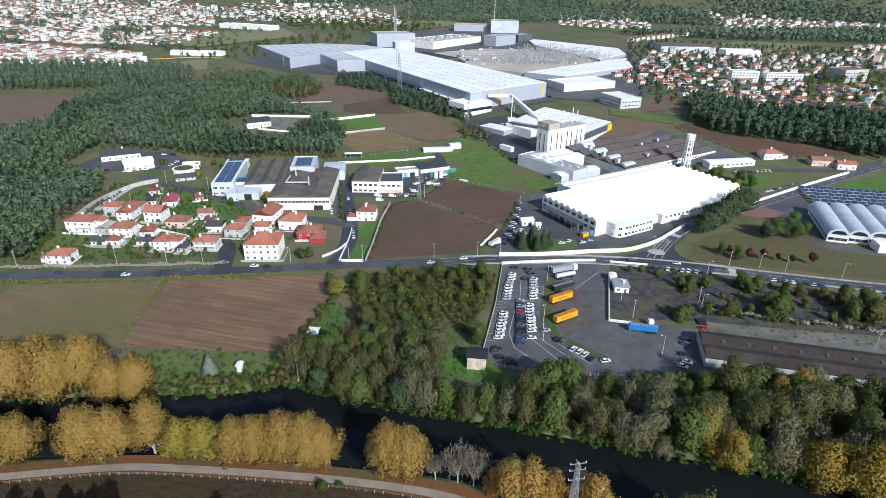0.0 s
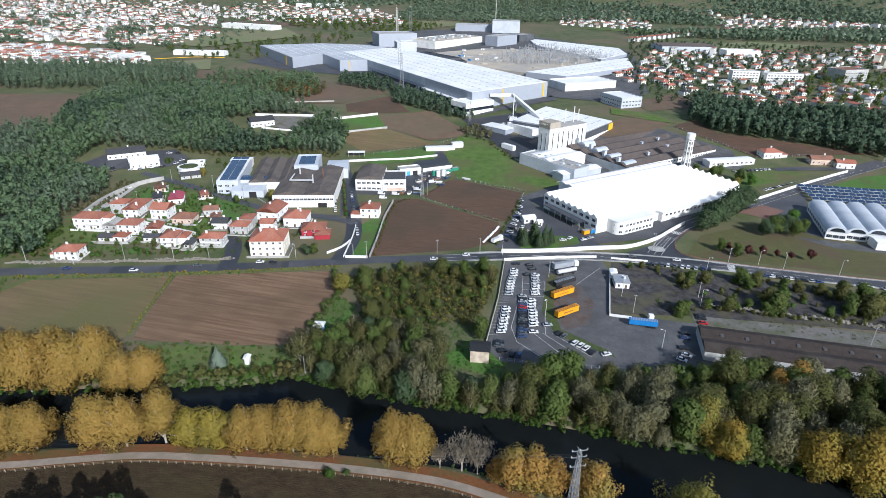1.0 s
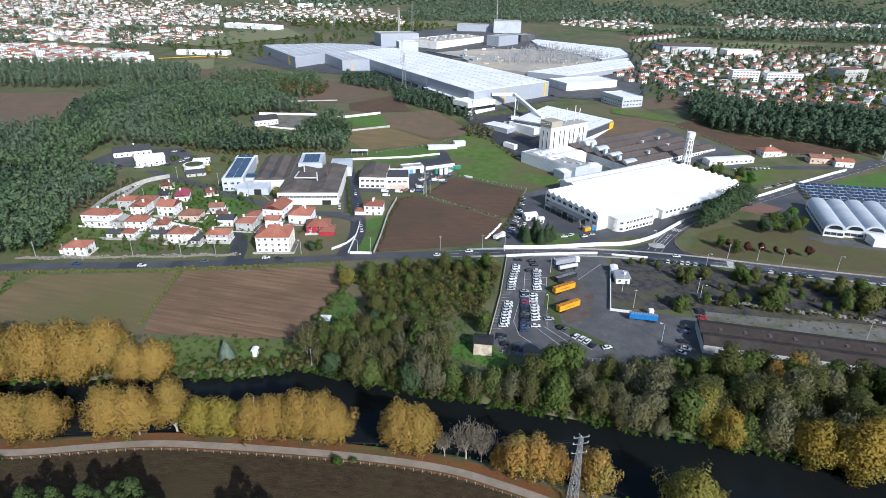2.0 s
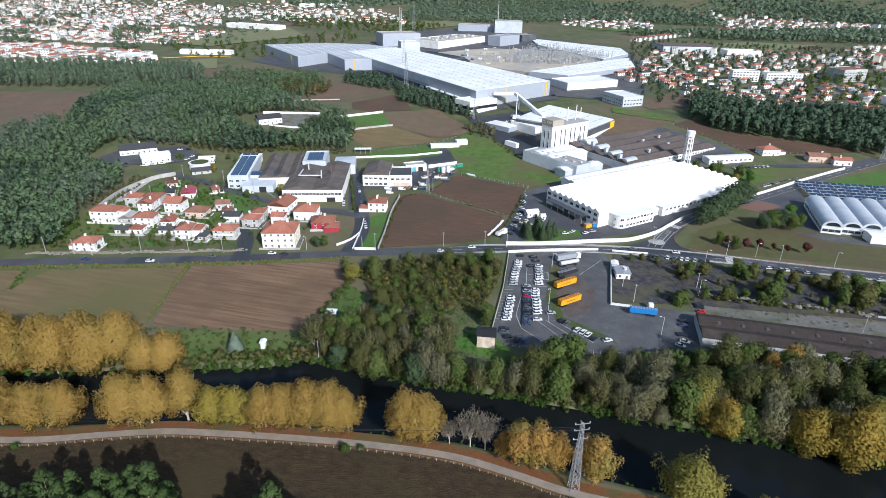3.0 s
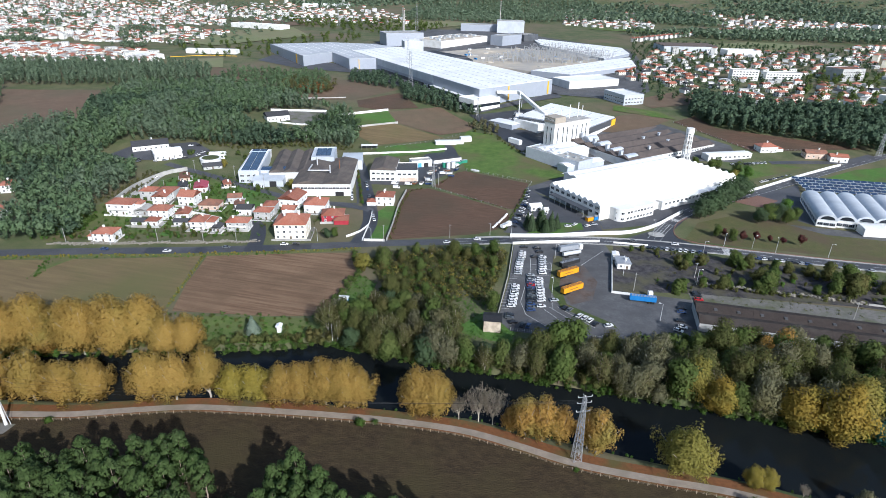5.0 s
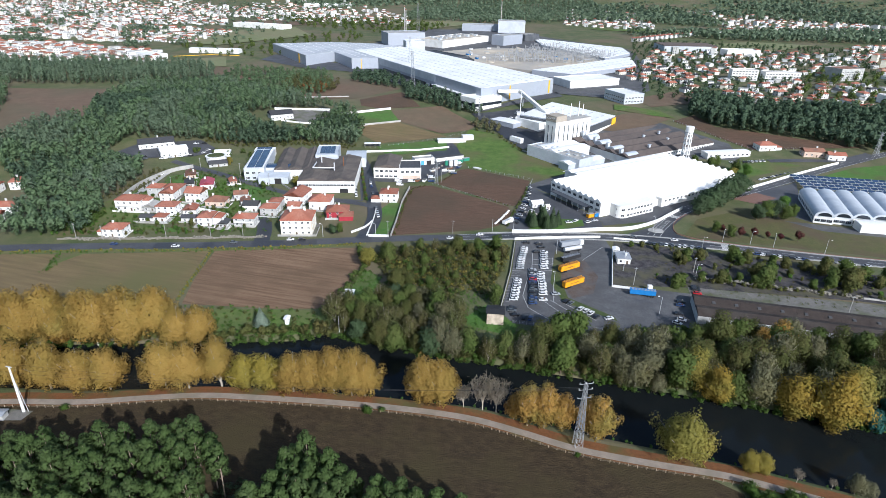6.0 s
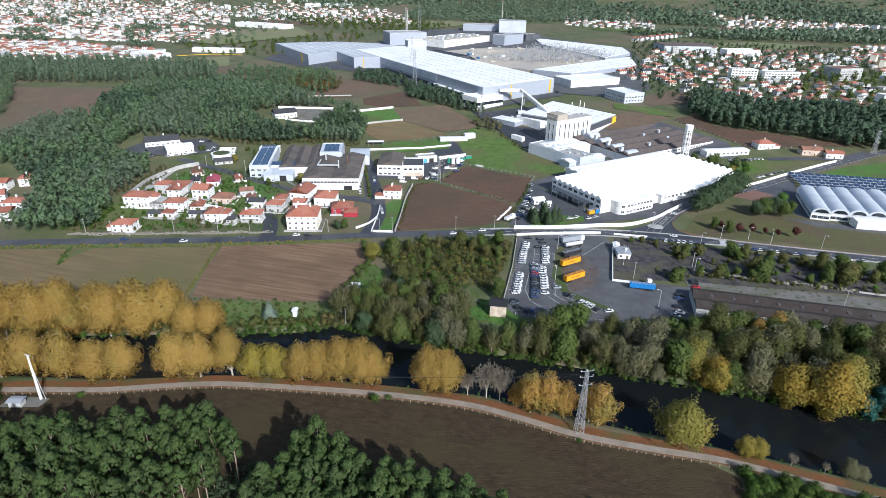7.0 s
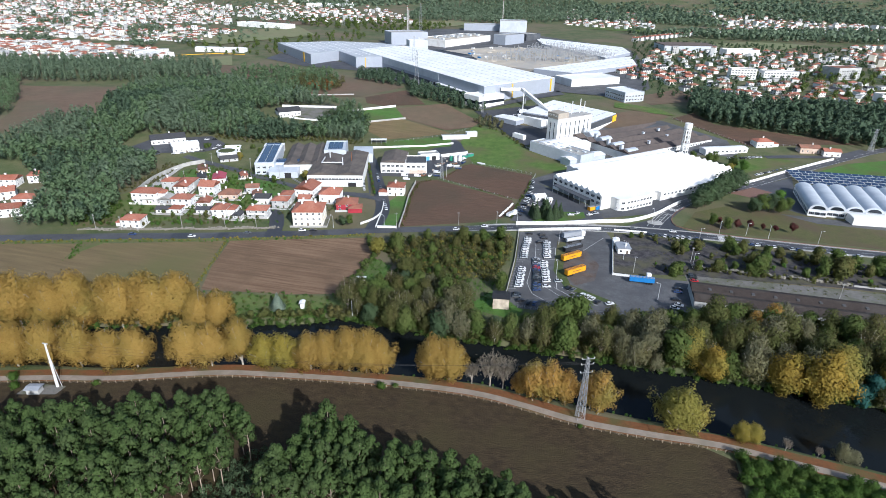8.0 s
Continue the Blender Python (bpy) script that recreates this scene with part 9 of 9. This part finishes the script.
# terraces, beds and low walls round the village houses
rng = random.Random(77)
for k, (x, y, a, w, d) in enumerate(p for p in PLOTS if -312 < p[0] < -140 and 205 < p[1] < 335):
    c, s = math.cos(a), math.sin(a)
    T_ = lambda u, v: (x + u * c - v * s, y + u * s + v * c)
    f = rng.uniform(1.4, 3.0)
    u0, u1 = -rng.uniform(0.5, 2.5), w + rng.uniform(0.5, 3.0)
    patch("yard", [T_(u0, -f), T_(u1, -f), T_(u1, d + 1.0), T_(u0, d + 1.0)], M[rng.choice(("concrete", "gravel", "concrete", "gravel"))], "paved yard round a village house", "yard", 0.16 + 0.004 * (k % 9))
    gw = base("garden_wall", x, y, math.degrees(a))
    part("wall", box(u0 - 0.2, -f - 0.2, -0.6, u1, -f, rng.uniform(0.6, 1.5)), M[rng.choice(("white_render", "grey_render", "concrete"))], gw)
    part("return_wall", box(u1, -f - 0.2, -0.6, u1 + 0.2, d * rng.uniform(0.3, 1.0), rng.uniform(0.6, 1.5)), M[rng.choice(("white_render", "grey_render"))], gw)
    tagged(gw, "low garden wall round a village house", "wall", "garden walls", "thing")


# skips and pallet stacks in the works yards
def skip_box(colour, label):
    ob = new("skip_container")
    bm = bmesh.new()
    profile(bm, [(-0.95, 0.12), (0.95, 0.12), (1.2, 1.5), (-1.2, 1.5)], -2.4, 2.4)
    part("body", bm, M[colour], ob)
    for v in (-1.25, 1.13):
        part("rim", box(-2.5, v, 1.42, 2.5, v + 0.12, 1.58), M["steel"], ob)
    part("load", box(-2.3, -1.05, 1.5, 2.3, 1.05, 1.62), M["gravel"], ob)
    return tagged(ob, label, "skip", kind="thing")


def pallets(label, n=7):
    ob = new("pallet_stack")
    for k in range(n):
        bm = bmesh.new()
        for j in range(5):
            block(bm, -0.6, -0.5 + j * 0.21, k * 0.15 + 0.1, 0.6, -0.36 + j * 0.21, k * 0.15 + 0.13)
        for j in (-0.55, 0, 0.45):
            block(bm, j, -0.5, k * 0.15, j + 0.1, 0.5, k * 0.15 + 0.1)
        part("pallet", bm, M["beige_floor"], ob)
    return tagged(ob, label, "pallets", kind="thing")


skips = [skip_box("car_blue", "blue open steel skip in the works yard"), skip_box("white_paint", "white open steel skip in the works yard"), skip_box("rust", "rusty open steel skip in the works yard")]
stack = pallets("stack of pale wooden pallets in the works yard")
rng = random.Random(91)
for k, (x, y) in enumerate(((-104, 396), (-107, 402), (-110, 408), (-116, 372), (-121, 371), (-126, 370), (-104, 414), (-122, 398), (-120, 404))):
    park(skips[k % 3], x, y, 25 + rng.uniform(-20, 70), lie(x, y) + 0.2, "yard skips")
for k in range(18):
    x, y = (-128 + rng.uniform(0, 20), 384 + rng.uniform(0, 30)) if k < 10 else (-40 + rng.uniform(0, 12), 318 + rng.uniform(0, 10))
    park(stack, x, y, rng.uniform(0, 90), lie(x, y) + 0.2, "pallet stacks")
